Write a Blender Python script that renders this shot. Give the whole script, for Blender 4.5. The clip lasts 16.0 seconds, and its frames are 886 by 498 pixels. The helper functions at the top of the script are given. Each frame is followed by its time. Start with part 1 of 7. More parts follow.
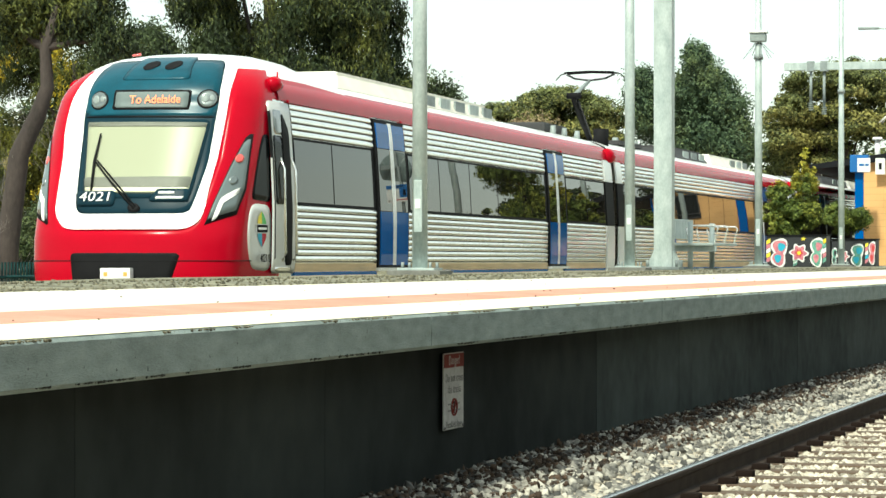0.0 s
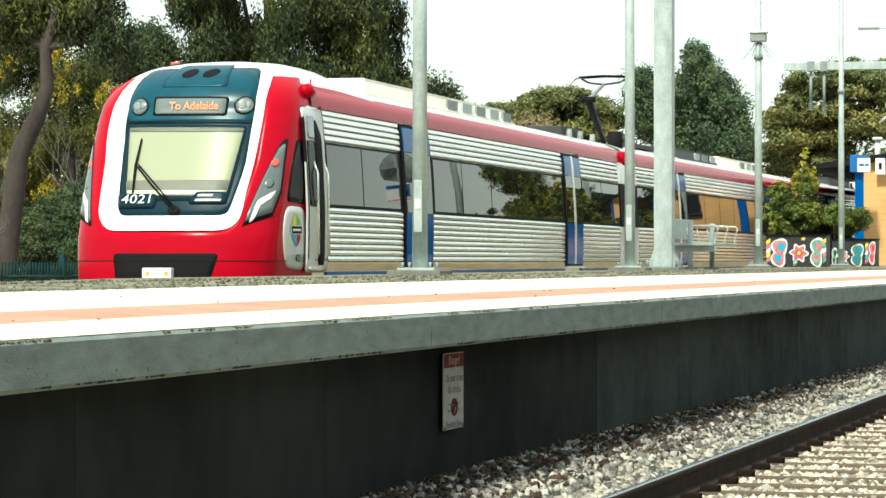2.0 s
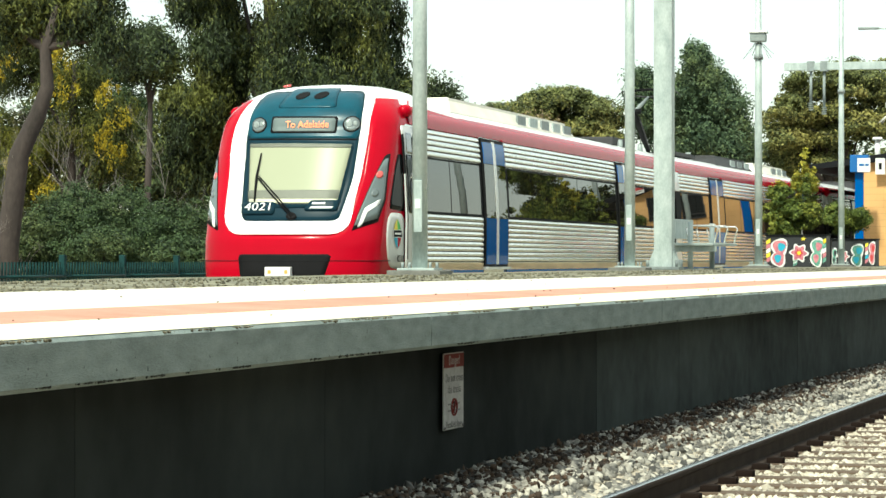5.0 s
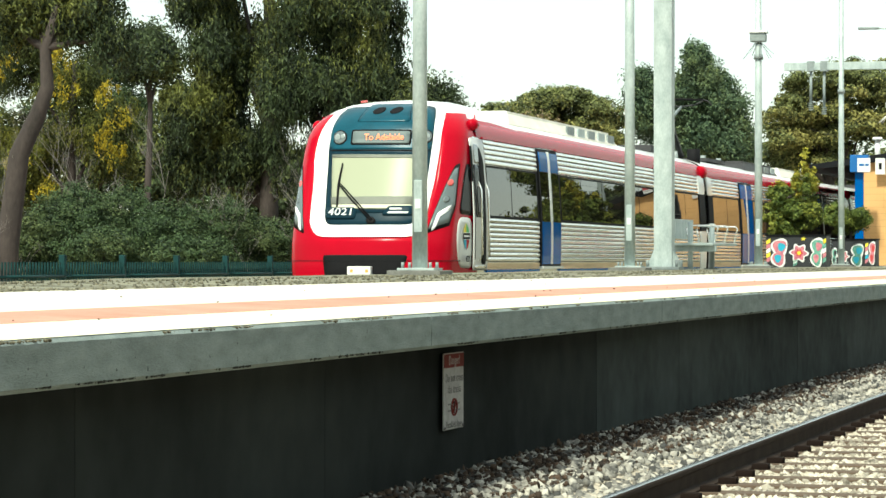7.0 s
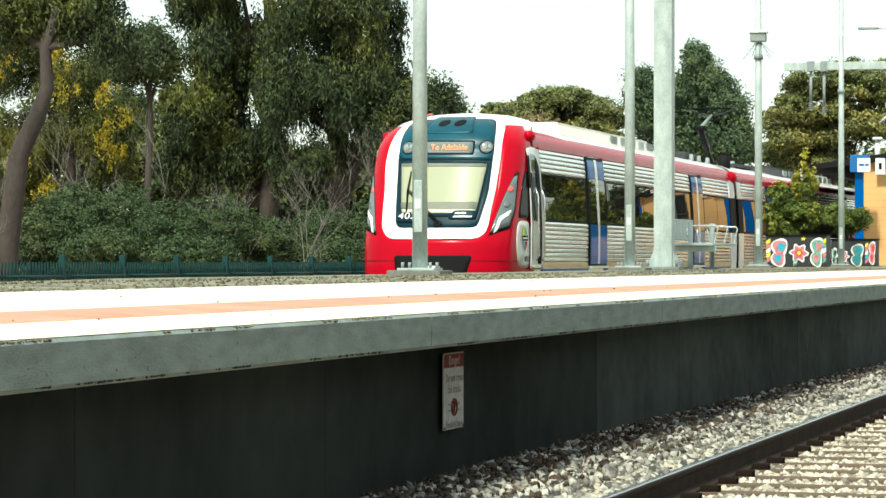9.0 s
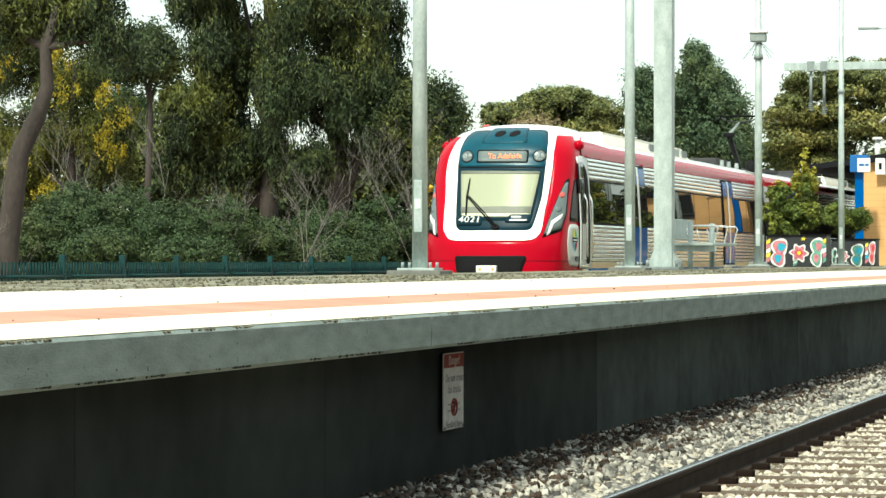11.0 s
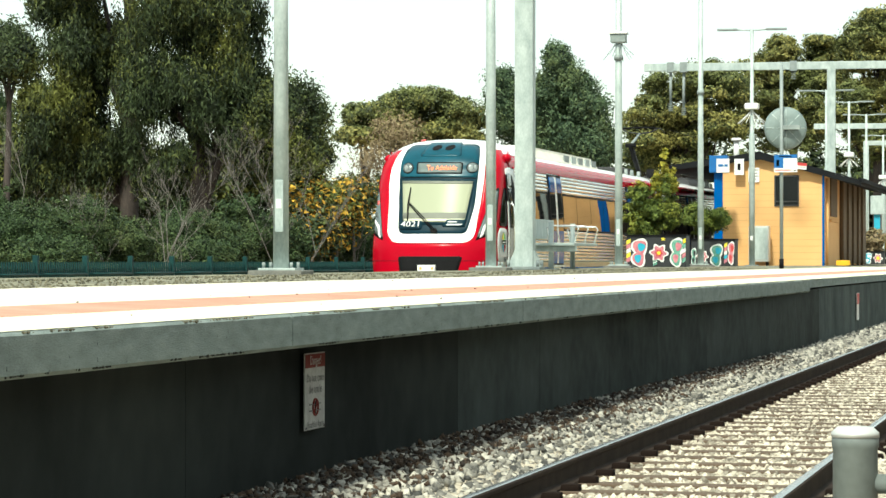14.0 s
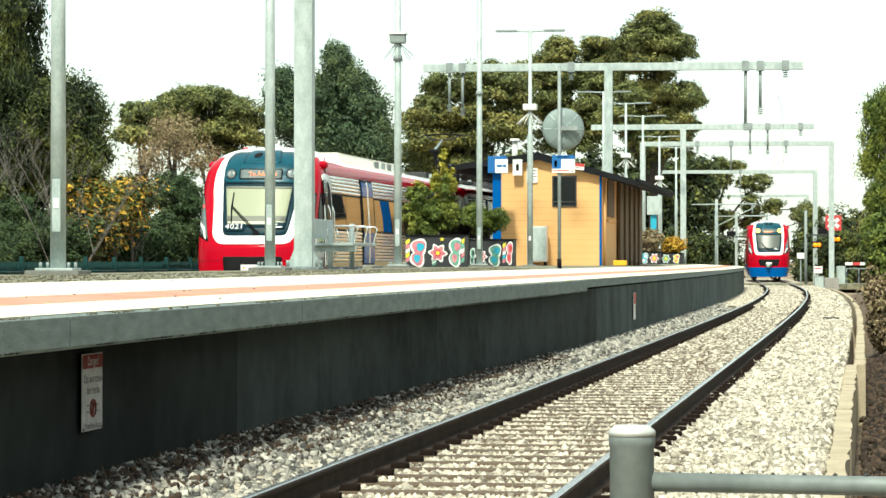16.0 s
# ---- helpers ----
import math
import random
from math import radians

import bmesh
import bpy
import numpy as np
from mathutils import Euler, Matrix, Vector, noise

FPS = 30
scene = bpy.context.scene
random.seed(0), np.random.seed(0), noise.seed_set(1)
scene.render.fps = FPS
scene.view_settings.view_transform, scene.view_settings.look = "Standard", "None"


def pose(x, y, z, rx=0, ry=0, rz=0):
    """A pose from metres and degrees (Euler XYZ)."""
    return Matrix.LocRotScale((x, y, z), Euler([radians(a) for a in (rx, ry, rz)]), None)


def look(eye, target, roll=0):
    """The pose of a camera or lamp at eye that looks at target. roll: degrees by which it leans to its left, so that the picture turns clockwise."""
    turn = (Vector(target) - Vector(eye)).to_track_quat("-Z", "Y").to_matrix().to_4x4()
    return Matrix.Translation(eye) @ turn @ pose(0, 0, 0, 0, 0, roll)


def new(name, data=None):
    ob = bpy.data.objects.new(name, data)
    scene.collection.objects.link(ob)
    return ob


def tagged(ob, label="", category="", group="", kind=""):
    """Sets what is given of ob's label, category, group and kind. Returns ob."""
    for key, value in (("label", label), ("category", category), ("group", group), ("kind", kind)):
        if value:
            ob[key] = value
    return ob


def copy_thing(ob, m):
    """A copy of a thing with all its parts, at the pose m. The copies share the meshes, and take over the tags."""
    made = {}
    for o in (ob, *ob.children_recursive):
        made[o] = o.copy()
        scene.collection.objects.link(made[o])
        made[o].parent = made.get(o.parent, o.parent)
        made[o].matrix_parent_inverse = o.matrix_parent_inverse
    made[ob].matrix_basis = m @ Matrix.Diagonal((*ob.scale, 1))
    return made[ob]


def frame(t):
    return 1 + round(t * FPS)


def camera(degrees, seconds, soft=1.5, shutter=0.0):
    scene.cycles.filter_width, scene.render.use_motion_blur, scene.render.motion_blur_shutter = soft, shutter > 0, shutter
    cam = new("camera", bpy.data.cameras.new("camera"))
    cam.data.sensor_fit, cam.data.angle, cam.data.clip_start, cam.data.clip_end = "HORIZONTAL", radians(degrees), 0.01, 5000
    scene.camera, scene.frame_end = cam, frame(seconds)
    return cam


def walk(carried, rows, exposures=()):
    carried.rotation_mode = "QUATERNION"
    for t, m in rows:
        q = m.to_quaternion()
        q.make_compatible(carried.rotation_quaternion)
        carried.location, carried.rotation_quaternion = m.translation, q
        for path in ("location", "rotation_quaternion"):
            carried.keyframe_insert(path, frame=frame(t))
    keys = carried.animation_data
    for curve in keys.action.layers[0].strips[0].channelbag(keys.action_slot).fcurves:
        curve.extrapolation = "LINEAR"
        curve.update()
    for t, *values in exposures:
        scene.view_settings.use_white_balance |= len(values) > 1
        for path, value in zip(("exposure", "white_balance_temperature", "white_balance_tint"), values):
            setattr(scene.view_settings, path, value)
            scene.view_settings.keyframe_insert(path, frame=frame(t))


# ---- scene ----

# ---- camera: on a tripod, pans to the right from 11.6 s ----
EYE_Z, PITCH, YAW = 1.30, 90.2455, 13.7
cam = camera(18.18, 16.0, soft=1.5)
PAN = ((0, 0), (11.4, 0), (11.6, 0.005), (12, 0.064), (12.5, 0.226), (13, 0.654), (13.5, 1.652), (14, 2.870), (14.5, 4.093),
       (15, 5.370), (15.5, 6.525), (16, 7.434))
walk(cam, [(t, pose(0, 0, EYE_Z, PITCH, 0, YAW - a)) for t, a in PAN], exposures=((0, 0.22, 6650, -5), (16, 0.22, 6650, -5)))

# ---- sky, sun, exposure ----
SUN_EL, SUN_AZ = 53, 186          # degrees; azimuth clockwise from +Y
world = bpy.data.worlds.new("sky")
scene.world = world
world.use_nodes = True
wn = world.node_tree
sky = wn.nodes.new("ShaderNodeTexSky")
sky.sky_type, sky.sun_disc = "NISHITA", False
sky.sun_elevation, sky.sun_rotation = radians(SUN_EL), radians(SUN_AZ)
sky.air_density, sky.dust_density, sky.ozone_density = 1.0, 1.0, 1.0
pale = wn.nodes.new("ShaderNodeMix")            # thin white cloud before the blue
pale.data_type = "RGBA"
pale.inputs["Factor"].default_value = 0.6
pale.inputs["B"].default_value = (7.2, 7.4, 7.3, 1)
wn.links.new(sky.outputs[0], pale.inputs["A"])
wn.links.new(pale.outputs["Result"], wn.nodes["Background"].inputs["Color"])
wn.nodes["Background"].inputs["Strength"].default_value = 0.15
sun = new("sun", bpy.data.lights.new("sun", "SUN"))
sun.data.energy, sun.data.angle, sun.data.color = 5.0, radians(5.0), (1.0, 0.95, 0.86)
sa, se = radians(SUN_AZ), radians(SUN_EL)
sun.matrix_world = look((math.sin(sa) * math.cos(se) * 50, math.cos(sa) * math.cos(se) * 50, math.sin(se) * 50), (0, 0, 0))


# ---- materials ----
def mat(name, col, rough=0.6, metal=0.0, var=0.25, scale=6.0, fine=60.0, bump=0.15, col2=None, rand=0.0, island=0.0, emit=0.0,
        coat=0.0, spec=0.5, bump_d=0.01, stretch=(1, 1, 1), pits=0.0, low=None):
    """A surface with stains at two sizes and a fine relief."""
    m = bpy.data.materials.new(name)
    m.use_nodes = True
    nt = m.node_tree
    n, l = nt.nodes, nt.links
    b = n["Principled BSDF"]
    b.inputs["Roughness"].default_value, b.inputs["Metallic"].default_value = rough, metal
    b.inputs["Coat Weight"].default_value = coat
    b.inputs["Specular IOR Level"].default_value = spec
    tc = n.new("ShaderNodeTexCoord")
    mp = n.new("ShaderNodeMapping")
    mp.inputs["Scale"].default_value = stretch
    l.new(tc.outputs["Object"], mp.inputs["Vector"])
    a, f = n.new("ShaderNodeTexNoise"), n.new("ShaderNodeTexNoise")
    a.inputs["Scale"].default_value, a.inputs["Detail"].default_value = scale, 6
    f.inputs["Scale"].default_value, f.inputs["Detail"].default_value = fine, 4
    for q in (a, f):
        l.new(mp.outputs[0], q.inputs["Vector"])
    add = n.new("ShaderNodeMath")
    add.operation = "MULTIPLY_ADD"
    l.new(f.outputs["Fac"], add.inputs[0])
    add.inputs[1].default_value = 0.5
    l.new(a.outputs["Fac"], add.inputs[2])
    fac = add.outputs[0]
    if rand or island:
        if rand:
            src = n.new("ShaderNodeObjectInfo").outputs["Random"]
        else:
            src = n.new("ShaderNodeNewGeometry").outputs["Random Per Island"]
        ad = n.new("ShaderNodeMath")
        ad.operation = "MULTIPLY_ADD"
        l.new(src, ad.inputs[0])
        ad.inputs[1].default_value = rand or island
        l.new(fac, ad.inputs[2])
        fac = ad.outputs[0]
        lo, hi = 0.4, 1.1 + (rand or island)
    else:
        lo, hi = 0.45, 1.05
    lo = low or lo
    rp = n.new("ShaderNodeMapRange")
    rp.inputs["From Min"].default_value, rp.inputs["From Max"].default_value = lo, hi
    l.new(fac, rp.inputs["Value"])
    mx = n.new("ShaderNodeMix")
    mx.data_type = "RGBA"
    c2 = col2 or tuple(min(1, c * (1 + var)) for c in col)
    c1 = col if col2 else tuple(c * (1 - var) for c in col)
    mx.inputs["A"].default_value, mx.inputs["B"].default_value = (*c1, 1), (*c2, 1)
    l.new(rp.outputs[0], mx.inputs["Factor"])
    out = mx.outputs["Result"]
    if pits:
        # dark pock marks and grime spots
        pn = n.new("ShaderNodeTexNoise")
        pn.inputs["Scale"].default_value, pn.inputs["Detail"].default_value = pits, 3
        l.new(tc.outputs["Object"], pn.inputs["Vector"])
        pr = n.new("ShaderNodeMapRange")
        pr.inputs["From Min"].default_value, pr.inputs["From Max"].default_value = 0.69, 0.74
        l.new(pn.outputs["Fac"], pr.inputs["Value"])
        pm = n.new("ShaderNodeMix")
        pm.data_type = "RGBA"
        pm.inputs["B"].default_value = (*[c * 0.3 for c in c1], 1)
        l.new(pr.outputs[0], pm.inputs["Factor"])
        l.new(out, pm.inputs["A"])
        out = pm.outputs["Result"]
    l.new(out, b.inputs["Base Color"])
    if bump:
        bp = n.new("ShaderNodeBump")
        bp.inputs["Strength"].default_value, bp.inputs["Distance"].default_value = bump, bump_d
        l.new(add.outputs[0], bp.inputs["Height"])
        l.new(bp.outputs[0], b.inputs["Normal"])
    if emit:
        b.inputs["Emission Color"].default_value = (*col, 1)
        b.inputs["Emission Strength"].default_value = emit
    return m


CONCRETE = mat("concrete", (0.30, 0.29, 0.27), 0.9, var=0.3, scale=1.3, fine=25, bump=0.4)
COPING = mat("coping_concrete", (0.135, 0.165, 0.158), 0.92, col2=(0.25, 0.298, 0.285), scale=9.0, fine=95, bump=1.0, stretch=(1, 0.45, 1.6), pits=36.0)
PLINTH = mat("grey_plinth", (0.10, 0.10, 0.09), 0.9, col2=(0.22, 0.22, 0.20), scale=5, fine=50, bump=0.4, pits=30)
MOSS = mat("edge_moss", (0.018, 0.018, 0.012), 0.95, col2=(0.24, 0.22, 0.15), scale=6, fine=40, island=1.4)
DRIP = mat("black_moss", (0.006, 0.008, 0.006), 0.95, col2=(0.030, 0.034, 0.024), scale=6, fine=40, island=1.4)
# Wall shade put into the colour: dark near, lighter far; last section other concrete.
WALLC = mat("shade_dark_wall", (0.004, 0.0052, 0.005), 0.95, col2=(0.038, 0.044, 0.042), scale=1.1, fine=7, bump=0.3, stretch=(1, 0.55, 0.5), rand=0.15, spec=0.08)
WALLM = mat("mid_shade_wall", (0.008, 0.0105, 0.010), 0.95, col2=(0.066, 0.078, 0.075), scale=1.5, fine=9, bump=0.3, stretch=(1, 0.6, 0.6), rand=0.15, spec=0.1)
WALLN = mat("far_concrete_wall", (0.026, 0.034, 0.034), 0.95, col2=(0.125, 0.150, 0.148), scale=1.6, fine=9, bump=0.3, stretch=(1, 0.6, 0.6), rand=0.15, spec=0.1)
WHITEP = mat("bleached_concrete", (0.56, 0.51, 0.41), 0.9, col2=(0.76, 0.72, 0.62), scale=1.5, fine=40, bump=0.3)
YELLOWP = mat("worn_cream_paint", (0.66, 0.60, 0.40), 0.85, col2=(0.80, 0.76, 0.62), scale=2.0, fine=40, bump=0.3)
TERRA = mat("terracotta_pavers", (0.47, 0.19, 0.13), 0.9, col2=(0.58, 0.31, 0.23), scale=2.5, fine=50, bump=0.3)
ASPHALT = mat("old_asphalt", (0.045, 0.045, 0.030), 0.95, col2=(0.30, 0.285, 0.20), scale=3.0, fine=30, bump=0.8)
BALLAST = mat("ballast_bed", (0.24, 0.205, 0.155), 0.95, col2=(0.68, 0.60, 0.48), scale=8, fine=24, bump=1.0, bump_d=0.04)
STONE = mat("ballast_stone", (0.10, 0.085, 0.065), 0.85, col2=(0.84, 0.76, 0.62), scale=9, fine=60, bump=0.3, island=1.6, low=0.62)
STONEOLD = mat("old_ballast_stone", (0.052, 0.052, 0.050), 0.85, col2=(0.62, 0.585, 0.51), scale=9, fine=60, bump=0.3, island=1.6, low=1.0)
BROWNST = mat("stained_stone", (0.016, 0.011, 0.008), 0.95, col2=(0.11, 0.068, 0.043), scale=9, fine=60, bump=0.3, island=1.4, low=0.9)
SOIL = mat("dry_soil", (0.14, 0.095, 0.06), 0.95, col2=(0.33, 0.25, 0.17), scale=0.7, fine=14, bump=0.8, bump_d=0.03)
SLEEPER = mat("concrete_sleeper", (0.10, 0.068, 0.045), 0.9, var=0.3, scale=3, fine=40, rand=0.5)
RUST = mat("rail_rust", (0.034, 0.024, 0.019), 0.85, 0.1, var=0.4, scale=5, fine=70, spec=0.12)
RAILTOP = mat("polished_rail", (0.66, 0.66, 0.66), 0.22, 1.0, var=0.15, scale=3, bump=0.02)
CLIP = mat("dark_clip", (0.016, 0.011, 0.009), 0.95, spec=0.05, var=0.3)
GALV = mat("galvanised_steel", (0.27, 0.33, 0.325), 0.55, 0.15, col2=(0.54, 0.60, 0.58), scale=6, fine=45, bump=0.1, stretch=(1, 1, 0.5))
GALVD = mat("dull_galvanised", (0.17, 0.20, 0.20), 0.6, 0.15, col2=(0.30, 0.34, 0.335), scale=4, fine=40, bump=0.06)
RED = mat("gloss_red", (0.39, 0.001, 0.014), 0.2, var=0.08, scale=2, bump=0.01, spec=0.09)
WHITE = mat("gloss_white", (0.80, 0.81, 0.80), 0.25, var=0.04, scale=2, bump=0.01, coat=0.4)
CREAM = mat("cream_roof_box", (0.74, 0.71, 0.62), 0.6, var=0.12, scale=2, bump=0.05)
TEAL = mat("dark_teal", (0.003, 0.058, 0.088), 0.3, var=0.3, scale=3, bump=0.01, spec=0.25)
DTEAL = mat("slate_blue_mask", (0.008, 0.027, 0.040), 0.35, var=0.1, scale=2, bump=0.01, spec=0.06)
BLUE = mat("royal_blue", (0.001, 0.088, 0.33), 0.10, var=0.1, scale=2, bump=0.01, spec=0.09)
STEEL = mat("stainless_steel", (0.93, 0.90, 0.85), 0.15, 0.95, var=0.10, scale=1.5, fine=30, bump=0.02, stretch=(1, 0.2, 4))
# dark tone painted into the flutes' grooves in place of their shade
GROOVE_SHADE = mat("groove_shade", (0.075, 0.06, 0.048), 0.7, 0.2, var=0.4, scale=3)
DUSTY = mat("dusty_steel", (0.62, 0.45, 0.27), 0.4, 0.4, var=0.35, scale=3, stretch=(1, 0.3, 3))
KERB = mat("tan_kerb", (0.30, 0.245, 0.17), 0.95, col2=(0.50, 0.42, 0.30), scale=3, fine=30, bump=0.6)
SILVER = mat("silver_panel", (0.60, 0.60, 0.58), 0.35, 0.35, var=0.06, scale=2, bump=0.01)
BLACK = mat("black_rubber", (0.008, 0.008, 0.009), 0.7, spec=0.12, var=0.3, scale=5, bump=0.05)
DARKM = mat("dark_underframe", (0.03, 0.03, 0.032), 0.7, var=0.4, scale=4)
CREAMSEAT = mat("pale_blind", (0.58, 0.58, 0.43), 0.7, var=0.05, scale=1.5, bump=0.02)
CHROME = mat("lamp_reflector", (0.20, 0.23, 0.23), 0.2, 0.5, var=0.05, bump=0.0)
LENSR = mat("red_lens", (0.65, 0.10, 0.09), 0.2, var=0.1, bump=0.0, coat=0.5)
DISPLAY = mat("display_panel", (0.15, 0.185, 0.185), 0.5, var=0.05, bump=0.0, spec=0.15)
DASH = mat("grey_dashboard", (0.17, 0.18, 0.15), 0.5, var=0.1, bump=0.0, spec=0.2)
MIRRORB = mat("mirror_back_grey", (0.19, 0.24, 0.235), 0.55, var=0.2, scale=6)
MORTAR = mat("painted_joint", (0.52, 0.28, 0.11), 0.85, var=0.1)
LED = mat("orange_led", (1.0, 0.24, 0.10), 0.5, var=0.0, bump=0.0, emit=1.1)
HEADLIT = mat("lit_lamp", (1.0, 0.55, 0.12), 0.4, var=0.0, bump=0.0, emit=2.2)
AMBER = mat("amber_signal", (1.0, 0.30, 0.01), 0.4, var=0.0, bump=0.0, emit=0.75)
SIGNFADE = mat("faded_sign_plate", (0.34, 0.33, 0.32), 0.7, var=0.25, scale=9, spec=0.1)
RUSTRED = mat("faded_rust_red", (0.15, 0.032, 0.028), 0.8, var=0.25, scale=9, spec=0.1)
GREYLET = mat("grey_lettering", (0.10, 0.10, 0.10), 0.6, var=0.1)
AMBERP = mat("amber_paint", (0.75, 0.36, 0.08), 0.5, var=0.1)
YEL = mat("yellow_mark", (0.75, 0.62, 0.05), 0.5, var=0.1)
GRN = mat("green_mark", (0.10, 0.45, 0.12), 0.5, var=0.1)
CYAN = mat("cyan_mark", (0.03, 0.35, 0.50), 0.5, var=0.1)
PINK = mat("pink_paint", (0.30, 0.06, 0.14), 0.6, col2=(0.75, 0.30, 0.30), scale=14)
MINT = mat("mint_paint", (0.03, 0.18, 0.14), 0.6, col2=(0.22, 0.46, 0.36), scale=14)
MURAL = mat("black_mural_ground", (0.018, 0.02, 0.024), 0.6, var=0.4, scale=6)
ORANGEW = mat("ochre_painted_block", (0.68, 0.38, 0.15), 0.8, col2=(0.76, 0.45, 0.19), scale=1.2, fine=30, bump=0.2)
BROWNW = mat("brown_timber", (0.11, 0.066, 0.03), 0.7, var=0.3, scale=3, fine=30, stretch=(3, 3, 0.5))
ROOFD = mat("dark_roof", (0.012, 0.013, 0.015), 0.8, spec=0.1, var=0.3, scale=3)
SIGNBLUE = mat("sign_blue", (0.008, 0.12, 0.36), 0.45, var=0.08, scale=4, bump=0.01)
SIGNWHITE = mat("sign_white", (0.74, 0.74, 0.72), 0.5, var=0.06, scale=5, bump=0.02)
SIGNRED = mat("sign_red", (0.50, 0.05, 0.05), 0.5, var=0.12, scale=5, bump=0.02)
FENCE = mat("dark_green_fence", (0.007, 0.040, 0.040), 0.6, spec=0.2, var=0.3, scale=4)
LITTER = mat("leaf_litter", (0.02, 0.014, 0.010), 0.95, col2=(0.20, 0.14, 0.09), scale=3.0, fine=22, bump=1.0, bump_d=0.03)
PAINTG = mat("weathered_pipe", (0.13, 0.15, 0.145), 0.6, 0.2, col2=(0.24, 0.27, 0.26), scale=5, fine=50, bump=0.05)
BARK = mat("smooth_bark", (0.018, 0.014, 0.012), 0.9, col2=(0.075, 0.058, 0.052), scale=2.2, fine=20, bump=0.5, stretch=(1, 1, 0.4))
TWIG = mat("bare_twig", (0.17, 0.152, 0.142), 0.9, var=0.3, scale=6)


def glass(name, col, rough=0.03, spec=0.5, ior=1.5):
    """Tinted window glass: dark behind, mirror-like in front."""
    m = bpy.data.materials.new(name)
    m.use_nodes = True
    b = m.node_tree.nodes["Principled BSDF"]
    b.inputs["Base Color"].default_value = (*col, 1)
    b.inputs["Roughness"].default_value = rough
    b.inputs["Specular IOR Level"].default_value = spec
    b.inputs["IOR"].default_value = ior
    return m


GLASS = glass("tinted_glass", (0.012, 0.010, 0.008), 0.006, 0.35, 1.5)
SILVERGLASS = glass("sky_reflecting_glass", (0.05, 0.055, 0.055), 0.03, ior=4.0)
CABGLASS = glass("black_cab_glass", (0.006, 0.007, 0.008), 0.1, 0.06)
DARKGLASS = glass("dark_glass", (0.006, 0.008, 0.009), 0.15, 0.3)
FARSCREEN = glass("grey_windscreen", (0.10, 0.11, 0.10), 0.3, 0.2)
WSCREEN = glass("windscreen_glass", (0.33, 0.35, 0.25), 0.25, 0.06)
LAMPGLASS = glass("headlamp_cover", (0.13, 0.16, 0.165), 0.1)


def leafmat(name, dark, light, tip, share=0.5, broad=0.5, rough=0.65):
    """Leaves that differ one by one and in broad masses: dark, light and a warmer tip colour."""
    m = bpy.data.materials.new(name)
    m.use_nodes = True
    n, l = m.node_tree.nodes, m.node_tree.links
    b = n["Principled BSDF"]
    b.inputs["Roughness"].default_value, b.inputs["Specular IOR Level"].default_value = rough, 0.25
    tc = n.new("ShaderNodeTexCoord")
    big, mid = n.new("ShaderNodeTexNoise"), n.new("ShaderNodeTexNoise")
    big.inputs["Scale"].default_value, big.inputs["Detail"].default_value = broad, 3
    mid.inputs["Scale"].default_value, mid.inputs["Detail"].default_value = broad * 3.7, 3
    for q in (big, mid):
        l.new(tc.outputs["Object"], q.inputs["Vector"])
    rnd = n.new("ShaderNodeNewGeometry").outputs["Random Per Island"]
    add = n.new("ShaderNodeMath")
    add.operation = "MULTIPLY_ADD"
    l.new(rnd, add.inputs[0])
    add.inputs[1].default_value = 0.55
    l.new(mid.outputs["Fac"], add.inputs[2])
    r1 = n.new("ShaderNodeMapRange")
    r1.inputs["From Min"].default_value, r1.inputs["From Max"].default_value = 0.45, 1.15
    l.new(add.outputs[0], r1.inputs["Value"])
    a = n.new("ShaderNodeMix")
    a.data_type = "RGBA"
    a.inputs["A"].default_value, a.inputs["B"].default_value = (*dark, 1), (*light, 1)
    l.new(r1.outputs[0], a.inputs["Factor"])
    ad2 = n.new("ShaderNodeMath")
    ad2.operation = "MULTIPLY_ADD"
    l.new(rnd, ad2.inputs[0])
    ad2.inputs[1].default_value = 0.25
    l.new(big.outputs["Fac"], ad2.inputs[2])
    r2 = n.new("ShaderNodeMapRange")
    r2.inputs["From Min"].default_value, r2.inputs["From Max"].default_value = 0.62, 0.86
    r2.inputs["To Max"].default_value = share
    l.new(ad2.outputs[0], r2.inputs["Value"])
    c = n.new("ShaderNodeMix")
    c.data_type = "RGBA"
    l.new(a.outputs["Result"], c.inputs["A"])
    c.inputs["B"].default_value = (*tip, 1)
    l.new(r2.outputs[0], c.inputs["Factor"])
    l.new(c.outputs["Result"], b.inputs["Base Color"])
    return m


LEAF_DK = leafmat("eucalypt_leaf", (0.004, 0.009, 0.005), (0.066, 0.094, 0.036), (0.22, 0.22, 0.035), 0.5, 0.6)
LEAF_WAT = leafmat("wattle_leaf", (0.006, 0.012, 0.004), (0.09, 0.11, 0.025), (0.20, 0.185, 0.02), 0.55, 0.5)
LEAF_BUSH = leafmat("bush_leaf", (0.010, 0.022, 0.009), (0.068, 0.112, 0.040), (0.13, 0.145, 0.05), 0.45, 0.8)
LEAF_YEL = leafmat("wattle_blossom", (0.10, 0.085, 0.01), (0.48, 0.36, 0.015), (0.30, 0.29, 0.03), 0.5, 1.5)
LEAF_OLIVE = leafmat("olive_leaf", (0.014, 0.022, 0.008), (0.20, 0.225, 0.075), (0.36, 0.31, 0.09), 0.7, 0.35)
LEAF_CON = leafmat("conifer_needle", (0.012, 0.028, 0.016), (0.095, 0.145, 0.070), (0.19, 0.22, 0.08), 0.45, 0.6)
LEAF_GRN = leafmat("garden_leaf", (0.020, 0.040, 0.008), (0.17, 0.22, 0.045), (0.34, 0.33, 0.05), 0.6, 1.4)
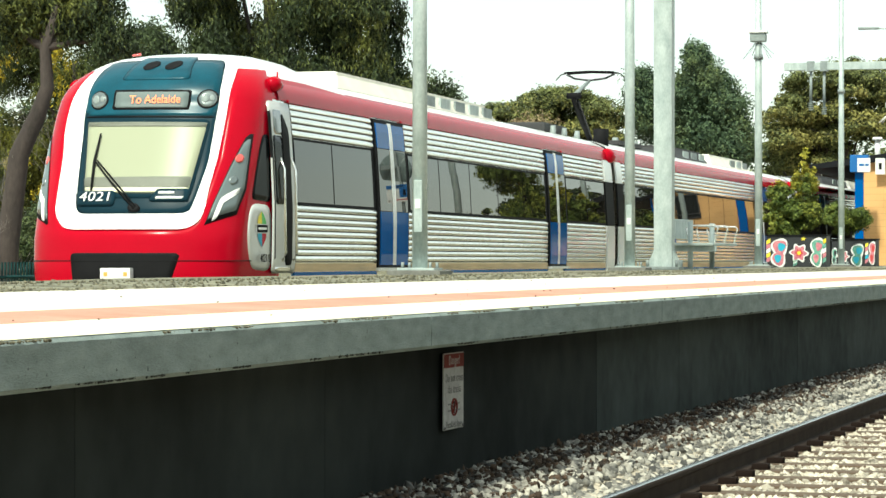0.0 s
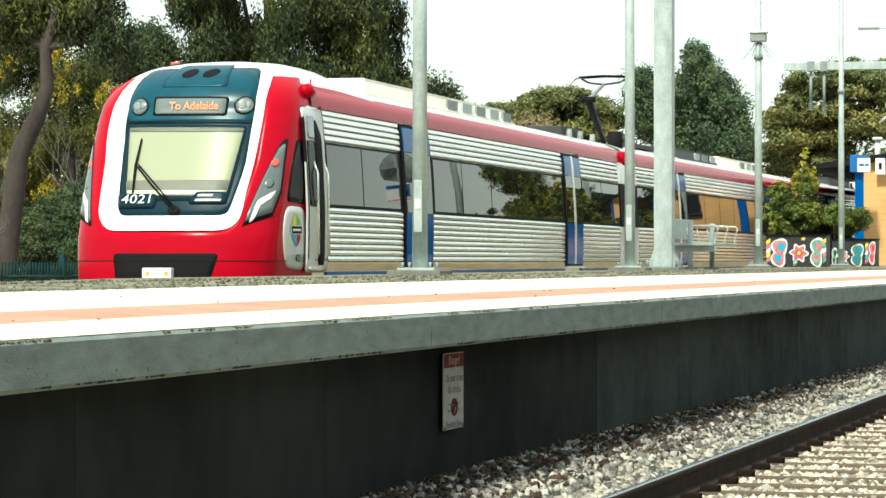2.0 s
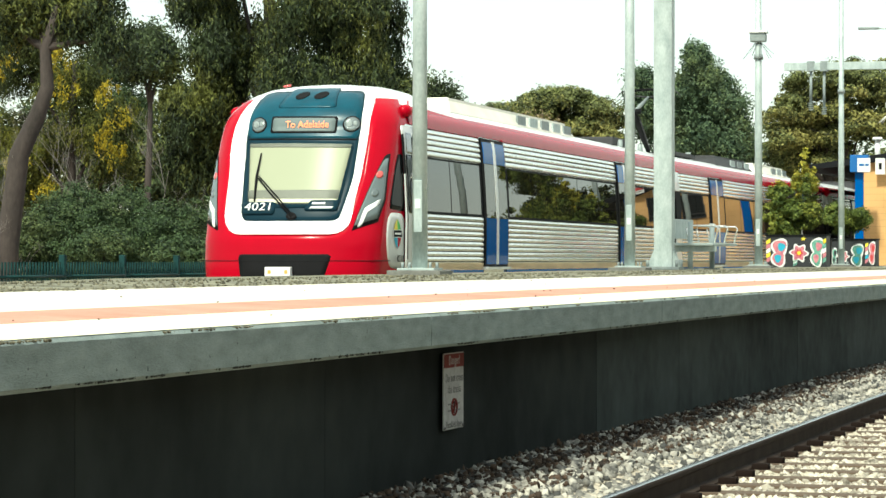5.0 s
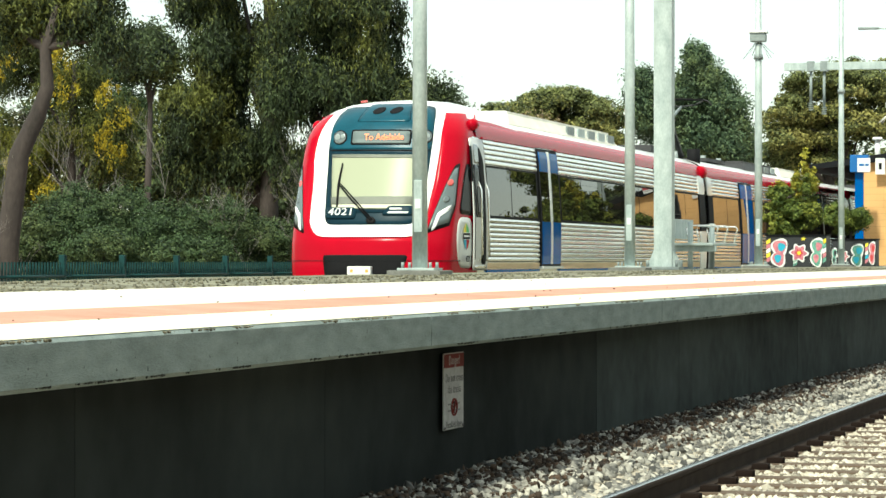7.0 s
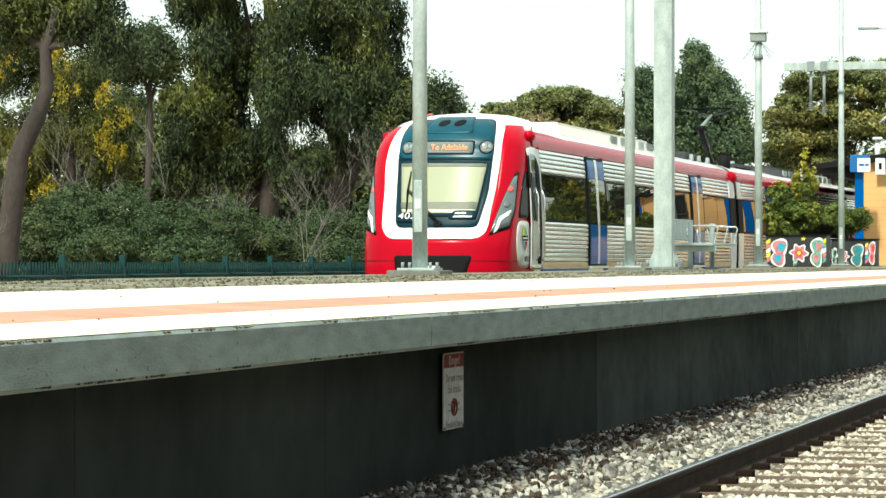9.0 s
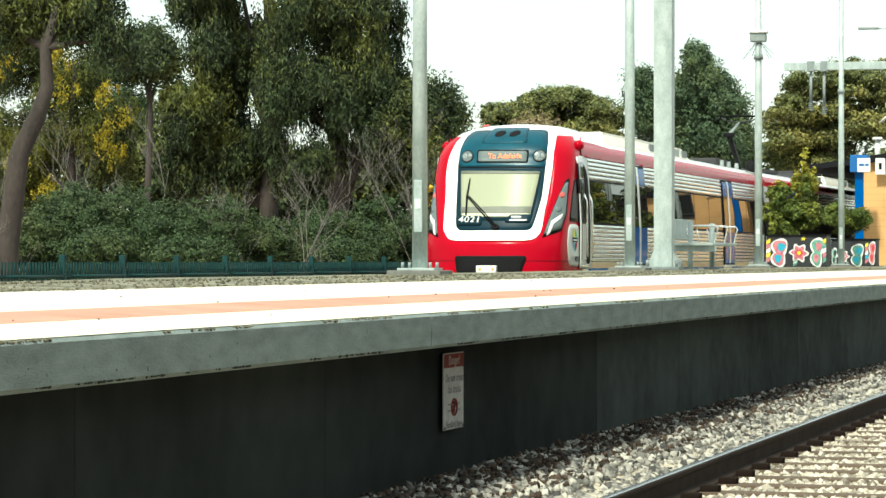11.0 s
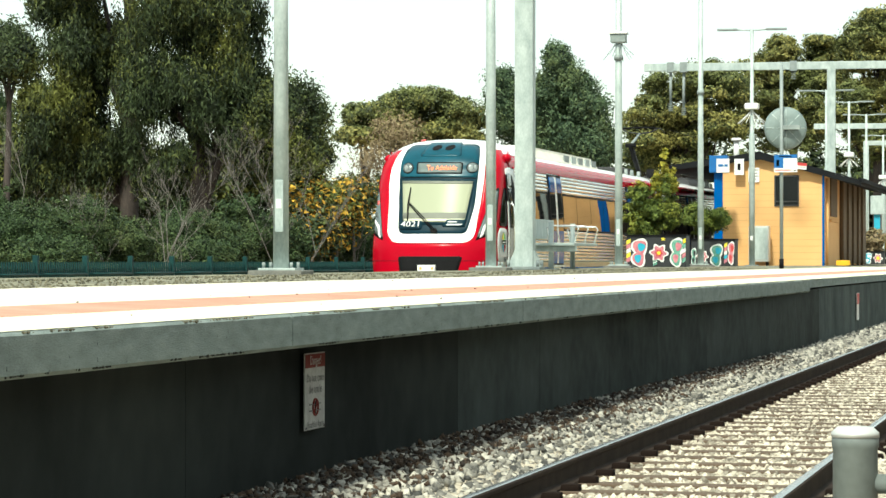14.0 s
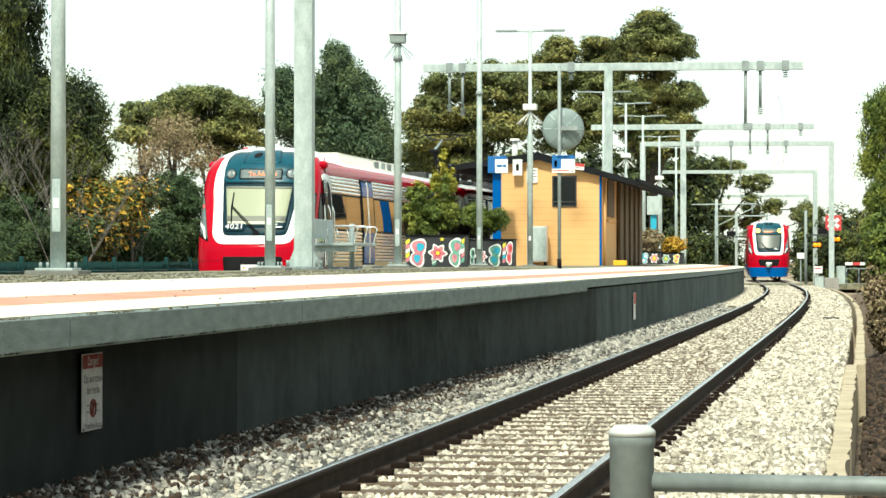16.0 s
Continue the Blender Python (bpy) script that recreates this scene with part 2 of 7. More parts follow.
LEAF_YG = leafmat("yellow_green_tip", (0.12, 0.13, 0.015), (0.42, 0.38, 0.05), (0.50, 0.36, 0.05), 0.5, 2.0)
LEAF_ORA = leafmat("autumn_leaf", (0.20, 0.10, 0.01), (0.55, 0.32, 0.04), (0.60, 0.40, 0.05), 0.5, 1.5)
LEAF_DRY = leafmat("dry_scrub", (0.12, 0.085, 0.05), (0.34, 0.26, 0.15), (0.20, 0.20, 0.08), 0.5, 1.0)


# ---- building helpers ----
def mesh_of(name, verts, faces, mats, mids=None, smooth=False):
    me = bpy.data.meshes.new(name)
    me.from_pydata([tuple(v) for v in verts], [], [tuple(f) for f in faces])
    for m in (mats if isinstance(mats, (list, tuple)) else [mats]):
        me.materials.append(m)
    if mids is not None:
        me.polygons.foreach_set("material_index", mids)
    if smooth:
        me.polygons.foreach_set("use_smooth", [True] * len(me.polygons))
    me.update()
    return me


def put(name, me, parent=None, label="", m=None):
    ob = new(name, me)
    if parent:
        ob.parent = parent
    if m is not None:
        ob.matrix_basis = m
    if label:
        ob["label"] = label
    return ob


def part(name, bm, material, parent=None, label="", smooth=False):
    bmesh.ops.recalc_face_normals(bm, faces=bm.faces[:])
    me = bpy.data.meshes.new(name)
    bm.to_mesh(me)
    bm.free()
    for mm in (material if isinstance(material, (list, tuple)) else [material]):
        me.materials.append(mm)
    if smooth:
        me.polygons.foreach_set("use_smooth", [True] * len(me.polygons))
    return put(name, me, parent, label)


def thing(name, label, category, group="", m=None, kind=""):
    ob = new(name)
    ob.empty_display_size = 0.2
    if m is not None:
        ob.matrix_basis = m
    return tagged(ob, label, category, group, kind)


def box(bm, x0, x1, y0, y1, z0, z1, bevel=0.0, mi=0, m=None):
    r = bmesh.ops.create_cube(bm, size=1.0)
    vs = r["verts"]
    for v in vs:
        v.co = Vector((x0 + (v.co.x + 0.5) * (x1 - x0), y0 + (v.co.y + 0.5) * (y1 - y0), z0 + (v.co.z + 0.5) * (z1 - z0)))
    if bevel:
        es = list({e for v in vs for e in v.link_edges})
        r = bmesh.ops.bevel(bm, geom=es, offset=bevel, segments=2, affect="EDGES", profile=0.7)
        vs = list({v for f in r["faces"] for v in f.verts} | {v for v in vs if v.is_valid})
    if m is not None:
        for v in vs:
            v.co = m @ v.co
    if mi:
        for f in {f for v in vs for f in v.link_faces}:
            f.material_index = mi
    return vs


def tube(bm, pts, radii, seg=10, cap=True):
    """A round rod through the points."""
    rings = []
    n = len(pts)
    if not isinstance(radii, (list, tuple)):
        radii = [radii] * n
    for i, p in enumerate(pts):
        p = Vector(p)
        d = (Vector(pts[min(i + 1, n - 1)]) - Vector(pts[max(i - 1, 0)])).normalized()
        a = d.cross(Vector((0, 0, 1) if abs(d.z) < 0.9 else (1, 0, 0))).normalized()
        b = d.cross(a)
        rings.append([bm.verts.new(p + (a * math.cos(q) + b * math.sin(q)) * radii[i])
                      for q in [2 * math.pi * k / seg for k in range(seg)]])
    for r0, r1 in zip(rings, rings[1:]):
        for k in range(seg):
            bm.faces.new((r0[k], r0[(k + 1) % seg], r1[(k + 1) % seg], r1[k]))
    if cap:
        bm.faces.new(rings[0][::-1])
        bm.faces.new(rings[-1])


def rod(name, pts, radii, material, parent, seg=10, label=""):
    bm = bmesh.new()
    tube(bm, pts, radii, seg)
    ob = part(name, bm, material, parent, label, smooth=True)
    return ob


def block(name, x0, x1, y0, y1, z0, z1, material, parent=None, bevel=0.0, label="", m=None):
    bm = bmesh.new()
    box(bm, x0, x1, y0, y1, z0, z1, bevel, m=m)
    return part(name, bm, material, parent, label)


def words(name, text, size, material, parent, m, label="", depth=0.002, space=1.0, sx=1.0):
    cu = bpy.data.curves.new(name, "FONT")
    cu.body, cu.size, cu.extrude, cu.align_x, cu.align_y = text, size, depth, "CENTER", "CENTER"
    cu.space_character = space
    tmp = bpy.data.objects.new(name, cu)
    scene.collection.objects.link(tmp)
    dg = bpy.context.evaluated_depsgraph_get()
    me = bpy.data.meshes.new_from_object(tmp.evaluated_get(dg))
    bpy.data.objects.remove(tmp)
    me.materials.clear()
    me.materials.append(material)
    me.transform(Matrix.Diagonal((sx, 1, 1, 1)))
    return put(name, me, parent, label, m)


# ---- the plan: two tracks and an island platform between ----
def xc(y):
    """Centre line of the near track."""
    if y > 150:
        return 1.71 - 0.006 * (y - 150)
    return -2.4836 + 0.037114 * y + 1.42189e-4 * y * y - 1.35495e-6 * y ** 3


def xt(y):
    """Centre line of the far track, on which the long train stands."""
    q = max(0.0, y - 32)
    return -12.2 + (q * q / 2100 if q < 68 else 2.202 + 0.0648 * (q - 68))


def slope(fn, y):
    return (fn(y + 0.5) - fn(y - 0.5))


def edge(y):
    return xc(y) - 1.88


def plat_z(x, y):
    """Height of the crowned platform surface."""
    d = edge(y) - x
    far = x - (xt(y) + 1.66)
    up = 1.0 + 0.05 * min(max(d, 0), 3.1)
    return min(up, 1.02 + 0.055 * max(far, 0))


def ribbon(name, fn, offs, y0, y1, step, material, kind="structure", label="", category="", parent=None, zfn=None, smooth=False):
    """A strip that follows the line fn: offs is a section of (offset, height)."""
    n = max(2, int((y1 - y0) / step) + 1)
    vs, fs = [], []
    for i in range(n):
        y = y0 + (y1 - y0) * i / (n - 1)
        s = slope(fn, y)
        nx, ny = 1 / math.hypot(1, s), -s / math.hypot(1, s)
        for o, z in offs:
            px, py = fn(y) + o * nx, y + o * ny
            vs.append((px, py, z if zfn is None else zfn(px, py) + z))
    k = len(offs)
    for i in range(n - 1):
        for j in range(k - 1):
            a = i * k + j
            fs.append((a, a + 1, a + k + 1, a + k))
    ob = put(name, mesh_of(name, vs, fs, material, smooth=smooth), parent)
    if not parent:
        tagged(ob, label, category, kind=kind)
    return ob


# ground to the horizon
gv, gf = [], []
gxs = [-3000, -600, -150, -60, -30, -17, -15.1, -14.9, -10.5, -4.5, 3.2, 8, 9, 20, 60, 200, 700, 3000]
gys = [-400, -60, -10, 5, 20, 40, 60, 80, 100, 130, 170, 240, 400, 900, 4000]
for yy in gys:
    for xx in gxs:
        gv.append((xx, yy, -0.95 if -15 < xx < 8.5 and yy < 170 else -0.36))
for j in range(len(gys) - 1):
    for i in range(len(gxs) - 1):
        a = j * len(gxs) + i
        gf.append((a, a + 1, a + len(gxs) + 1, a + len(gxs)))
tagged(put("ground", mesh_of("ground", gv, gf, SOIL)), "dry brown soil with leaf litter", "ground", kind="structure")

# ballast beds
ribbon("ballast", xc, [(-2.35, -0.02), (-1.5, -0.15), (-1.0, -0.19), (1.0, -0.19), (1.5, -0.19), (2.26, -0.22), (2.30, -0.97)], -6, 240, 1.0, BALLAST,
       label="grey and tan crushed stone ballast under the track", category="ballast")
ribbon("far_ballast", xt, [(-3.4, -0.36), (-1.6, -0.16), (1.5, -0.16), (1.72, -0.2)], 0, 220, 2.0, BALLAST,
       label="stone ballast under the far track", category="ballast")


for o0, o1, q in ((-0.72, 0.72, -0.150), (0.98, 2.2, -0.165), (-2.1, -0.98, -0.10)):
    ribbon("ballast_crown", xc, [(o0, -0.2), (o0 + 0.06, q), (0.5 * (o0 + o1), q + 0.005), (o1 - 0.06, q), (o1, -0.22)], 86, 170, 1.0, BALLAST, label="pale stone ballast heaped between the far sleepers",
           category="ballast", parent=bpy.data.objects["ballast"])


def rails(fn, y0, y1, step, name, label):
    th = thing(name, label, "rail track")
    for sgn in (-1, 1):
        c = sgn * 0.835
        prof = [(c - 0.068, -0.158), (c - 0.068, -0.148), (c - 0.012, -0.128), (c - 0.012, -0.042), (c - 0.034, -0.030), (c - 0.035, -0.008),
                (c - 0.028, 0.0)]
        head = [(c - 0.028, 0.0), (c - 0.012, 0.003), (c + 0.012, 0.003), (c + 0.028, 0.0)]
        back = [(2 * c - o, z) for o, z in prof[::-1]]
        ribbon("rail", fn, prof + head[1:-1] + back, y0, y1, step, RUST, parent=th, label="")
        ribbon("rail_head", fn, [(o, z + 0.0015) for o, z in head], y0, y1, step, RAILTOP, parent=th.children[-1])
    return th


near_track = rails(xc, -6, 240, 0.8, "railway_track", "rust-brown rails with polished heads on concrete sleepers")
rails(xt, 0, 220, 2.0, "railway_track", "rust-brown rails beside the far platform face")

# sleepers with rail clips
bm = bmesh.new()
box(bm, -1.25, 1.25, -0.11, 0.11, -0.36, -0.158, 0.02)
bmesh.ops.recalc_face_normals(bm, faces=bm.faces[:])
sl_me = bpy.data.meshes.new("sleeper")
bm.to_mesh(sl_me)
bm.free()
sl_me.materials.append(SLEEPER)
bm = bmesh.new()
box(bm, -0.062, 0.062, -0.055, 0.055, -0.18, -0.115, 0.02)
clip_me = bpy.data.meshes.new("rail_clip")
bm.to_mesh(clip_me)
bm.free()
clip_me.materials.append(CLIP)
far_clips = bmesh.new()
y = -5.0
while y < 175:
    m = pose(xc(y), y, 0, 0, 0, -math.degrees(math.atan(slope(xc, y))))
    sl = put("sleeper", sl_me, near_track, m=m)
    for c in (-0.965, -0.705, 0.705, 0.965):
        if 13 < y < 60:
            put("rail_clip", clip_me, sl, m=pose(c, 0, 0))
        else:
            box(far_clips, c - 0.062, c + 0.062, -0.065, 0.065, -0.18, -0.10, m=m)
    y += 0.64
tagged(part("rail_clip_row", far_clips, CLIP, near_track), kind="stuff")

# platform: surface strips, coping units, wall panels
PY0, PY1 = -2.0, 150.0
plat = thing("platform", "long concrete island platform with worn surface strips and a shaded dark wall", "platform", kind="structure")


def strip(name, d0, d1, dz, material, n=2, y0=PY0, y1=PY1):
    offs = [(-1.88 - d0 - (d1 - d0) * k / n, dz) for k in range(n + 1)]
    return ribbon(name, xc, offs, y0, y1, 1.2, material, parent=plat, zfn=plat_z)


strip("edge_strip", 0.02, 0.61, 0.004, YELLOWP)
strip("paver_band", 0.61, 1.15, 0.005, TERRA)
strip("concrete_strip", 1.15, 2.37, 0.004, WHITEP, 3)
vs, fs = [], []
rows_n = 90
for i in range(rows_n):
    y = PY0 + (PY1 - PY0) * i / (rows_n - 1)
    xa, xb = edge(y) - 2.3, xt(y) + 1.66
    for k in range(13):
        px = xa + (xb - xa) * k / 12
        vs.append((px, y, plat_z(px, y) - 0.004 + (0.012 * noise.noise((px * 1.3, y * 0.6, 0)) if 0 < k < 12 else 0)))
for i in range(rows_n - 1):
    for k in range(12):
        a = i * 13 + k
        fs.append((a, a + 1, a + 14, a + 13))
put("asphalt", mesh_of("asphalt", vs, fs, ASPHALT), plat)


def set_in(y):
    """How far the wall stands behind the coping's face."""
    return -0.30 + 0.25 * min(1, max(0, (y - 22) / 22))


def section(name, y0, y1, prof, material, parent, steps=3, follow=None):
    """A closed unit along the platform edge: prof is (offset from the edge, height)."""
    vs, fs = [], []
    k = len(prof)
    for i in range(steps + 1):
        y = y0 + (y1 - y0) * i / steps
        for o, z in prof:
            vs.append((edge(y) + o + (follow(y) if follow else 0), y, z))
    for i in range(steps):
        for j in range(k):
            a, b = i * k + j, i * k + (j + 1) % k
            fs.append((a, b, b + k, a + k))
    fs.append(tuple(range(k))[::-1])
    fs.append(tuple(range(steps * k, steps * k + k)))
    return put(name, mesh_of(name, vs, fs, material), parent)


cuts = [-2.0 + 0.2, 2.2, 8.7, 15.2, 21.7, 28.6, 35.5, 44.5]
for a, b in zip(cuts, cuts[1:]):
    section("coping", a + 0.008, b - 0.008, [(0, 0.82), (0.0, 0.985), (-0.02, 1.001), (-0.45, 1.02), (-0.45, 0.80), (-0.03, 0.80)], COPING, plat, 6)
y = 44.5
while y < PY1:
    section("coping", y + 0.01, min(y + 8, PY1) - 0.01, [(-0.02, 0.87), (-0.02, 0.985), (-0.035, 1.001), (-0.45, 1.02), (-0.45, 0.86)], COPING, plat, 4)
    y += 8
y = PY0
k = 0
while y < PY1:
    w = (3.3, 2.9, 3.6, 3.1)[k % 4]
    o = 0.0012 * (k % 3)
    # panel tone steps with distance to carry the wall's shade
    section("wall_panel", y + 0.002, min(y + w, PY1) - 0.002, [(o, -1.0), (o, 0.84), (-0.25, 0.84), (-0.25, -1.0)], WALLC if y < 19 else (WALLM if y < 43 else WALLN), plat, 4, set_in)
    y += w
    k += 1
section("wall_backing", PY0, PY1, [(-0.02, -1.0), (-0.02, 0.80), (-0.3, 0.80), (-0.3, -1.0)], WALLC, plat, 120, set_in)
vs, fs = [], []
for i in range(61):
    y = PY0 + (PY1 - PY0) * i / 60
    vs += [(xt(y) + 1.66, y, -1.0), (xt(y) + 1.66, y, 1.02)]
fs = [(2 * i, 2 * i + 2, 2 * i + 3, 2 * i + 1) for i in range(60)]
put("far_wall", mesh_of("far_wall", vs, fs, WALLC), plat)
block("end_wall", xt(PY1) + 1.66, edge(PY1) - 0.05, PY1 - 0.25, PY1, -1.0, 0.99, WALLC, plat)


# loose ballast stones
def stones(name, spots, sizes, material, label, kind="stuff", zs=None):
    """Many angular stones in one mesh."""
    rng = np.random.default_rng(7)
    n = len(spots)
    base = np.array([(a, b, c) for a in (-1, 1) for b in (-1, 1) for c in (-1, 1)], float) * 0.5
    quads = np.array([(0, 1, 3, 2), (4, 6, 7, 5), (0, 4, 5, 1), (2, 3, 7, 6), (0, 2, 6, 4), (1, 5, 7, 3)])
    v = base[None] * (0.55 + 0.6 * rng.random((n, 8, 1))) * rng.uniform(0.7, 1.3, (n, 1, 3))
    q = rng.normal(size=(n, 4))
    q /= np.linalg.norm(q, axis=1)[:, None]
    w, x, y, z = q.T
    R = np.stack([1 - 2 * (y * y + z * z), 2 * (x * y - z * w), 2 * (x * z + y * w), 2 * (x * y + z * w), 1 - 2 * (x * x + z * z), 2 * (y * z - x * w),
                  2 * (x * z - y * w), 2 * (y * z + x * w), 1 - 2 * (x * x + y * y)], 1).reshape(n, 3, 3)
    v = np.einsum("nij,nkj->nki", R, v) * sizes[:, None, None] + spots[:, None, :]
    f = quads[None] + (np.arange(n) * 8)[:, None, None]
    me = bpy.data.meshes.new(name)
    me.vertices.add(n * 8)
    me.vertices.foreach_set("co", v.reshape(-1))
    me.loops.add(n * 24)
    me.loops.foreach_set("vertex_index", f.reshape(-1).astype(np.int32))
    me.polygons.add(n * 6)
    me.polygons.foreach_set("loop_start", np.arange(0, n * 24, 4, dtype=np.int32))
    me.materials.append(material)
    me.update()
    ob = put(name, me)
    return tagged(ob, label, "ballast", kind=kind)


def scatter(o0, o1, y0, y1, per_m2, zfn, seed, power=1.0):
    rng = np.random.default_rng(seed)
    n = int((o1 - o0) * (y1 - y0) * per_m2)
    o, yy = rng.uniform(o0, o1, n), y0 + (y1 - y0) * rng.random(n) ** power
    return np.array([(xc(b) + a, b, zfn(a) + rng.uniform(-0.012, 0.02)) for a, b in zip(o, yy)]), rng


def bed_z(a):
    if a < -1.5:
        return -0.02 - 0.13 * (a + 2.35) / 0.85
    return -0.192 if abs(a) < 0.8 else -0.184


sets, sz = [], []
for o0, o1, y0, y1, dens, size, seed in ((-2.2, -0.98, 14.5, 38, 620, 0.043, 1), (-0.755, 0.755, 13, 38, 1000, 0.031, 2), (0.92, 2.25, 14, 38, 560, 0.043, 3),
                                         (-2.1, -0.98, 38, 90, 190, 0.056, 4), (-0.75, 0.75, 38, 90, 230, 0.046, 5), (0.92, 2.25, 38, 100, 180, 0.056, 6)):
    p, rng = scatter(o0, o1, y0, y1, dens, bed_z, seed)
    if o0 > -1:          # the sleeper tops stay nearly clear of stones
        near = np.abs((p[:, 1] + 5.0 + 0.32) % 0.64 - 0.32) < 0.10
        end = (np.abs(p[:, 0] - np.array([xc(q) for q in p[:, 1]])) < 1.22)
        p = p[~(near & end & (rng.random(len(p)) < 0.9))]
    sets.append(p)
    sz.append(size * rng.uniform(0.55, 1.35, len(p)))
old = (0, 3)
stones("ballast_stones", np.concatenate([sets[k] for k in range(6) if k not in old]), np.concatenate([sz[k] for k in range(6) if k not in old]), STONE,
       "loose angular tan and cream ballast stones")
stones("old_ballast_stones", np.concatenate([sets[k] for k in old]), np.concatenate([sz[k] for k in old]), STONEOLD, "older dark grey and cream ballast stones by the platform")
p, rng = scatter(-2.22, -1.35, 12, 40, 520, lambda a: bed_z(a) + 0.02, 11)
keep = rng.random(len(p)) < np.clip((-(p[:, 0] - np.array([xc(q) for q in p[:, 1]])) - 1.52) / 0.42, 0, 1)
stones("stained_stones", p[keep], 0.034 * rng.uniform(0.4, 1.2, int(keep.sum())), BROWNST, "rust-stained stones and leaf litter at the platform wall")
fp, fz = [], []
for o0, o1, dens, seed in ((-0.72, 0.72, 75, 41), (0.98, 2.2, 60, 42), (-2.1, -0.98, 60, 43)):
    p, rng = scatter(o0, o1, 86, 158, dens, lambda a: -0.15, seed)
    fp.append(p)
    fz.append(0.075 * rng.uniform(0.5, 1.3, len(p)))
stones("far_ballast_stones", np.concatenate(fp), np.concatenate(fz), STONE, "pale ballast stones along the bend of the track")
bm = bmesh.new()
bmesh.ops.create_icosphere(bm, subdivisions=1, radius=0.5)
for v in bm.verts:
    v.co *= 0.75 + 0.45 * noise.noise(v.co * 3)
    v.co.z *= 0.75
st_me = bpy.data.meshes.new("ballast_stone")
bm.to_mesh(st_me)
bm.free()
STONE_ONE = mat("single_stone", (0.05, 0.048, 0.045), 0.85, col2=(0.56, 0.53, 0.47), scale=20, fine=90, bump=0.3, rand=1.6, low=0.9)
st_me.materials.append(STONE_ONE)
bed = bpy.data.objects["ballast"]
p, rng = scatter(-1.75, -1.0, 17, 24, 60, lambda a: bed_z(a) + 0.025, 12)
for q in p[:290]:
    k = 0.052 * rng.uniform(0.6, 1.25)
    m = Matrix.LocRotScale(Vector(q), Euler(rng.uniform(0, 6, 3)), Vector((k, k * rng.uniform(0.7, 1.1), k)))
    put("ballast_stone", st_me, bed, m=m)


# grit, moss and litter on the platform
def edge_grit(name, d0, d1, y0, y1, n, size, material, seed, label, dz=0.0, clumpy=False):
    rng = np.random.default_rng(seed)
    d, yy = rng.uniform(d0, d1, n), y0 + (y1 - y0) * rng.random(n) ** 1.6
    if clumpy:           # gathers in uneven patches along the edge
        thick = np.array([noise.noise((0.9 * q, seed, 0)) + 0.6 * noise.noise((4.0 * q, seed, 5)) for q in yy])
        d, yy = d[thick > 0.05], yy[thick > 0.05]
        n = len(yy)
    p = np.array([(edge(b) - a, b, plat_z(edge(b) - a, b) + dz) for a, b in zip(d, yy)])
    return stones(name, p, size * rng.uniform(0.4, 1.6, n), material, label)


edge_grit("edge_moss", -0.004, 0.035, 6, 46, 5200, 0.007, MOSS, 31, "dark moss and grit along the platform edge", -0.004, True)
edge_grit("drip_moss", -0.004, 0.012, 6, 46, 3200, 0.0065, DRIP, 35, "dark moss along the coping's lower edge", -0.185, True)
edge_grit("platform_grit", 2.40, 3.6, 12, 60, 4200, 0.013, MOSS, 32, "grit and dry weeds on the old asphalt")
edge_grit("dark_litter", 0.2, 2.3, 9, 50, 60, 0.008, BROWNST, 33, "few dark leaves on the pale paving", 0.006)
edge_grit("seam_grit", 2.34, 2.46, 9, 60, 1100, 0.014, MOSS, 34, "weeds along the seam of the asphalt", 0.004)

# ---- the electric train ----
# local space of a car: x across, y back from the nose, z above the rails
def half_w(z):
    """Half the body's width at a height."""
    pts = ((0.2, 1.36), (0.8, 1.47), (1.3, 1.515), (2.0, 1.52), (2.6, 1.49), (3.2, 1.445), (3.42, 1.41), (3.5, 1.402), (3.58, 1.38), (3.66, 1.32), (3.74, 1.21), (3.82, 1.04), (3.89, 0.80), (3.94, 0.45), (3.96, 0))
    for (z0, w0), (z1, w1) in zip(pts, pts[1:]):
        if z <= z1:
            return w0 + (w1 - w0) * max(0, (z - z0)) / (z1 - z0)
    return 0.0


def nose_w(z):
    """Half the width of the driving end, whose crown stands higher and squarer than the roof behind it."""
    pts = ((3.42, 1.41), (3.5, 1.39), (3.6, 1.36), (3.7, 1.31), (3.8, 1.235), (3.9, 1.13), (4.0, 0.96), (4.06, 0.75), (4.1, 0.4), (4.113, 0))
    if z <= 3.42:
        return half_w(z) * (0.93 + 0.07 * max(0, (z - 2.0) / 1.42))
    for (z0, w0), (z1, w1) in zip(pts, pts[1:]):
        if z <= z1:
            return w0 + (w1 - w0) * (z - z0) / (z1 - z0)
    return 0.0


def setback(z):
    """How far the middle of the front lies behind the nose at a height."""
    pts = ((0.3, 0.12), (1.1, 0.0), (1.6, 0.04), (2.0, 0.18), (2.6, 0.5), (3.1, 0.76), (3.4, 0.93), (3.5, 1.01), (3.6, 1.12), (3.7, 1.26), (3.8, 1.44), (3.9, 1.68), (4.0, 2.02), (4.06, 2.36), (4.1, 2.8), (4.113, 3.1))
    for (z0, w0), (z1, w1) in zip(pts, pts[1:]):
        if z <= z1:
            q = max(0, (z - z0)) / (z1 - z0)
            return w0 + (w1 - w0) * q
    return 3.1


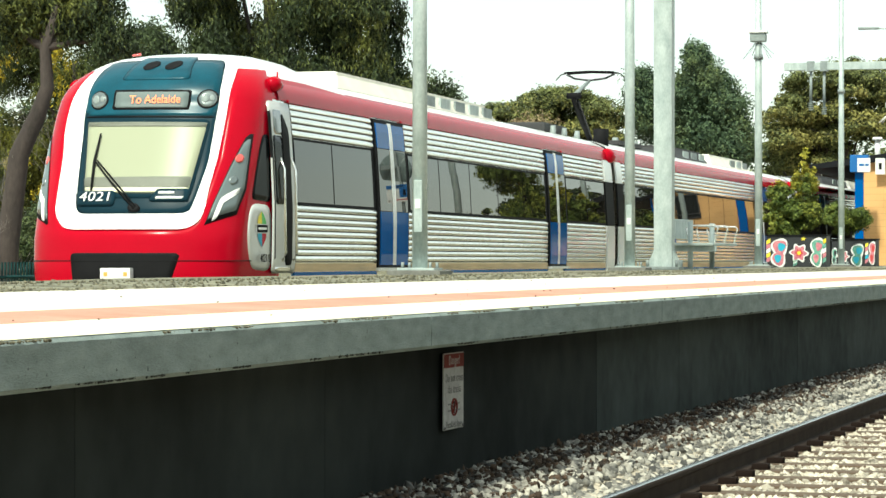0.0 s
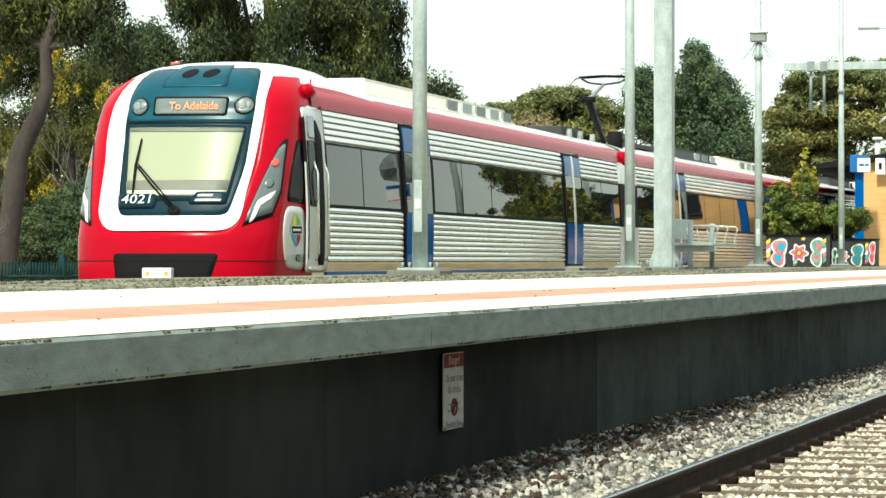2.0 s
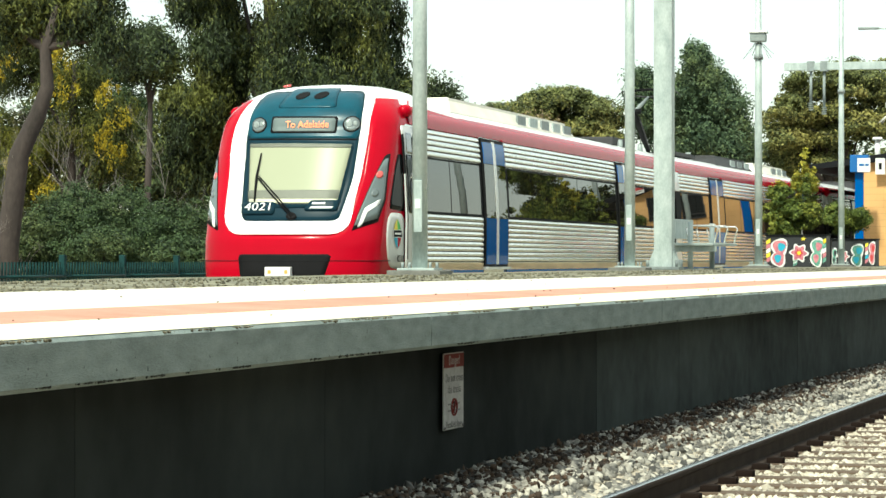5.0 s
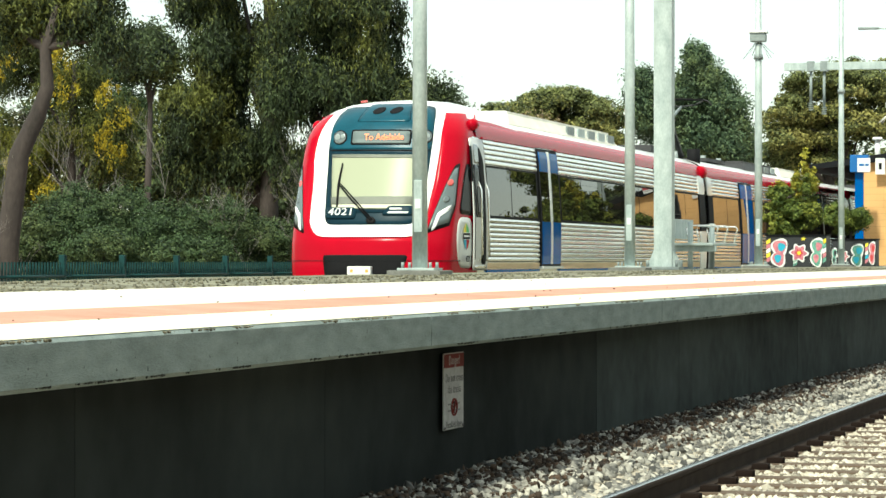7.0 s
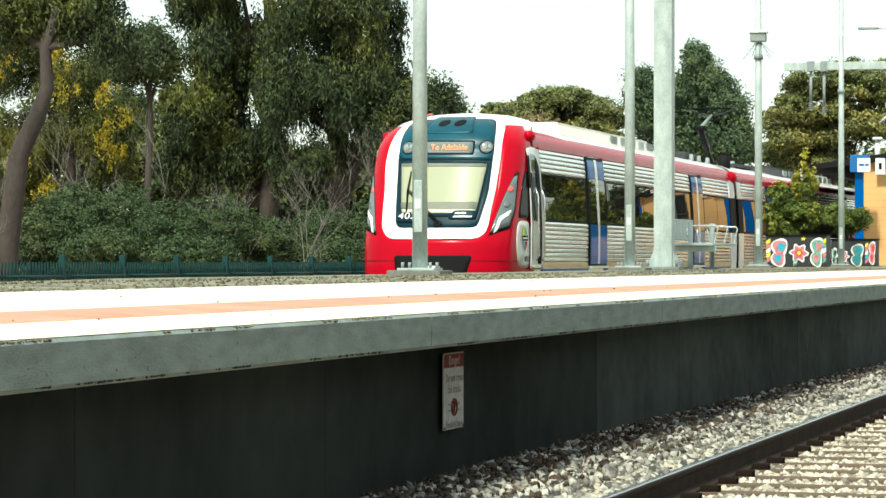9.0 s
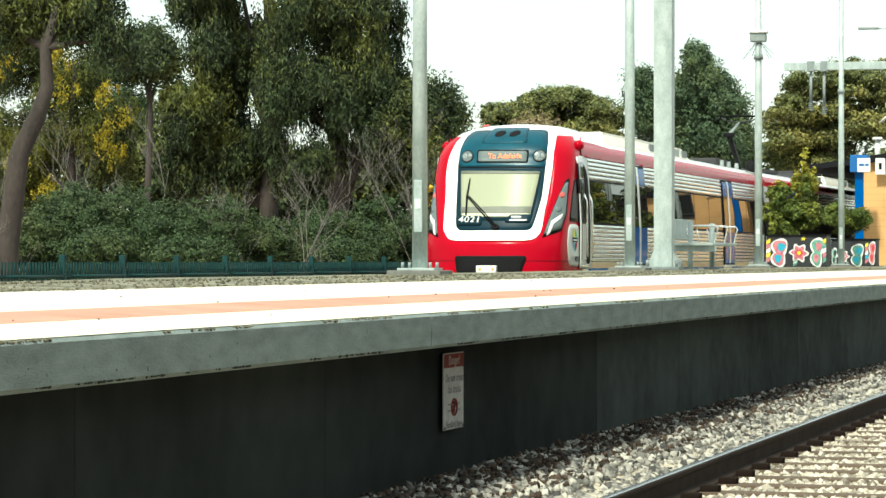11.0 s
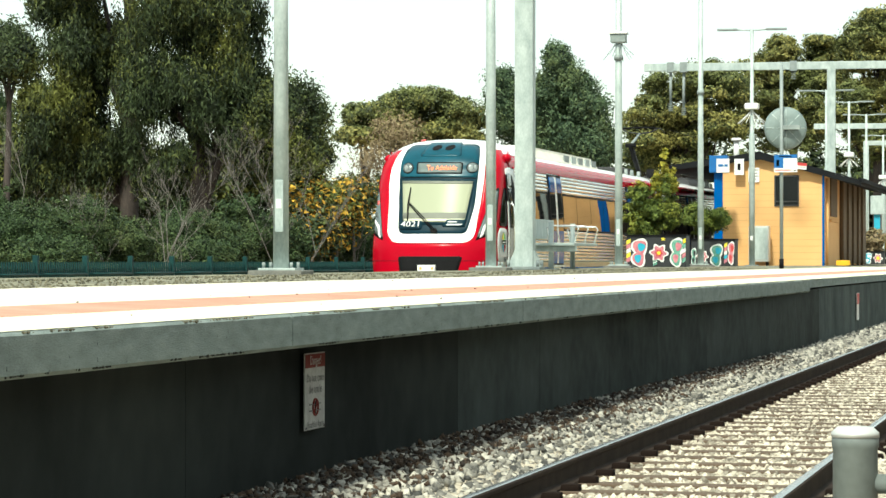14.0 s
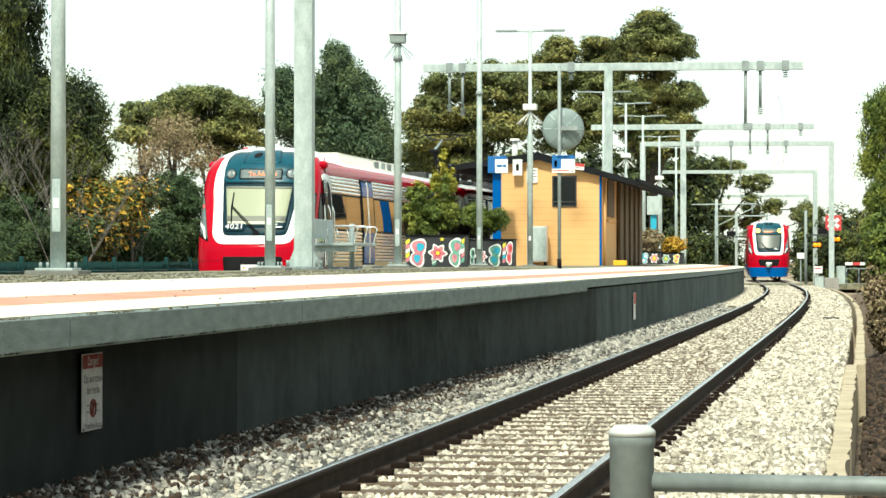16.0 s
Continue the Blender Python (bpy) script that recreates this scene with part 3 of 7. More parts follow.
def sunk(x, z):
    """Depth of the dished mask inside the sloping white collar."""
    wi = 0.76 + 0.12 * min(1, max(0, (z - 1.9) / 0.7))
    u = min(1, max(0, (wi + 0.20 - abs(x - 0.04)) / 0.20))
    v = min(1, max(0, (z - 1.69) / 0.20))
    fade = 1 - min(1, max(0, (z - 3.35) / 0.55))
    return 0.22 * fade * max(0.0, 1 - math.hypot(1 - u, 1 - v))


def front(x, z, out=0.0):
    """The point of the curved front at x across and height z, moved out by some millimetres."""
    def raw(x, z):
        w = max(nose_w(z), 0.05)
        r = min(abs(x) / w, 0.9995)
        return Vector((x, setback(z) + 0.85 * (1 - (1 - r ** 2.3) ** (1 / 2.3)) + sunk(x, z), z))
    p = raw(x, z)
    if out:
        e = 0.01
        a, b = raw(x + e, z) - raw(x - e, z), raw(x, z + e) - raw(x, z - e)
        n = a.cross(b)
        if n.length > 1e-9:
            n.normalize()
            if n.y > 0:
                n = -n
            p = p + n * out
    return p


def dense(poly, n):
    """n points evenly along a closed outline."""
    pts = [Vector(p) for p in poly]
    seg = [(pts[i], pts[(i + 1) % len(pts)]) for i in range(len(pts))]
    tot = sum((b - a).length for a, b in seg)
    out = []
    for k in range(n):
        d = tot * k / n
        for a, b in seg:
            L = (b - a).length
            if d <= L:
                out.append(a + (b - a) * (d / L if L else 0))
                break
            d -= L
    return out


def rounded(poly, r, n=4):
    """Outline with its corners rounded off."""
    out = []
    m = len(poly)
    for i in range(m):
        p, a, b = Vector(poly[i]), Vector(poly[i - 1]), Vector(poly[(i + 1) % m])
        q = min(r, (a - p).length * 0.45, (b - p).length * 0.45)
        s, e = p + (a - p).normalized() * q, p + (b - p).normalized() * q
        for k in range(n + 1):
            t = k / n
            out.append((1 - t) ** 2 * s + 2 * t * (1 - t) * p + t * t * e)
    return out


def patch(name, poly, out, material, parent, fn=front, label="", n=64, rings=7):
    """A shaped skin on a curved surface, filled from its middle."""
    o = dense(poly, n)
    c = sum(o, Vector((0, 0))) / n
    vs, fs = [fn(c.x, c.y, out)], []
    for r in range(1, rings + 1):
        for p in o:
            q = c + (p - c) * r / rings
            vs.append(fn(q.x, q.y, out))
    rim = len(vs)
    for p in o:
        vs.append(fn(p.x, p.y, 0.0))
    for k in range(n):
        fs.append((0, 1 + k, 1 + (k + 1) % n))
        for r in range(rings):
            a, b = 1 + r * n + k, 1 + r * n + (k + 1) % n
            fs.append((a, a + n, b + n, b))
    return put(name, mesh_of(name, vs, fs, material, smooth=True), parent, label)


def band(name, outer, inner, out, material, parent, n=96, rings=5, label=""):
    """A frame between two outlines on the front."""
    o, i = dense(outer, n), dense(inner, n)
    vs, fs = [], []
    for r in range(rings + 1):
        for a, b in zip(o, i):
            q = a + (b - a) * r / rings
            vs.append(front(q.x, q.y, out))
    for r in range(rings):
        for k in range(n):
            a, b = r * n + k, r * n + (k + 1) % n
            fs.append((a, b, b + n, a + n))
    return put(name, mesh_of(name, vs, fs, material, smooth=True), parent, label)


def side(y, z, s=1, out=0.0):
    return Vector((s * (half_w(z) + out), y, z))


def hull(y, z, s=1, out=0.0):
    """A point of the cab's side, which draws in towards the nose."""
    w, y0 = nose_w(z), setback(z) + 0.85
    if y >= 1.95:
        x = half_w(z)
    elif y > y0:
        x = w + (half_w(z) - w) * (y - y0) / (1.95 - y0)
    else:
        x = w * max(0.0, 1 - (1 - max(0, y - setback(z)) / 0.85) ** 2.3) ** (1 / 2.3)
    return Vector((s * (x + out), y, z))


def side_panel(name, y0, y1, z0, z1, s, out, material, parent, nz=6, ny=2, label="", ribs=0):
    """A panel on the body's side; ribs makes it fluted."""
    vs, fs = [], []
    rows = []
    if ribs:
        for k in range(ribs):
            a, h = z0 + (z1 - z0) * k / ribs, (z1 - z0) / ribs
            rows += [(a, 0.0), (a + 0.15 * h, 0.0), (a + 0.19 * h, 0.012), (a + 0.32 * h, 0.017), (a + 0.58 * h, 0.018), (a + 0.84 * h, 0.013), (a + 0.96 * h, 0.007)]
        rows.append((z1, 0.0))
    else:
        rows = [(z0 + (z1 - z0) * k / nz, out) for k in range(nz + 1)]
    for j in range(ny + 1):
        y = y0 + (y1 - y0) * j / ny
        for z, o in rows:
            vs.append(side(y, z, s, (o + out) if ribs else o))
    k = len(rows)
    for j in range(ny):
        for i in range(k - 1):
            a = j * k + i
            fs.append((a, a + 1, a + k + 1, a + k))
    # edges back to the body
    b0 = len(vs)
    for j in range(ny + 1):
        y = y0 + (y1 - y0) * j / ny
        vs += [side(y, z0, s, 0), side(y, z1, s, 0)]
    for j in range(ny):
        fs.append((j * k, (j + 1) * k, b0 + 2 * j + 2, b0 + 2 * j))
        fs.append((j * k + k - 1, (j + 1) * k + k - 1, b0 + 2 * j + 3, b0 + 2 * j + 1))
    if not ribs:
        for j in (0, ny):
            c0 = len(vs)
            for z, o in rows:
                vs.append(side(y0 + (y1 - y0) * j / ny, z, s, 0))
            for i in range(k - 1):
                fs.append((j * k + i, j * k + i + 1, c0 + i + 1, c0 + i))
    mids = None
    # groove faces take the painted shade tone
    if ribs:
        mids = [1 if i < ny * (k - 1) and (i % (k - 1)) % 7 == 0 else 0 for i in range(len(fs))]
        material = [material, GROOVE_SHADE]
    return put(name, mesh_of(name, vs, fs, material, mids), parent, label)


def train_shell(y0, y1, ends, material_roof, parent):
    """Roof of a car between two places along it."""
    zs = [3.42, 3.51, 3.6, 3.67, 3.74, 3.79, 3.84, 3.88, 3.91, 3.935, 3.95, 3.958]
    vs, fs = [], []
    prof = [(half_w(z), z) for z in zs] + [(-half_w(z), z) for z in zs[-2::-1]]
    n = 10
    for j in range(n + 1):
        y = y0 + (y1 - y0) * j / n
        vs += [(x, y, z) for x, z in prof]
    k = len(prof)
    for j in range(n):
        for i in range(k - 1):
            a = j * k + i
            fs.append((a, a + 1, a + k + 1, a + k))
    return put("roof", mesh_of("roof", vs, fs, material_roof, smooth=True), parent, "white roof")


def body_walls(y0, y1, parent, material):
    zs = [0.55, 0.8, 1.05, 1.3, 1.7, 2.0, 2.3, 2.6, 2.9, 3.2, 3.42]
    vs, fs = [], []
    for s in (-1, 1):
        b = len(vs)
        for z in zs:
            vs += [side(y0, z, s, -0.004), side(y1, z, s, -0.004)]
        for i in range(len(zs) - 1):
            fs.append((b + 2 * i, b + 2 * i + 1, b + 2 * i + 3, b + 2 * i + 2))
    ring0 = [side(y1, z, 1) for z in zs] + [side(y1, z, -1) for z in zs[::-1]]
    b = len(vs)
    vs += ring0
    fs.append(tuple(range(b, b + len(ring0))))
    return put("body", mesh_of("body", vs, fs, material), parent, "stainless steel body side")


def passenger_door(y0, y1, s, parent):
    """Double sliding door: blue top and foot, tall glass, white middle stiles."""
    d = put("door", mesh_of("door", *slab(y0, y1, 1.20, 3.40, s, 0.035), BLACK), parent, "black-framed blue and white double door")
    m = (y0 + y1) / 2
    for a, b in ((y0 + 0.07, m - 0.07), (m + 0.07, y1 - 0.07)):
        side_panel("door_foot", a, b, 1.24, 2.03, s, 0.045, BLUE, d, 5, 1)
        side_panel("door_glass", a, b, 2.04, 2.96, s, 0.042, GLASS, d, 4, 1)
        side_panel("door_head", a, b, 2.97, 3.34, s, 0.045, BLUE, d, 3, 1)
    for a, b in ((m - 0.085, m - 0.012), (m + 0.012, m + 0.085)):
        side_panel("door_stile", a, b, 1.24, 3.36, s, 0.05, WHITE, d, 10, 1)
    side_panel("door_sill", y0 - 0.02, y1 + 0.02, 1.155, 1.20, s, 0.09, WHITE, d, 1, 1)
    return d


def slab(y0, y1, z0, z1, s, out, n=8):
    vs, fs = [], []
    for i in range(n + 1):
        z = z0 + (z1 - z0) * i / n
        vs += [side(y0, z, s, 0), side(y0, z, s, out), side(y1, z, s, out), side(y1, z, s, 0)]
    for i in range(n):
        for j in range(3):
            a = 4 * i + j
            fs.append((a, a + 1, a + 5, a + 4))
    fs += [(0, 1, 2, 3), (4 * n, 4 * n + 1, 4 * n + 2, 4 * n + 3)]
    return vs, fs


def roof_box(y0, y1, parent, material=None, label="cream air-conditioning box with vents"):
    bm = bmesh.new()
    box(bm, -1.0, 1.0, y0, y1, 3.78, 4.12, 0.06)
    for v in bm.verts:
        if v.co.z > 4.0:
            v.co.y += (0.5 if v.co.y < (y0 + y1) / 2 else -0.25)
            v.co.x *= 0.85
    u = part("air_conditioner", bm, material or CREAM, parent, label)
    n = int((y1 - y0) / 0.95)
    for k in range(max(1, n // 2), n):
        a = y0 + (y1 - y0) * k / n
        for s in (-1, 1):
            block("vent", s * 0.96 - 0.02, s * 0.96 + 0.02, a + 0.06, a + 0.72, 3.84, 4.04, GALVD if k % 2 else GALV, u, 0.01)
    return u


def car_sides(parent, doors, windows, y0, y1, s):
    """Fluted panels, window strip and doors of one side."""
    stops = [y0] + [v for d in doors for v in d] + [y1]
    for a, b in zip(stops[::2], stops[1::2]):
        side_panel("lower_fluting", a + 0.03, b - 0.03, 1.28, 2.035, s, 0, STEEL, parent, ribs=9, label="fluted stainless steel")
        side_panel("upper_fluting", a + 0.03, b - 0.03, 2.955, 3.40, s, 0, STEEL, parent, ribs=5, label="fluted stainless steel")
        side_panel("sole_bar", a + 0.03, b - 0.03, 1.155, 1.265, s, 0.012, DUSTY, parent, 2, 1)
        side_panel("skirt", a, b, 0.55, 1.15, s, 0.02, BLUE, parent, 2, 1)
    for a, b in windows:
        side_panel("window_pane", a + 0.025, b - 0.025, 2.085, 2.915, s, 0.012, GLASS, parent, 4, 1)
    for a, b in zip(stops[::2], stops[1::2]):
        side_panel("window_strip", a + 0.02, b - 0.02, 2.04, 2.95, s, 0.004, BLACK, parent, 4, 1)
        side_panel("gutter", a - 0.02, b + 0.02, 3.405, 3.44, s, 0.03, RED, parent, 1, 1)
    for a, b in doors:
        passenger_door(a, b, s, parent)


def red_cant(y0, y1, parent):
    vs, fs = [], []
    zs = [3.42, 3.46, 3.5, 3.54, 3.58, 3.62, 3.66, 3.70]
    for s in (-1, 1):
        b = len(vs)
        for z in zs:
            vs += [side(y0, z, s, 0.012), side(y1, z, s, 0.012)]
        for i in range(len(zs) - 1):
            fs.append((b + 2 * i, b + 2 * i + 1, b + 2 * i + 3, b + 2 * i + 2))
    return put("roof_edge", mesh_of("roof_edge", vs, fs, RED, smooth=True), parent, "glossy red roof edge")


def tail(parent, y):
    """Dark gangway and the white and black car-end stripes."""
    for s in (-1, 1):
        side_panel("end_panel", y - 0.85, y - 0.02, 1.0, 2.03, s, 0.03, WHITE, parent, 6, 1)
        side_panel("end_window", y - 0.85, y - 0.02, 2.04, 2.95, s, 0.03, BLACK, parent, 6, 1)
        side_panel("end_head", y - 0.85, y - 0.02, 2.96, 3.41, s, 0.03, WHITE, parent, 6, 1)
    block("gangway", -1.15, 1.15, y, y + 0.45, 0.7, 3.5, BLACK, parent, 0.05, "black rubber gangway bellows")
    for s in (-1, 1):
        rod("jumper_cover", [(s * 1.36, y - 0.30, 3.50), (s * 1.38, y + 0.05, 3.52), (s * 1.36, y + 0.40, 3.46)], [0.15, 0.17, 0.10], RED, parent, 12, "red jumper cable cover")


def bogies(parent, ys):
    for y in ys:
        b = block("bogie", -1.05, 1.05, y - 1.6, y + 1.6, 0.35, 0.62, DARKM, parent, 0.05)
        for dy in (-1.15, 1.15):
            for s in (-1, 1):
                bm = bmesh.new()
                tube(bm, [(s * 0.76, y + dy, 0.43), (s * 0.90, y + dy, 0.43)], [0.43, 0.43], 20)
                part("wheel", bm, RUST, b)


def plain_front(th, lights=False, skirt=None, number="4021", sign="To Adelaide"):
    """The driving end: red shell, white frame, slate mask, windscreen, lamps."""
    outer = rounded([(-0.91, 1.69), (1.01, 1.69), (1.07, 2.5), (1.10, 3.2), (1.05, 3.70), (0.92, 3.98), (-0.88, 3.98), (-1.01, 3.65), (-1.07, 3.2), (-1.01, 2.5)], 0.26)
    inner = rounded([(-0.73, 1.89), (0.82, 1.89), (0.93, 2.5), (0.93, 3.3), (0.90, 3.70), (0.80, 3.93), (-0.78, 3.93), (-0.87, 3.6), (-0.88, 3.2), (-0.80, 2.5)], 0.15)
    zs = [0.20, 0.6, 0.85, 1.1, 1.28, 1.32, 1.5] + [1.6 + 0.06 * k for k in range(31)] + [3.42, 3.46, 3.5, 3.55, 3.6, 3.65, 3.7, 3.735, 3.78, 3.82, 3.86, 3.9, 3.94, 3.97, 4.0, 4.03, 4.06, 4.08, 4.1, 4.108, 4.112]
    rs = [-0.9995, -0.995, -0.98, -0.95, -0.91, -0.87, -0.83, -0.79, -0.75, -0.71, -0.67, -0.63, -0.58, -0.53, -0.46, -0.39, -0.32, -0.24, -0.16, -0.08]
    rs = rs + [0] + [-r for r in rs[::-1]]

    def back_row(s, z):
        """Where the shell runs back along the side or over the roof."""
        w = nose_w(z)
        if z <= 3.42:
            return [(s * half_w(z), 1.97, z), (s * half_w(z), 1.95, z)]
        zr = 3.42 + (z - 3.42) * 0.54 / 0.693
        return [(s * half_w(zr), 6.2, zr), (s * w * 0.995, 3.8, z)]

    def inside(x, z, poly):
        hit = False
        for a, b in zip(poly, poly[1:] + poly[:1]):
            if (a.y > z) != (b.y > z) and x < a.x + (z - a.y) * (b.x - a.x) / (b.y - a.y):
                hit = not hit
        return hit
    core = [Vector((0.04, 2.8)) + (p - Vector((0.04, 2.8))) * 0.93 for p in outer]
    vs, fs, mi = [], [], []
    for z in zs:
        w = nose_w(z)
        vs += back_row(-1, z)
        vs += [front(r * w, z) for r in rs]
        vs += back_row(1, z)[::-1]
    k = len(rs) + 4
    for j in range(len(zs) - 1):
        for i in range(k - 1):
            a = j * k + i
            if 2 <= i < k - 3:
                xm = (vs[a][0] + vs[a + k + 1][0]) / 2
                if inside(xm, (zs[j] + zs[j + 1]) / 2, core):
                    continue
            fs.append((a, a + 1, a + k + 1, a + k))
            brim = 3.73 if i < 2 or i >= k - 3 else 3.82
            mi.append(1 if zs[j] >= brim else (2 if skirt and zs[j] < 0.85 else 0))
    put("nose", mesh_of("nose", vs, fs, [RED, WHITE, skirt or RED], mi, smooth=True), th, "glossy red moulded nose")
    seam = [front(r * half_w(1.3), 1.3, 0.003) for r in rs[1:-1]]
    rod("nose_seam", seam, 0.006, BLACK, th, 4)
    band("white_surround", outer, inner, 0.012, WHITE, th, label="white front surround", n=160, rings=8)
    patch("mask", inner, 0.008, DTEAL, th, label="slate blue front mask", rings=14, n=96)
    teal = rounded([(-0.88, 3.185), (0.91, 3.165), (0.91, 3.5), (0.885, 3.70), (0.785, 3.915), (-0.765, 3.915), (-0.865, 3.6)], 0.06)
    patch("brow", teal, 0.014, TEAL, th, label="dark teal brow panel", rings=10)
    hatch = rounded([(-0.42, 3.645), (0.50, 3.645), (0.40, 3.97), (-0.32, 3.97)], 0.05)
    patch("intake_seam", [Vector((0.04, 3.80)) + (Vector(p) - Vector((0.04, 3.80))) * 1.03 for p in hatch], 0.016, DTEAL, th, label="thin seam round the intake panel")
    patch("intake_panel", hatch, 0.020, TEAL, th, label="teal intake panel")
    for cx in (-0.10, 0.20):
        hole = [(cx + 0.10 * math.cos(a) + 0.03 * math.sin(a), 3.835 + 0.062 * math.sin(a)) for a in [2 * math.pi * q / 20 for q in range(20)]]
        patch("air_intake", hole, 0.03, BLACK, th, n=24, rings=3, label="round black intake")
    disp = rounded([(-0.45, 3.275), (0.54, 3.265), (0.54, 3.475), (-0.45, 3.485)], 0.02)
    patch("display_frame", rounded([(-0.48, 3.25), (0.57, 3.24), (0.57, 3.50), (-0.48, 3.51)], 0.02), 0.020, BLACK, th, rings=4)
    patch("destination_display", disp, 0.026, DISPLAY, th, rings=5, label="grey destination display")
    for cx in (-0.69, 0.78):
        ring = [(cx + 0.135 * math.cos(a), 3.38 + 0.125 * math.sin(a)) for a in [2 * math.pi * q / 24 for q in range(24)]]
        lamp = patch("high_lamp", ring, 0.022, BLACK, th, n=32, rings=3)
        lr = 0.15 if lights else 0.112
        ring = [(cx + lr * math.cos(a), 3.38 + 0.95 * lr * math.sin(a)) for a in [2 * math.pi * q / 24 for q in range(24)]]
        patch("lamp_lens", ring, 0.034, HEADLIT if lights else CHROME, lamp, n=32, rings=3, label="round clear lamp lens")
        if not lights:
            for dx, dz, rr in ((-0.035, 0.0, 0.045), (0.05, 0.01, 0.03)):
                patch("lamp_reflector", [(cx + dx + rr * math.cos(a), 3.38 + dz + rr * 1.3 * math.sin(a)) for a in [q * 0.3927 for q in range(16)]], 0.040, GALVD, lamp, n=16, rings=2, label="grey lamp reflector")
    ws = rounded([(-0.64, 2.16), (0.74, 2.15), (0.83, 3.07), (-0.785, 3.09)], 0.05)
    patch("windscreen_seal", rounded([(-0.67, 2.09), (0.78, 2.09), (0.87, 3.11), (-0.82, 3.13)], 0.07), 0.014, DTEAL, th, rings=8)
    patch("mask_seam", rounded([(-0.86, 3.155), (0.91, 3.135), (0.91, 3.15), (-0.86, 3.17)], 0.004), 0.016, BLACK, th, rings=3)
    patch("windscreen", ws, 0.022, FARSCREEN if lights else WSCREEN, th, label="dark windscreen" if lights else "pale windscreen with a drawn blind", rings=10)
    if not lights:
        patch("dash_band", rounded([(-0.655, 2.23), (0.745, 2.22), (0.76, 2.36), (-0.68, 2.36)], 0.02), 0.028, DASH, th, rings=4, label="grey dashboard line")
        patch("blind_foot", rounded([(-0.63, 2.165), (0.735, 2.16), (0.74, 2.22), (-0.64, 2.225)], 0.02), 0.034, CREAMSEAT, th, rings=4, label="pale strip under the dashboard")
        patch("blind_shade", rounded([(-0.78, 3.03), (0.825, 3.01), (0.83, 3.065), (-0.785, 3.085)], 0.01), 0.030, DASH, th, rings=3, label="grey head of the blind")
    # wiper
    def on(x, z, o=0.05):
        return tuple(front(x, z, o))
    wp = rod("wiper", [on(0.10, 1.95), on(-0.27, 2.28), on(-0.57, 2.57)], [0.016, 0.013, 0.010], BLACK, th, 6)
    rod("wiper_arm", [on(0.12, 1.97), on(-0.21, 2.28), on(-0.53, 2.57)], 0.010, BLACK, wp, 6)
    rod("wiper_blade", [on(-0.53, 2.18), on(-0.565, 2.55), on(-0.55, 2.92)], [0.014, 0.02, 0.012], BLACK, wp, 6)
    patch("wiper_boss", [(0.09 + 0.08 * math.cos(a), 1.96 + 0.05 * math.sin(a)) for a in [q * 0.3927 for q in range(16)]], 0.05, BLACK, wp, n=16, rings=2)
    # swept headlamps
    for s in (-1, 1):
        hl = [(s * x, z) for x, z in ((1.05, 1.75), (1.35, 1.88), (1.395, 2.2), (1.385, 2.95), (1.335, 2.90), (1.23, 2.52), (1.13, 2.10))]
        rim = patch("headlamp", hl if s > 0 else hl[::-1], 0.008, BLACK, th, n=48, rings=4, label="swept headlamp cluster")
        c = sum((Vector(p) for p in hl), Vector((0, 0))) / len(hl)
        inn = [c + (Vector(p) - c) * 0.88 for p in hl]
        patch("lamp_cover", inn if s > 0 else inn[::-1], 0.014, LAMPGLASS, rim, n=48, rings=4, label="clear lamp cover")
        for z, r, m_ in ((2.60, 0.055, LENSR), (2.32, 0.06, CHROME)):
            x = s * (1.30 if z > 2.5 else 1.275)
            patch("lamp_lens", [(x + r * 0.7 * math.cos(a), z + r * math.sin(a)) for a in [q * 0.3927 for q in range(16)]], 0.024, m_, rim, n=16, rings=2)
        bar = [(s * x, z) for x, z in ((1.12, 1.80), (1.165, 1.82), (1.215, 2.03), (1.34, 2.15), (1.345, 2.23), (1.185, 2.09))]
        patch("white_bar", bar if s > 0 else bar[::-1], 0.022, SIGNWHITE, rim, n=32, rings=3, label="white running light bar")
    # coupler mouth
    mouth = rounded([(-0.60, 0.95), (0.66, 0.95), (0.80, 1.40), (-0.66, 1.40)], 0.06)
    mo = patch("coupler_recess", mouth, 0.004, BLACK, th, rings=8, label="black coupler recess")
    block("coupler_plate", -0.16, 0.24, -0.16, -0.04, 1.07, 1.21, SIGNWHITE, mo, 0.015, "small worn white coupler plate")
    for x_ in (-0.11, 0.15):
        block("plate_mark", x_, x_ + 0.05, -0.166, -0.155, 1.11, 1.16, AMBERP, mo, 0.0, "amber triangle mark")
    if lights:
        rod("coupler_knuckle", [(0, 0.1, 0.98), (0, -0.28, 0.98)], [0.16, 0.12], GALV, mo, 14)
    block("coupler_head", -0.18, 0.18, -0.10, 0.35, 0.86, 1.04, DARKM, mo, 0.04)
    # lettering
    def tilt(x, z, out):
        p = front(x, z, out)
        a, b = front(x + 0.02, z) - front(x - 0.02, z), front(x, z + 0.02) - front(x, z - 0.02)
        X, Y = a.normalized(), b.normalized()
        Z = X.cross(Y).normalized()
        Y = Z.cross(X)
        return Matrix.Translation(p) @ Matrix((X, Y, Z)).transposed().to_4x4()
    if number:
        patch("number_ground", rounded([(-0.75, 2.0), (-0.19, 2.0), (-0.19, 2.175), (-0.75, 2.175)], 0.02), 0.038, DTEAL, th, n=24, rings=3, label="slate ground under the number")
        words("lettering", number, 0.19, SIGNWHITE, th, tilt(-0.44, 2.09, 0.055), "white fleet number", space=1.05, sx=1.2)
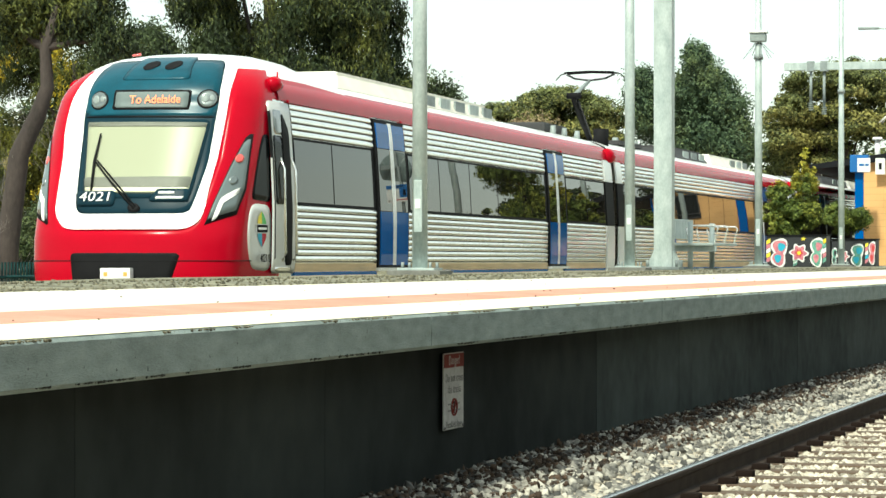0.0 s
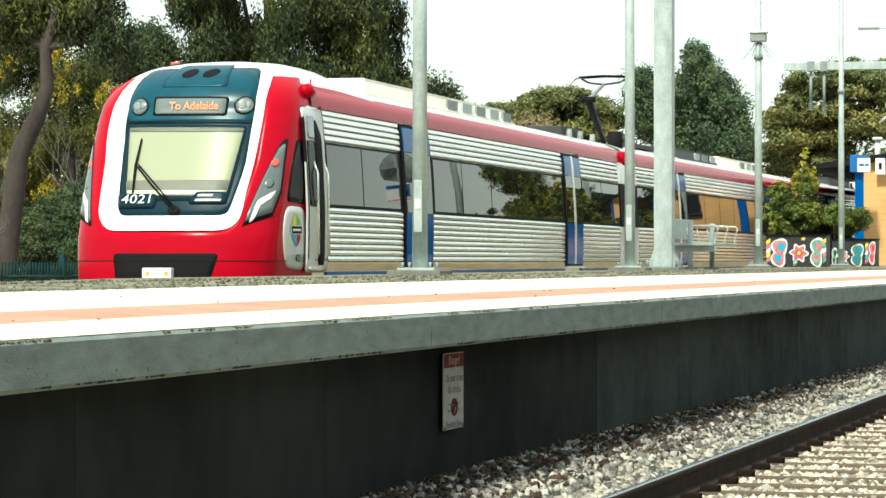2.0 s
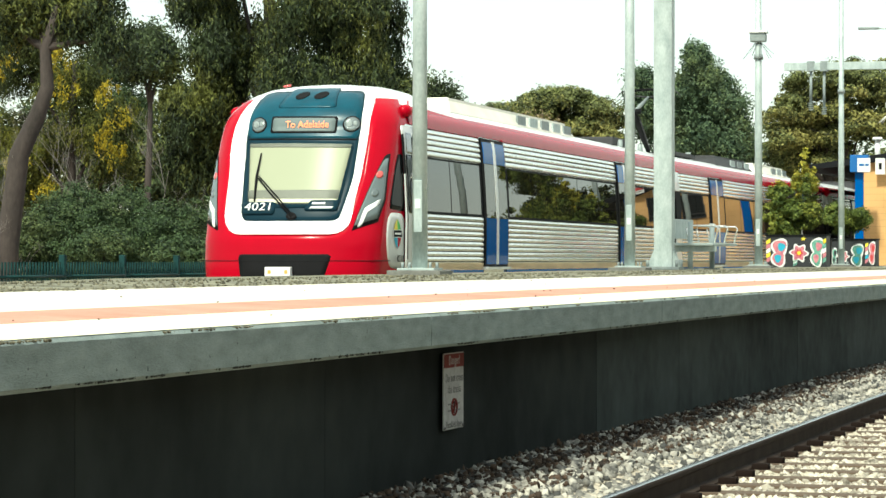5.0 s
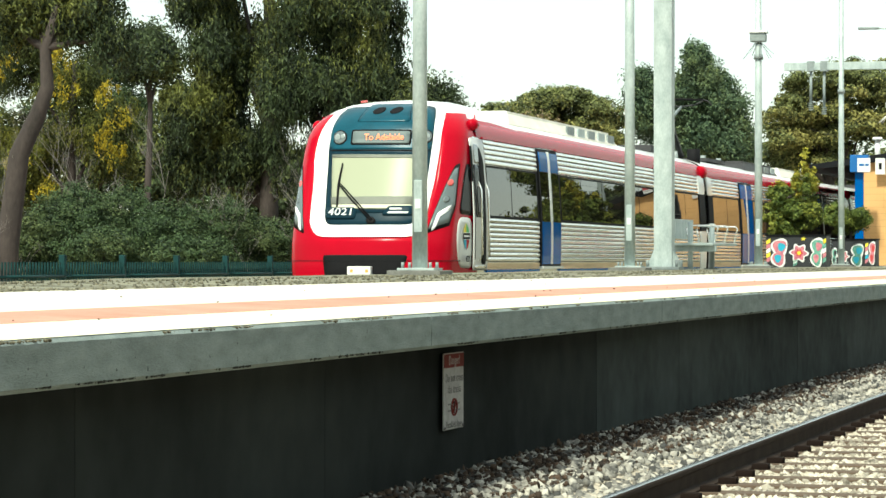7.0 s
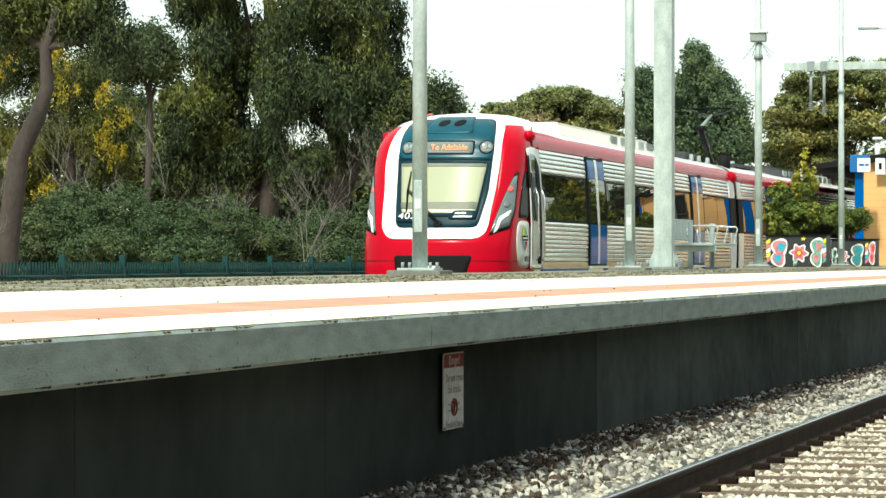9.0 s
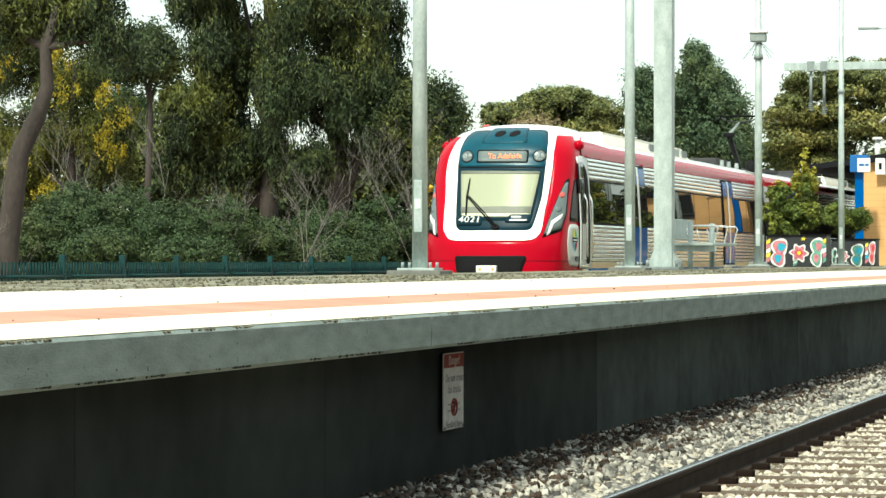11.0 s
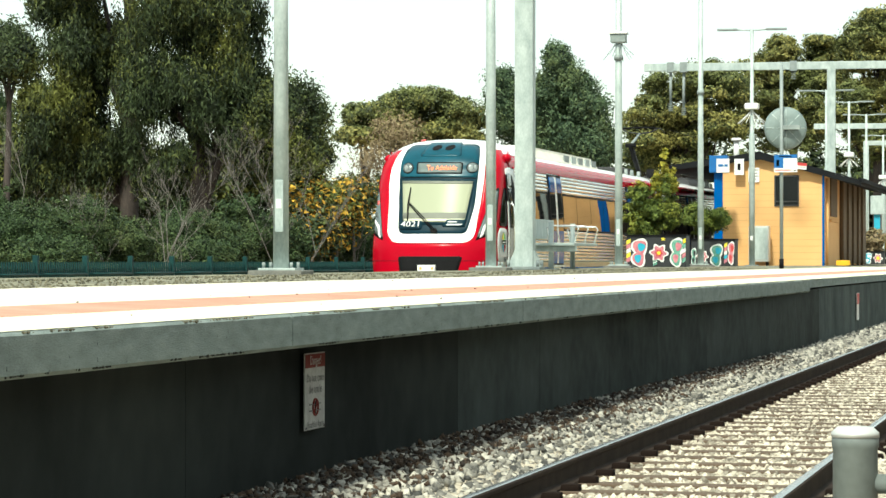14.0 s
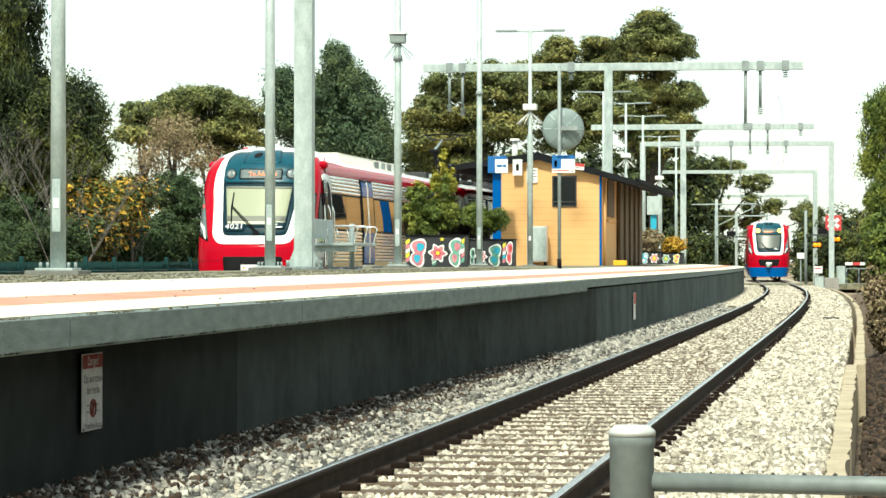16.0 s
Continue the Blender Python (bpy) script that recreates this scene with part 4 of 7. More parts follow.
    if sign:
        words("lettering", sign, 0.152, LED, th, tilt(0.11, 3.375, 0.05), "glowing orange destination", sx=0.92)
    patch("maker_corner", rounded([(0.26, 2.05), (0.76, 2.05), (0.77, 2.20), (0.36, 2.20)], 0.02), 0.036, DTEAL, th, n=24, rings=3, label="slate corner of the windscreen")
    for a, b, z in ((0.35, 0.70, 2.085), (0.38, 0.58, 2.15)):
        patch("maker_mark", [(a, z - 0.014), (b, z - 0.014), (b, z + 0.014), (a, z + 0.014)], 0.042, SIGNWHITE, th, n=16, rings=2)
    # horn covers at the brow
    for s in (-1, 1):
        rod("horn", [(s * 1.36, 2.0, 3.62), (s * 1.38, 2.15, 3.63), (s * 1.38, 2.40, 3.62)], [0.08, 0.105, 0.05], RED, th, 12, "red horn cover")
        rod("aerial", [(s * 1.36, 2.30, 3.60), (s * 1.36, 2.35, 3.80)], 0.012, RED, th, 5)
    rod("marker_light", [(-0.66, 2.3, 4.05), (-0.54, 2.3, 4.065)], 0.018, LENSR, th, 8)


def driving_car(L=25.05):
    th = thing("train_car", "red-nosed stainless steel electric train car bound for the city", "train", "cars of the electric train")
    plain_front(th)
    body_walls(1.9, L, th, STEEL)
    train_shell(6.2, L, None, WHITE, th)
    red_cant(2.2, L, th)
    doors = [(6.62, 8.3), (18.48, 20.08)]
    mull = [2.66, 4.42, 6.45], [8.48, 10.35, 12.4, 14.4, 16.4, 18.3], [20.25, 22.2, 24.1]
    win = [(a, b) for g in mull for a, b in zip(g, g[1:])]
    for s in (-1, 1):
        car_sides(th, doors, win, 2.60, L - 0.87, s)
        # driver's door
        def flank(y_, z_, o):
            return hull(y_, z_, s, o)

        def flat(y_, z_, o):
            return side(y_, z_, s, o)

        def cab(name, poly, out, material, parent, label="", r=0.03, n=48, rings=5, on=flank):
            return patch(name, rounded(poly, r), out, material, parent, on, label, n, rings)
        cd = cab("cab_door", [(1.62, 1.14), (2.56, 1.14), (2.56, 3.39), (1.68, 3.39)], 0.026, SILVER, th, "silver driver's door", 0.05, 80, 8, flat)
        cab("door_seam", [(1.66, 1.30), (1.70, 1.30), (1.70, 3.28), (1.66, 3.28)], 0.030, BLACK, cd, on=flat)
        cab("cab_glass", [(1.80, 2.96), (2.16, 2.96), (2.16, 3.28), (1.80, 3.28)], 0.034, SILVERGLASS, cd, "pale reflecting door glass", 0.06, on=flat)
        cab("cab_door_glass", [(1.74, 2.04), (2.08, 2.04), (2.08, 2.94), (1.74, 2.94)], 0.036, CABGLASS, cd, "black door glass", on=flat)
        cab("cab_door_slot", [(2.10, 1.24), (2.38, 1.24), (2.40, 3.02), (2.12, 3.28)], 0.040, BLACK, cd, "dark open gap of the door", 0.06, on=flat)
        cab("door_step", [(1.70, 1.17), (2.30, 1.17), (2.30, 1.22), (1.70, 1.22)], 0.06, STEEL, cd, on=flat)
        for yy in (1.98, 2.46):
            rod("grab_rail", [side(yy, 1.3, s, 0.03), side(yy, 1.4, s, 0.08), side(yy, 2.5, s, 0.08), side(yy, 2.65, s, 0.03)], 0.018, STEEL, cd, 8)
        cab("cab_side_glass", [(1.08, 2.09), (1.64, 2.06), (1.68, 2.94), (1.50, 2.94), (1.32, 2.66)], 0.014, CABGLASS, th, "black cab side glass", 0.07)
        cp = cab("cab_panel", [(0.90, 1.62), (1.0, 1.20), (1.64, 1.16), (1.64, 2.02), (1.04, 2.04)], 0.014, SILVER, th, "pale grey cab panel", 0.18, 64)
        R = Matrix(((0, 0, s), (s, 0, 0), (0, 1, 0))).to_4x4()
        def mark(pts, m_, o=0.022):
            put("route_mark", mesh_of("route_mark", [hull(1.34 + y_ * 1.1, z_, s, o) for y_, z_ in pts], [tuple(range(len(pts)))], m_), cp)
        def leafshape(sy, sz):
            """One curved quarter of the four-coloured badge."""
            c = 1.71
            return [(0.0, c + sz * 0.05), (sy * 0.125, c + sz * 0.05), (sy * 0.118, c + sz * 0.10), (sy * 0.095, c + sz * 0.145), (sy * 0.05, c + sz * 0.19), (0.0, c + sz * 0.23)]
        for sy, sz, m_ in ((-1, 1, YEL), (1, 1, GRN), (-1, -1, CYAN), (1, -1, RED)):
            mark(leafshape(sy, sz), m_)
        mark([(-0.165, 1.655), (0.165, 1.655), (0.165, 1.775), (-0.165, 1.775)], SIGNWHITE, 0.024)
        mark([(-0.15, 1.665), (0.15, 1.665), (0.15, 1.765), (-0.15, 1.765)], BLACK, 0.028)
        mark([(-0.12, 1.70), (0.12, 1.70), (0.12, 1.73), (-0.12, 1.73)], SIGNWHITE, 0.032)
        words("lettering", "4021 B" if s > 0 else "4021", 0.15, BLACK, cp, Matrix.Translation(hull(1.38, 1.33, s, 0.05)) @ R, "dark fleet number", sx=0.95)
    tail(th, L)
    bogies(th, (4.6, L - 4.2))
    roof_box(6.3, 16.5, th)
    block("roof_equipment", -0.8, 0.8, 21.5, 23.6, 3.9, 4.08, DARKM, th, 0.04)
    for yy in (21.8, 22.9, 24.2):
        rod("insulator", [(0.9, yy, 3.74), (0.9, yy, 4.02)], [0.08, 0.05], GALVD, th, 10)
    return th


def middle_car(pantograph, L=25.0):
    th = thing("train_car", "stainless steel electric train car with blue doors", "train", "cars of the electric train")
    body_walls(0, L, th, STEEL)
    train_shell(0, L, None, WHITE, th)
    red_cant(0, L, th)
    doors = [(4.5, 6.35), (18.2, 20.0)]
    mull = [0.7, 2.6, 4.3], [6.55, 8.8, 10.9, 13.0, 15.1, 18.0], [20.2, 22.2, 24.05]
    win = [(a, b) for g in mull for a, b in zip(g, g[1:])]
    for s in (-1, 1):
        car_sides(th, doors, win, 0.62, L - 0.87, s)
        side_panel("end_panel", 0.02, 0.60, 1.0, 2.03, s, 0.03, WHITE, th, 6, 1)
        side_panel("end_window", 0.02, 0.60, 2.04, 2.95, s, 0.03, BLACK, th, 6, 1)
        side_panel("end_head", 0.02, 0.60, 2.96, 3.41, s, 0.03, WHITE, th, 6, 1)
    tail(th, L)
    bogies(th, (4.2, L - 4.2))
    if pantograph:
        pg = block("pantograph", -0.7, 0.7, 4.0, 6.6, 3.95, 4.05, DARKM, th, 0.02, "folding black pantograph on insulators")
        for s in (-1, 1):
            for yy in (4.2, 6.4):
                rod("insulator", [(s * 0.55, yy, 3.86), (s * 0.55, yy, 4.12)], [0.09, 0.07], GALVD, pg, 10)
        rod("lower_arm", [(0, 4.0, 4.10), (0, 3.2, 4.52), (0, 2.4, 4.94)], [0.07, 0.09, 0.075], BLACK, pg, 8)
        rod("elbow", [(-0.16, 2.4, 4.98), (0.16, 2.4, 4.98)], 0.07, BLACK, pg, 8)
        rod("control_rod", [(0.12, 3.7, 4.08), (0.10, 2.45, 4.86)], 0.018, DARKM, pg, 6)
        rod("upper_arm", [(0, 2.4, 4.98), (0, 4.0, 5.42)], [0.055, 0.035], GALVD, pg, 8)
        for s in (-1, 1):
            rod("collector_fork", [(0, 4.0, 5.42), (s * 0.36, 4.05, 5.47), (s * 0.56, 4.1, 5.57)], 0.025, DARKM, pg, 6)
            rod("collector_horn", [(s * 0.58, 4.1, 5.60), (s * 0.70, 4.1, 5.57), (s * 0.82, 4.1, 5.44)], [0.018, 0.016, 0.010], DARKM, pg, 6)
        for dy in (-0.16, 0.16):
            rod("collector", [(-0.58, 4.1 + dy, 5.60), (0, 4.1 + dy, 5.625), (0.58, 4.1 + dy, 5.60)], 0.024, BLACK, pg, 6)
        rod("post_insulator", [(0.95, 0.9, 3.72), (0.95, 0.9, 4.16)], [0.17, 0.17], BLACK, th, 12, "black cable post")
    roof_box(8.0, 13.5, th, DARKM, "dark roof equipment box")
    roof_box(14.0, 20.0, th)
    return th


car_front = driving_car()
car_middle = middle_car(True)
car_rear = middle_car(False)
tagged(car_rear, "stainless steel electric train car behind the station hut")


# ---- the train that comes round the bend ----
def railcar():
    th = thing("railcar", "red railcar with white front and blue skirt, headlights lit", "train")
    plain_front(th, lights=True, skirt=BLUE, number="", sign="")
    patch("destination_words", [(-0.3, 3.27), (0.3, 3.27), (0.3, 3.34), (-0.3, 3.34)], 0.03, LED, th, n=16, rings=2)
    body_walls(2.3, 25, th, RED)
    train_shell(6.2, 25, None, WHITE, th)
    red_cant(2.55, 25, th)
    for s in (-1, 1):
        side_panel("window_strip", 3, 24.5, 2.17, 2.97, s, 0.01, GLASS, th, 4, 1)
        side_panel("skirt", 2.5, 25, 0.5, 1.1, s, 0.02, BLUE, th, 2, 1)
    bogies(th, (4.6, 20.8))
    roof_box(7.2, 14.8, th)
    return th


far_train = railcar()


def on_track(fn, y, L):
    """Pose of a car whose front end is at y and whose other end lies L further back."""
    dx = fn(y + L) - fn(y)
    return pose(fn(y), y, 0, 0, 0, -math.degrees(math.atan2(dx, L)))


NOSE = ((0, 33.71), (0.5, 33.92), (1, 34.26), (1.5, 34.69), (2, 35.24), (2.5, 35.89), (3, 36.64), (3.5, 37.53), (4, 38.46), (6.5, 43.78),
        (7, 44.89), (7.5, 46.02), (8, 47.09), (8.5, 48.21), (9, 49.3), (11.5, 54.85), (12, 56.01), (12.5, 57.14),
        (13, 58.34), (13.5, 59.52), (14, 60.79), (14.5, 61.96), (15, 63.14), (15.5, 64.27), (16, 65.44))
LAMP_BACK = 0.95


def motions():
    rows = [(t, y - LAMP_BACK) for t, y in NOSE]
    walk(car_front, [(t, on_track(xt, y, 25.05)) for t, y in rows])
    walk(car_middle, [(t, on_track(xt, y + 25.5, 25.0)) for t, y in rows])
    walk(car_rear, [(t, on_track(xt, y + 50.95, 25.0)) for t, y in rows])
    walk(far_train, [(t, on_track(xc, 192 + 13.0 * (16 - t), 25.0)) for t in (0, 4, 8, 12, 14, 15, 16)])


# ---- poles, masts and lamps on the platform ----
def lamp_pole(x, y, h, label, collar=2.9, r=0.083, lamps=False):
    z0 = plat_z(x, y)
    th = thing("lamp_pole", label, "pole", "poles along the platform", pose(x, y, z0))
    block("plinth", -0.29, 0.29, -0.29, 0.29, -0.05, 0.045, PLINTH, th, 0.015, "small concrete plinth")
    bp = block("base_plate", -0.2, 0.2, -0.2, 0.2, 0.045, 0.07, GALV, th, 0.006)
    for a in (-0.15, 0.15):
        for b in (-0.15, 0.15):
            rod("bolt", [(a, b, 0.07), (a, b, 0.13)], 0.018, GALVD, bp, 6)
    rod("shaft", [(0, 0, 0.06), (0, 0, collar), (0, 0, h)], [r, r * 0.9, r * 0.62], GALV, th, 14, "tapered galvanised shaft")
    block("service_door", -0.045, 0.045, -r - 0.010, -r + 0.02, 0.45, 1.0, GALV, th, 0.006)
    block("number_tag", -0.028, 0.028, -r - 0.016, -r + 0.0, 0.70, 0.80, SIGNWHITE, th)
    return th


lamp_pole(-7.2, 28.5, 9.0, "tapered galvanised lamp pole bolted to a plinth")
lamp_pole(-7.25, 41.8, 9.0, "tapered galvanised lamp pole bolted to a plinth")
lp3 = lamp_pole(-7.2, 57.0, 7.5, "galvanised pole with loudspeaker box and bird spikes")
lp4 = lamp_pole(-6.9, 71.5, 9.0, "galvanised pole with a collar and thin upper mast")


# overhead mast with gussets at its foot
def catenary_mast(x, y, z0, h, w, label):
    th = thing("catenary_mast", label, "mast", "overhead line masts", pose(x, y, z0))
    b = block("foot_plate", -w * 0.95, w * 0.95, -w * 0.95, w * 0.95, 0, 0.05, GALVD, th, 0.01)
    bm = bmesh.new()
    box(bm, -w / 2, w / 2, -w / 2, w / 2, 0.05, h, 0.012)
    part("column", bm, GALV, th, "square galvanised column")
    for s in (-1, 1):
        for o in (-0.3, 0.3):
            bm = bmesh.new()
            vs = [bm.verts.new(p) for p in ((s * w / 2, o * w - 0.01, 0.05), (s * w * 0.92, o * w - 0.01, 0.05), (s * w / 2, o * w - 0.01, 0.34))]
            vs2 = [bm.verts.new(v.co + Vector((0, 0.02, 0))) for v in vs]
            bm.faces.new(vs)
            bm.faces.new(vs2[::-1])
            for k in range(3):
                bm.faces.new((vs[k], vs2[k], vs2[(k + 1) % 3], vs[(k + 1) % 3]))
            part("gusset", bm, GALV, th)
    for s in (-1, 1):
        for o in (-0.75, 0, 0.75):
            rod("bolt", [(s * w * 0.8, o * w, 0.05), (s * w * 0.8, o * w, 0.16)], 0.03, GALVD, b, 6)
    return th


catenary_mast(-7.2, 44.8, plat_z(-7.2, 44.8), 9.0, 0.30, "square galvanised overhead line mast with gusseted foot")

# loudspeaker box with spikes, collars
block("loudspeaker", -0.16, 0.16, -0.14, 0.14, 4.66, 4.84, GALVD, lp3, 0.03, "grey loudspeaker box")
block("speaker_lid", -0.19, 0.19, -0.17, 0.17, 4.84, 4.88, SIGNWHITE, lp3, 0.01)
for k in range(9):
    a = 0.7 * k
    rod("bird_spike", [(0.05 * math.cos(a), 0.05 * math.sin(a), 4.66), (0.32 * math.cos(a), 0.32 * math.sin(a), 4.40 - 0.05 * (k % 3))], 0.006, GALVD, lp3, 4)
for th, zz in ((lp3, 4.30), (lp4, 4.45)):
    rod("collar", [(0, 0, zz), (0, 0, zz + 0.10)], [0.10, 0.09], GALVD, th, 14)


def twin_lamp(x, y, h, r=0.075, arm=1.0, cam_box=False, label="galvanised pole with two flat lamp heads"):
    """A platform light: thin pole, cross arm, two flat heads."""
    th = thing("platform_lamp", label, "street lamp", "lamps along the platform", pose(x, y, plat_z(x, y), 0, 0, -2))
    block("base_plate", -0.18, 0.18, -0.18, 0.18, 0, 0.03, GALVD, th, 0.005)
    rod("shaft", [(0, 0, 0.02), (0, 0, h * 0.55), (0, 0, h * 0.56), (0, 0, h)], [r, r, r * 0.7, r * 0.6], GALV, th, 12)
    block("number_tag", -0.035, 0.035, -r - 0.015, -r, 0.75, 0.88, SIGNWHITE, th)
    for s in (-1, 1):
        rod("arm", [(0, 0, h - 0.05), (s * arm * 0.5, 0, h - 0.02)], 0.025, GALV, th, 6)
        block("lamp_head", s * arm * 0.72 - arm * 0.30, s * arm * 0.72 + arm * 0.30, -0.12, 0.12, h - 0.05, h + 0.01, GALVD, th, 0.02, "flat grey lamp head")
    if cam_box:
        cb = block("camera_housing", -0.20, 0.20, -0.2, 0.2, h * 0.66, h * 0.66 + 0.18, SIGNWHITE, th, 0.04, "white camera and speaker housing")
        for k in range(10):
            a = 0.63 * k
            rod("bird_spike", [(0, 0, h * 0.655), (0.42 * math.cos(a), 0.42 * math.sin(a), h * 0.60)], 0.012, SIGNWHITE, cb, 4)
    return th


twin_lamp(-6.4, 82.0, 7.0, 0.085, 1.0, True, "galvanised lamp pole with camera housing before the hut")
for x, y, h, a in ((-5.3, 103, 6.45, 1.0), (-4.95, 114, 6.65, 1.0), (-4.55, 122, 6.55, 1.0), (-4.2, 134, 6.2, 1.0), (-3.6, 142, 6.0, 0.9)):
    twin_lamp(x, y, h, 0.08, a, y in (114, 134))

# thin sign pole with accessibility sign and round mirror
sp = thing("sign_pole", "thin mottled pole with information sign and round mirror back", "sign", m=pose(-4.25, 63.0, plat_z(-4.25, 63.0)))
rod("pole", [(0, 0, 0), (0, 0, 4.62)], 0.042, GALVD, sp, 10)
rod("pole_foot", [(0, 0, 0), (0, 0, 0.22)], 0.052, BLACK, sp, 10)
bm = bmesh.new()
prof = [(0.02, -0.10), (0.25, -0.085), (0.42, -0.045), (0.475, 0.0), (0.485, 0.03), (0.46, 0.05), (0.02, 0.05)]
rings = [[bm.verts.new((r * math.cos(a), yy, r * math.sin(a))) for a in [2 * math.pi * k / 40 for k in range(40)]] for r, yy in prof]
for r0, r1 in zip(rings, rings[1:]):
    for k in range(40):
        bm.faces.new((r0[k], r0[(k + 1) % 40], r1[(k + 1) % 40], r1[k]))
bm.faces.new(rings[0])
bm.faces.new(rings[-1][::-1])
mir = part("mirror_back", bm, MIRRORB, sp, "round grey ribbed mirror back", smooth=True)
mir.matrix_basis = pose(0.08, 0.20, 3.19, 0, 0, 12)
for k in range(8):
    a = math.pi * k / 4
    rod("rib", [(0.05 * math.cos(a), -0.105, 0.05 * math.sin(a)), (0.45 * math.cos(a), -0.04, 0.45 * math.sin(a))], 0.012, GALV, mir, 5)
block("bracket", -0.02, 0.42, -0.02, 0.10, 3.15, 3.25, GALVD, sp, 0.01, "flat steel mirror bracket")


def board(name, w, h, mats_, parent, m, label="", t=0.02):
    """A flat sign board with its face to -y; mats_ is a list of (x0, x1, z0, z1, material) in parts of its size."""
    b = block(name, -w / 2, w / 2, -t, t, -h / 2, h / 2, SIGNWHITE, parent, 0.004, label)
    b.matrix_basis = m
    for x0, x1, z0, z1, mm in mats_:
        block("sign_field", (x0 - 0.5) * w, (x1 - 0.5) * w, -t - 0.006, -t, (z0 - 0.5) * h, (z1 - 0.5) * h, mm, b)
    return b


board("information_sign", 0.52, 0.40, [(0.0, 1.0, 0.80, 1.0, SIGNBLUE), (0.0, 0.40, 0.25, 0.80, SIGNBLUE), (0.05, 0.75, 0.10, 0.15, SIGNRED),
                                       (0.10, 0.22, 0.35, 0.70, SIGNWHITE), (0.2, 0.75, 0.87, 0.93, SIGNWHITE), (0.86, 0.93, 0.07, 0.13, BLACK)], sp, pose(0.10, -0.07, 2.38), "blue and white accessibility sign")

# bench beside the square mast
bn = thing("platform_bench", "galvanised steel bench with looped armrests", "bench", m=pose(-6.98, 46.0, plat_z(-6.98, 46.0), 0, 0, -2))
for yy in (0.15, 2.2):
    rod("leg", [(0, yy, 0), (0, yy, 0.80)], 0.045, GALV, bn, 10)
    block("foot_plate", -0.12, 0.12, yy - 0.12, yy + 0.12, 0, 0.02, GALVD, bn)
block("seat", -0.30, 0.42, 0.0, 2.35, 0.40, 0.45, GALV, bn, 0.012, "perforated steel seat")
block("seat_rail", -0.40, 0.44, 0.10, 0.20, 0.30, 0.40, GALV, bn, 0.01)
block("backrest", -0.40, -0.36, 0.0, 2.35, 0.52, 0.86, GALV, bn, 0.01)
for yy in (0.30, 1.25, 2.25):
    rod("armrest", [(-0.05, yy, 0.44), (-0.10, yy, 0.70), (-0.06, yy, 0.74), (0.40, yy, 0.74), (0.44, yy, 0.70), (0.38, yy, 0.44)], 0.014, STEEL, bn, 8)

# ---- planters with a painted mural ----
def disc(cx, cz, rx, rz, y, zmax, lobes=0, depth=0.0, ph=0.0):
    """Outline of a painted blob, lobed like a flower when asked."""
    pts = []
    for k in range(40):
        a = 2 * math.pi * k / 40
        r = 1 + depth * math.cos(lobes * a + ph)
        pts.append((cx + rx * r * math.cos(a), y, min(zmax, cz + rz * r * math.sin(a))))
    return pts


def planter(x0, x1, y0, y1, z0, h, label, motifs):
    """A box planter; motifs are (kind, middle, height share, half width, half height, first and second colour)."""
    th = thing("planter_box", label, "planter", "painted planters")
    block("box", x0, x1, y0, y1, z0, z0 + h, MURAL, th, 0.02, "black painted front")
    block("rim", x0 - 0.02, x1 + 0.02, y0 - 0.03, y1 + 0.02, z0 + h, z0 + h + 0.03, BLACK, th, 0.01)
    top = z0 + h - 0.01

    def paint(pts, mm, layer):
        put("painted_motif", mesh_of("painted_motif", [(x, y0 - 0.008 - 0.003 * layer, z) for x, _, z in pts], [tuple(range(len(pts)))], mm), th)
    for kind, cx, cz, rx, rz, c1, c2 in motifs:
        z = z0 + h * cz
        if kind == "flower":
            for q, (f, mm) in enumerate(((1.0, SIGNWHITE), (0.80, c1), (0.42, c2), (0.22, YEL))):
                paint(disc(cx, z, rx * f, rz * f, 0, top, 6, 0.20, 0.5), mm, q)
        elif kind == "wing":
            for q, (f, mm) in enumerate(((1.0, SIGNWHITE), (0.80, c1), (0.46, c2))):
                for dz, k in ((0.40, 0.62), (-0.40, 0.62)):
                    paint(disc(cx + (0.1 * rx if dz > 0 else -0.04 * rx) * (1 if q < 2 else 3), z + dz * rz, rx * k * (1.6 if dz > 0 else 1.4) * f, rz * k * f, 0, top, 3, 0.10, dz * 9 + q), mm, q + (0.5 if dz < 0 else 0))
        elif kind == "stripes":
            for q in range(5):
                za = z - rz + 2 * rz * q / 5
                pts = [(cx - rx, 0, za), (cx + rx, 0, za + 0.05), (cx + rx, 0, za + 0.05 + 0.36 * rz), (cx - rx, 0, za + 0.36 * rz)]
                paint([(a, b, min(top, c)) for a, b, c in pts], (c1, c2, SIGNWHITE, c1, YEL)[q], q % 2)
        else:
            pts = []
            for k in range(10):
                a, r = math.pi / 2 + math.pi * k / 5, (1.0 if k % 2 == 0 else 0.42)
                pts.append((cx + rx * r * math.cos(a), 0, z + rz * r * math.sin(a)))
            paint(pts, c1, 0)
    return th


def hz(x, y):
    return plat_z(x, y)


planter(-8.15, -6.72, 66.0, 66.9, hz(-7.5, 66.4), 0.74, "black planter with a painted butterfly and flower",
        [("stripes", -8.10, 0.50, 0.05, 0.27, PINK, YEL), ("wing", -7.85, 0.46, 0.20, 0.34, PINK, CYAN), ("flower", -7.37, 0.45, 0.20, 0.20, PINK, SIGNRED),
         ("wing", -6.95, 0.47, 0.16, 0.35, MINT, PINK), ("stripes", -6.77, 0.5, 0.04, 0.28, MINT, PINK), ("star", -7.27, 0.90, 0.07, 0.06, YEL, YEL), ("stripes", -7.46, 0.12, 0.05, 0.07, MINT, MINT)])
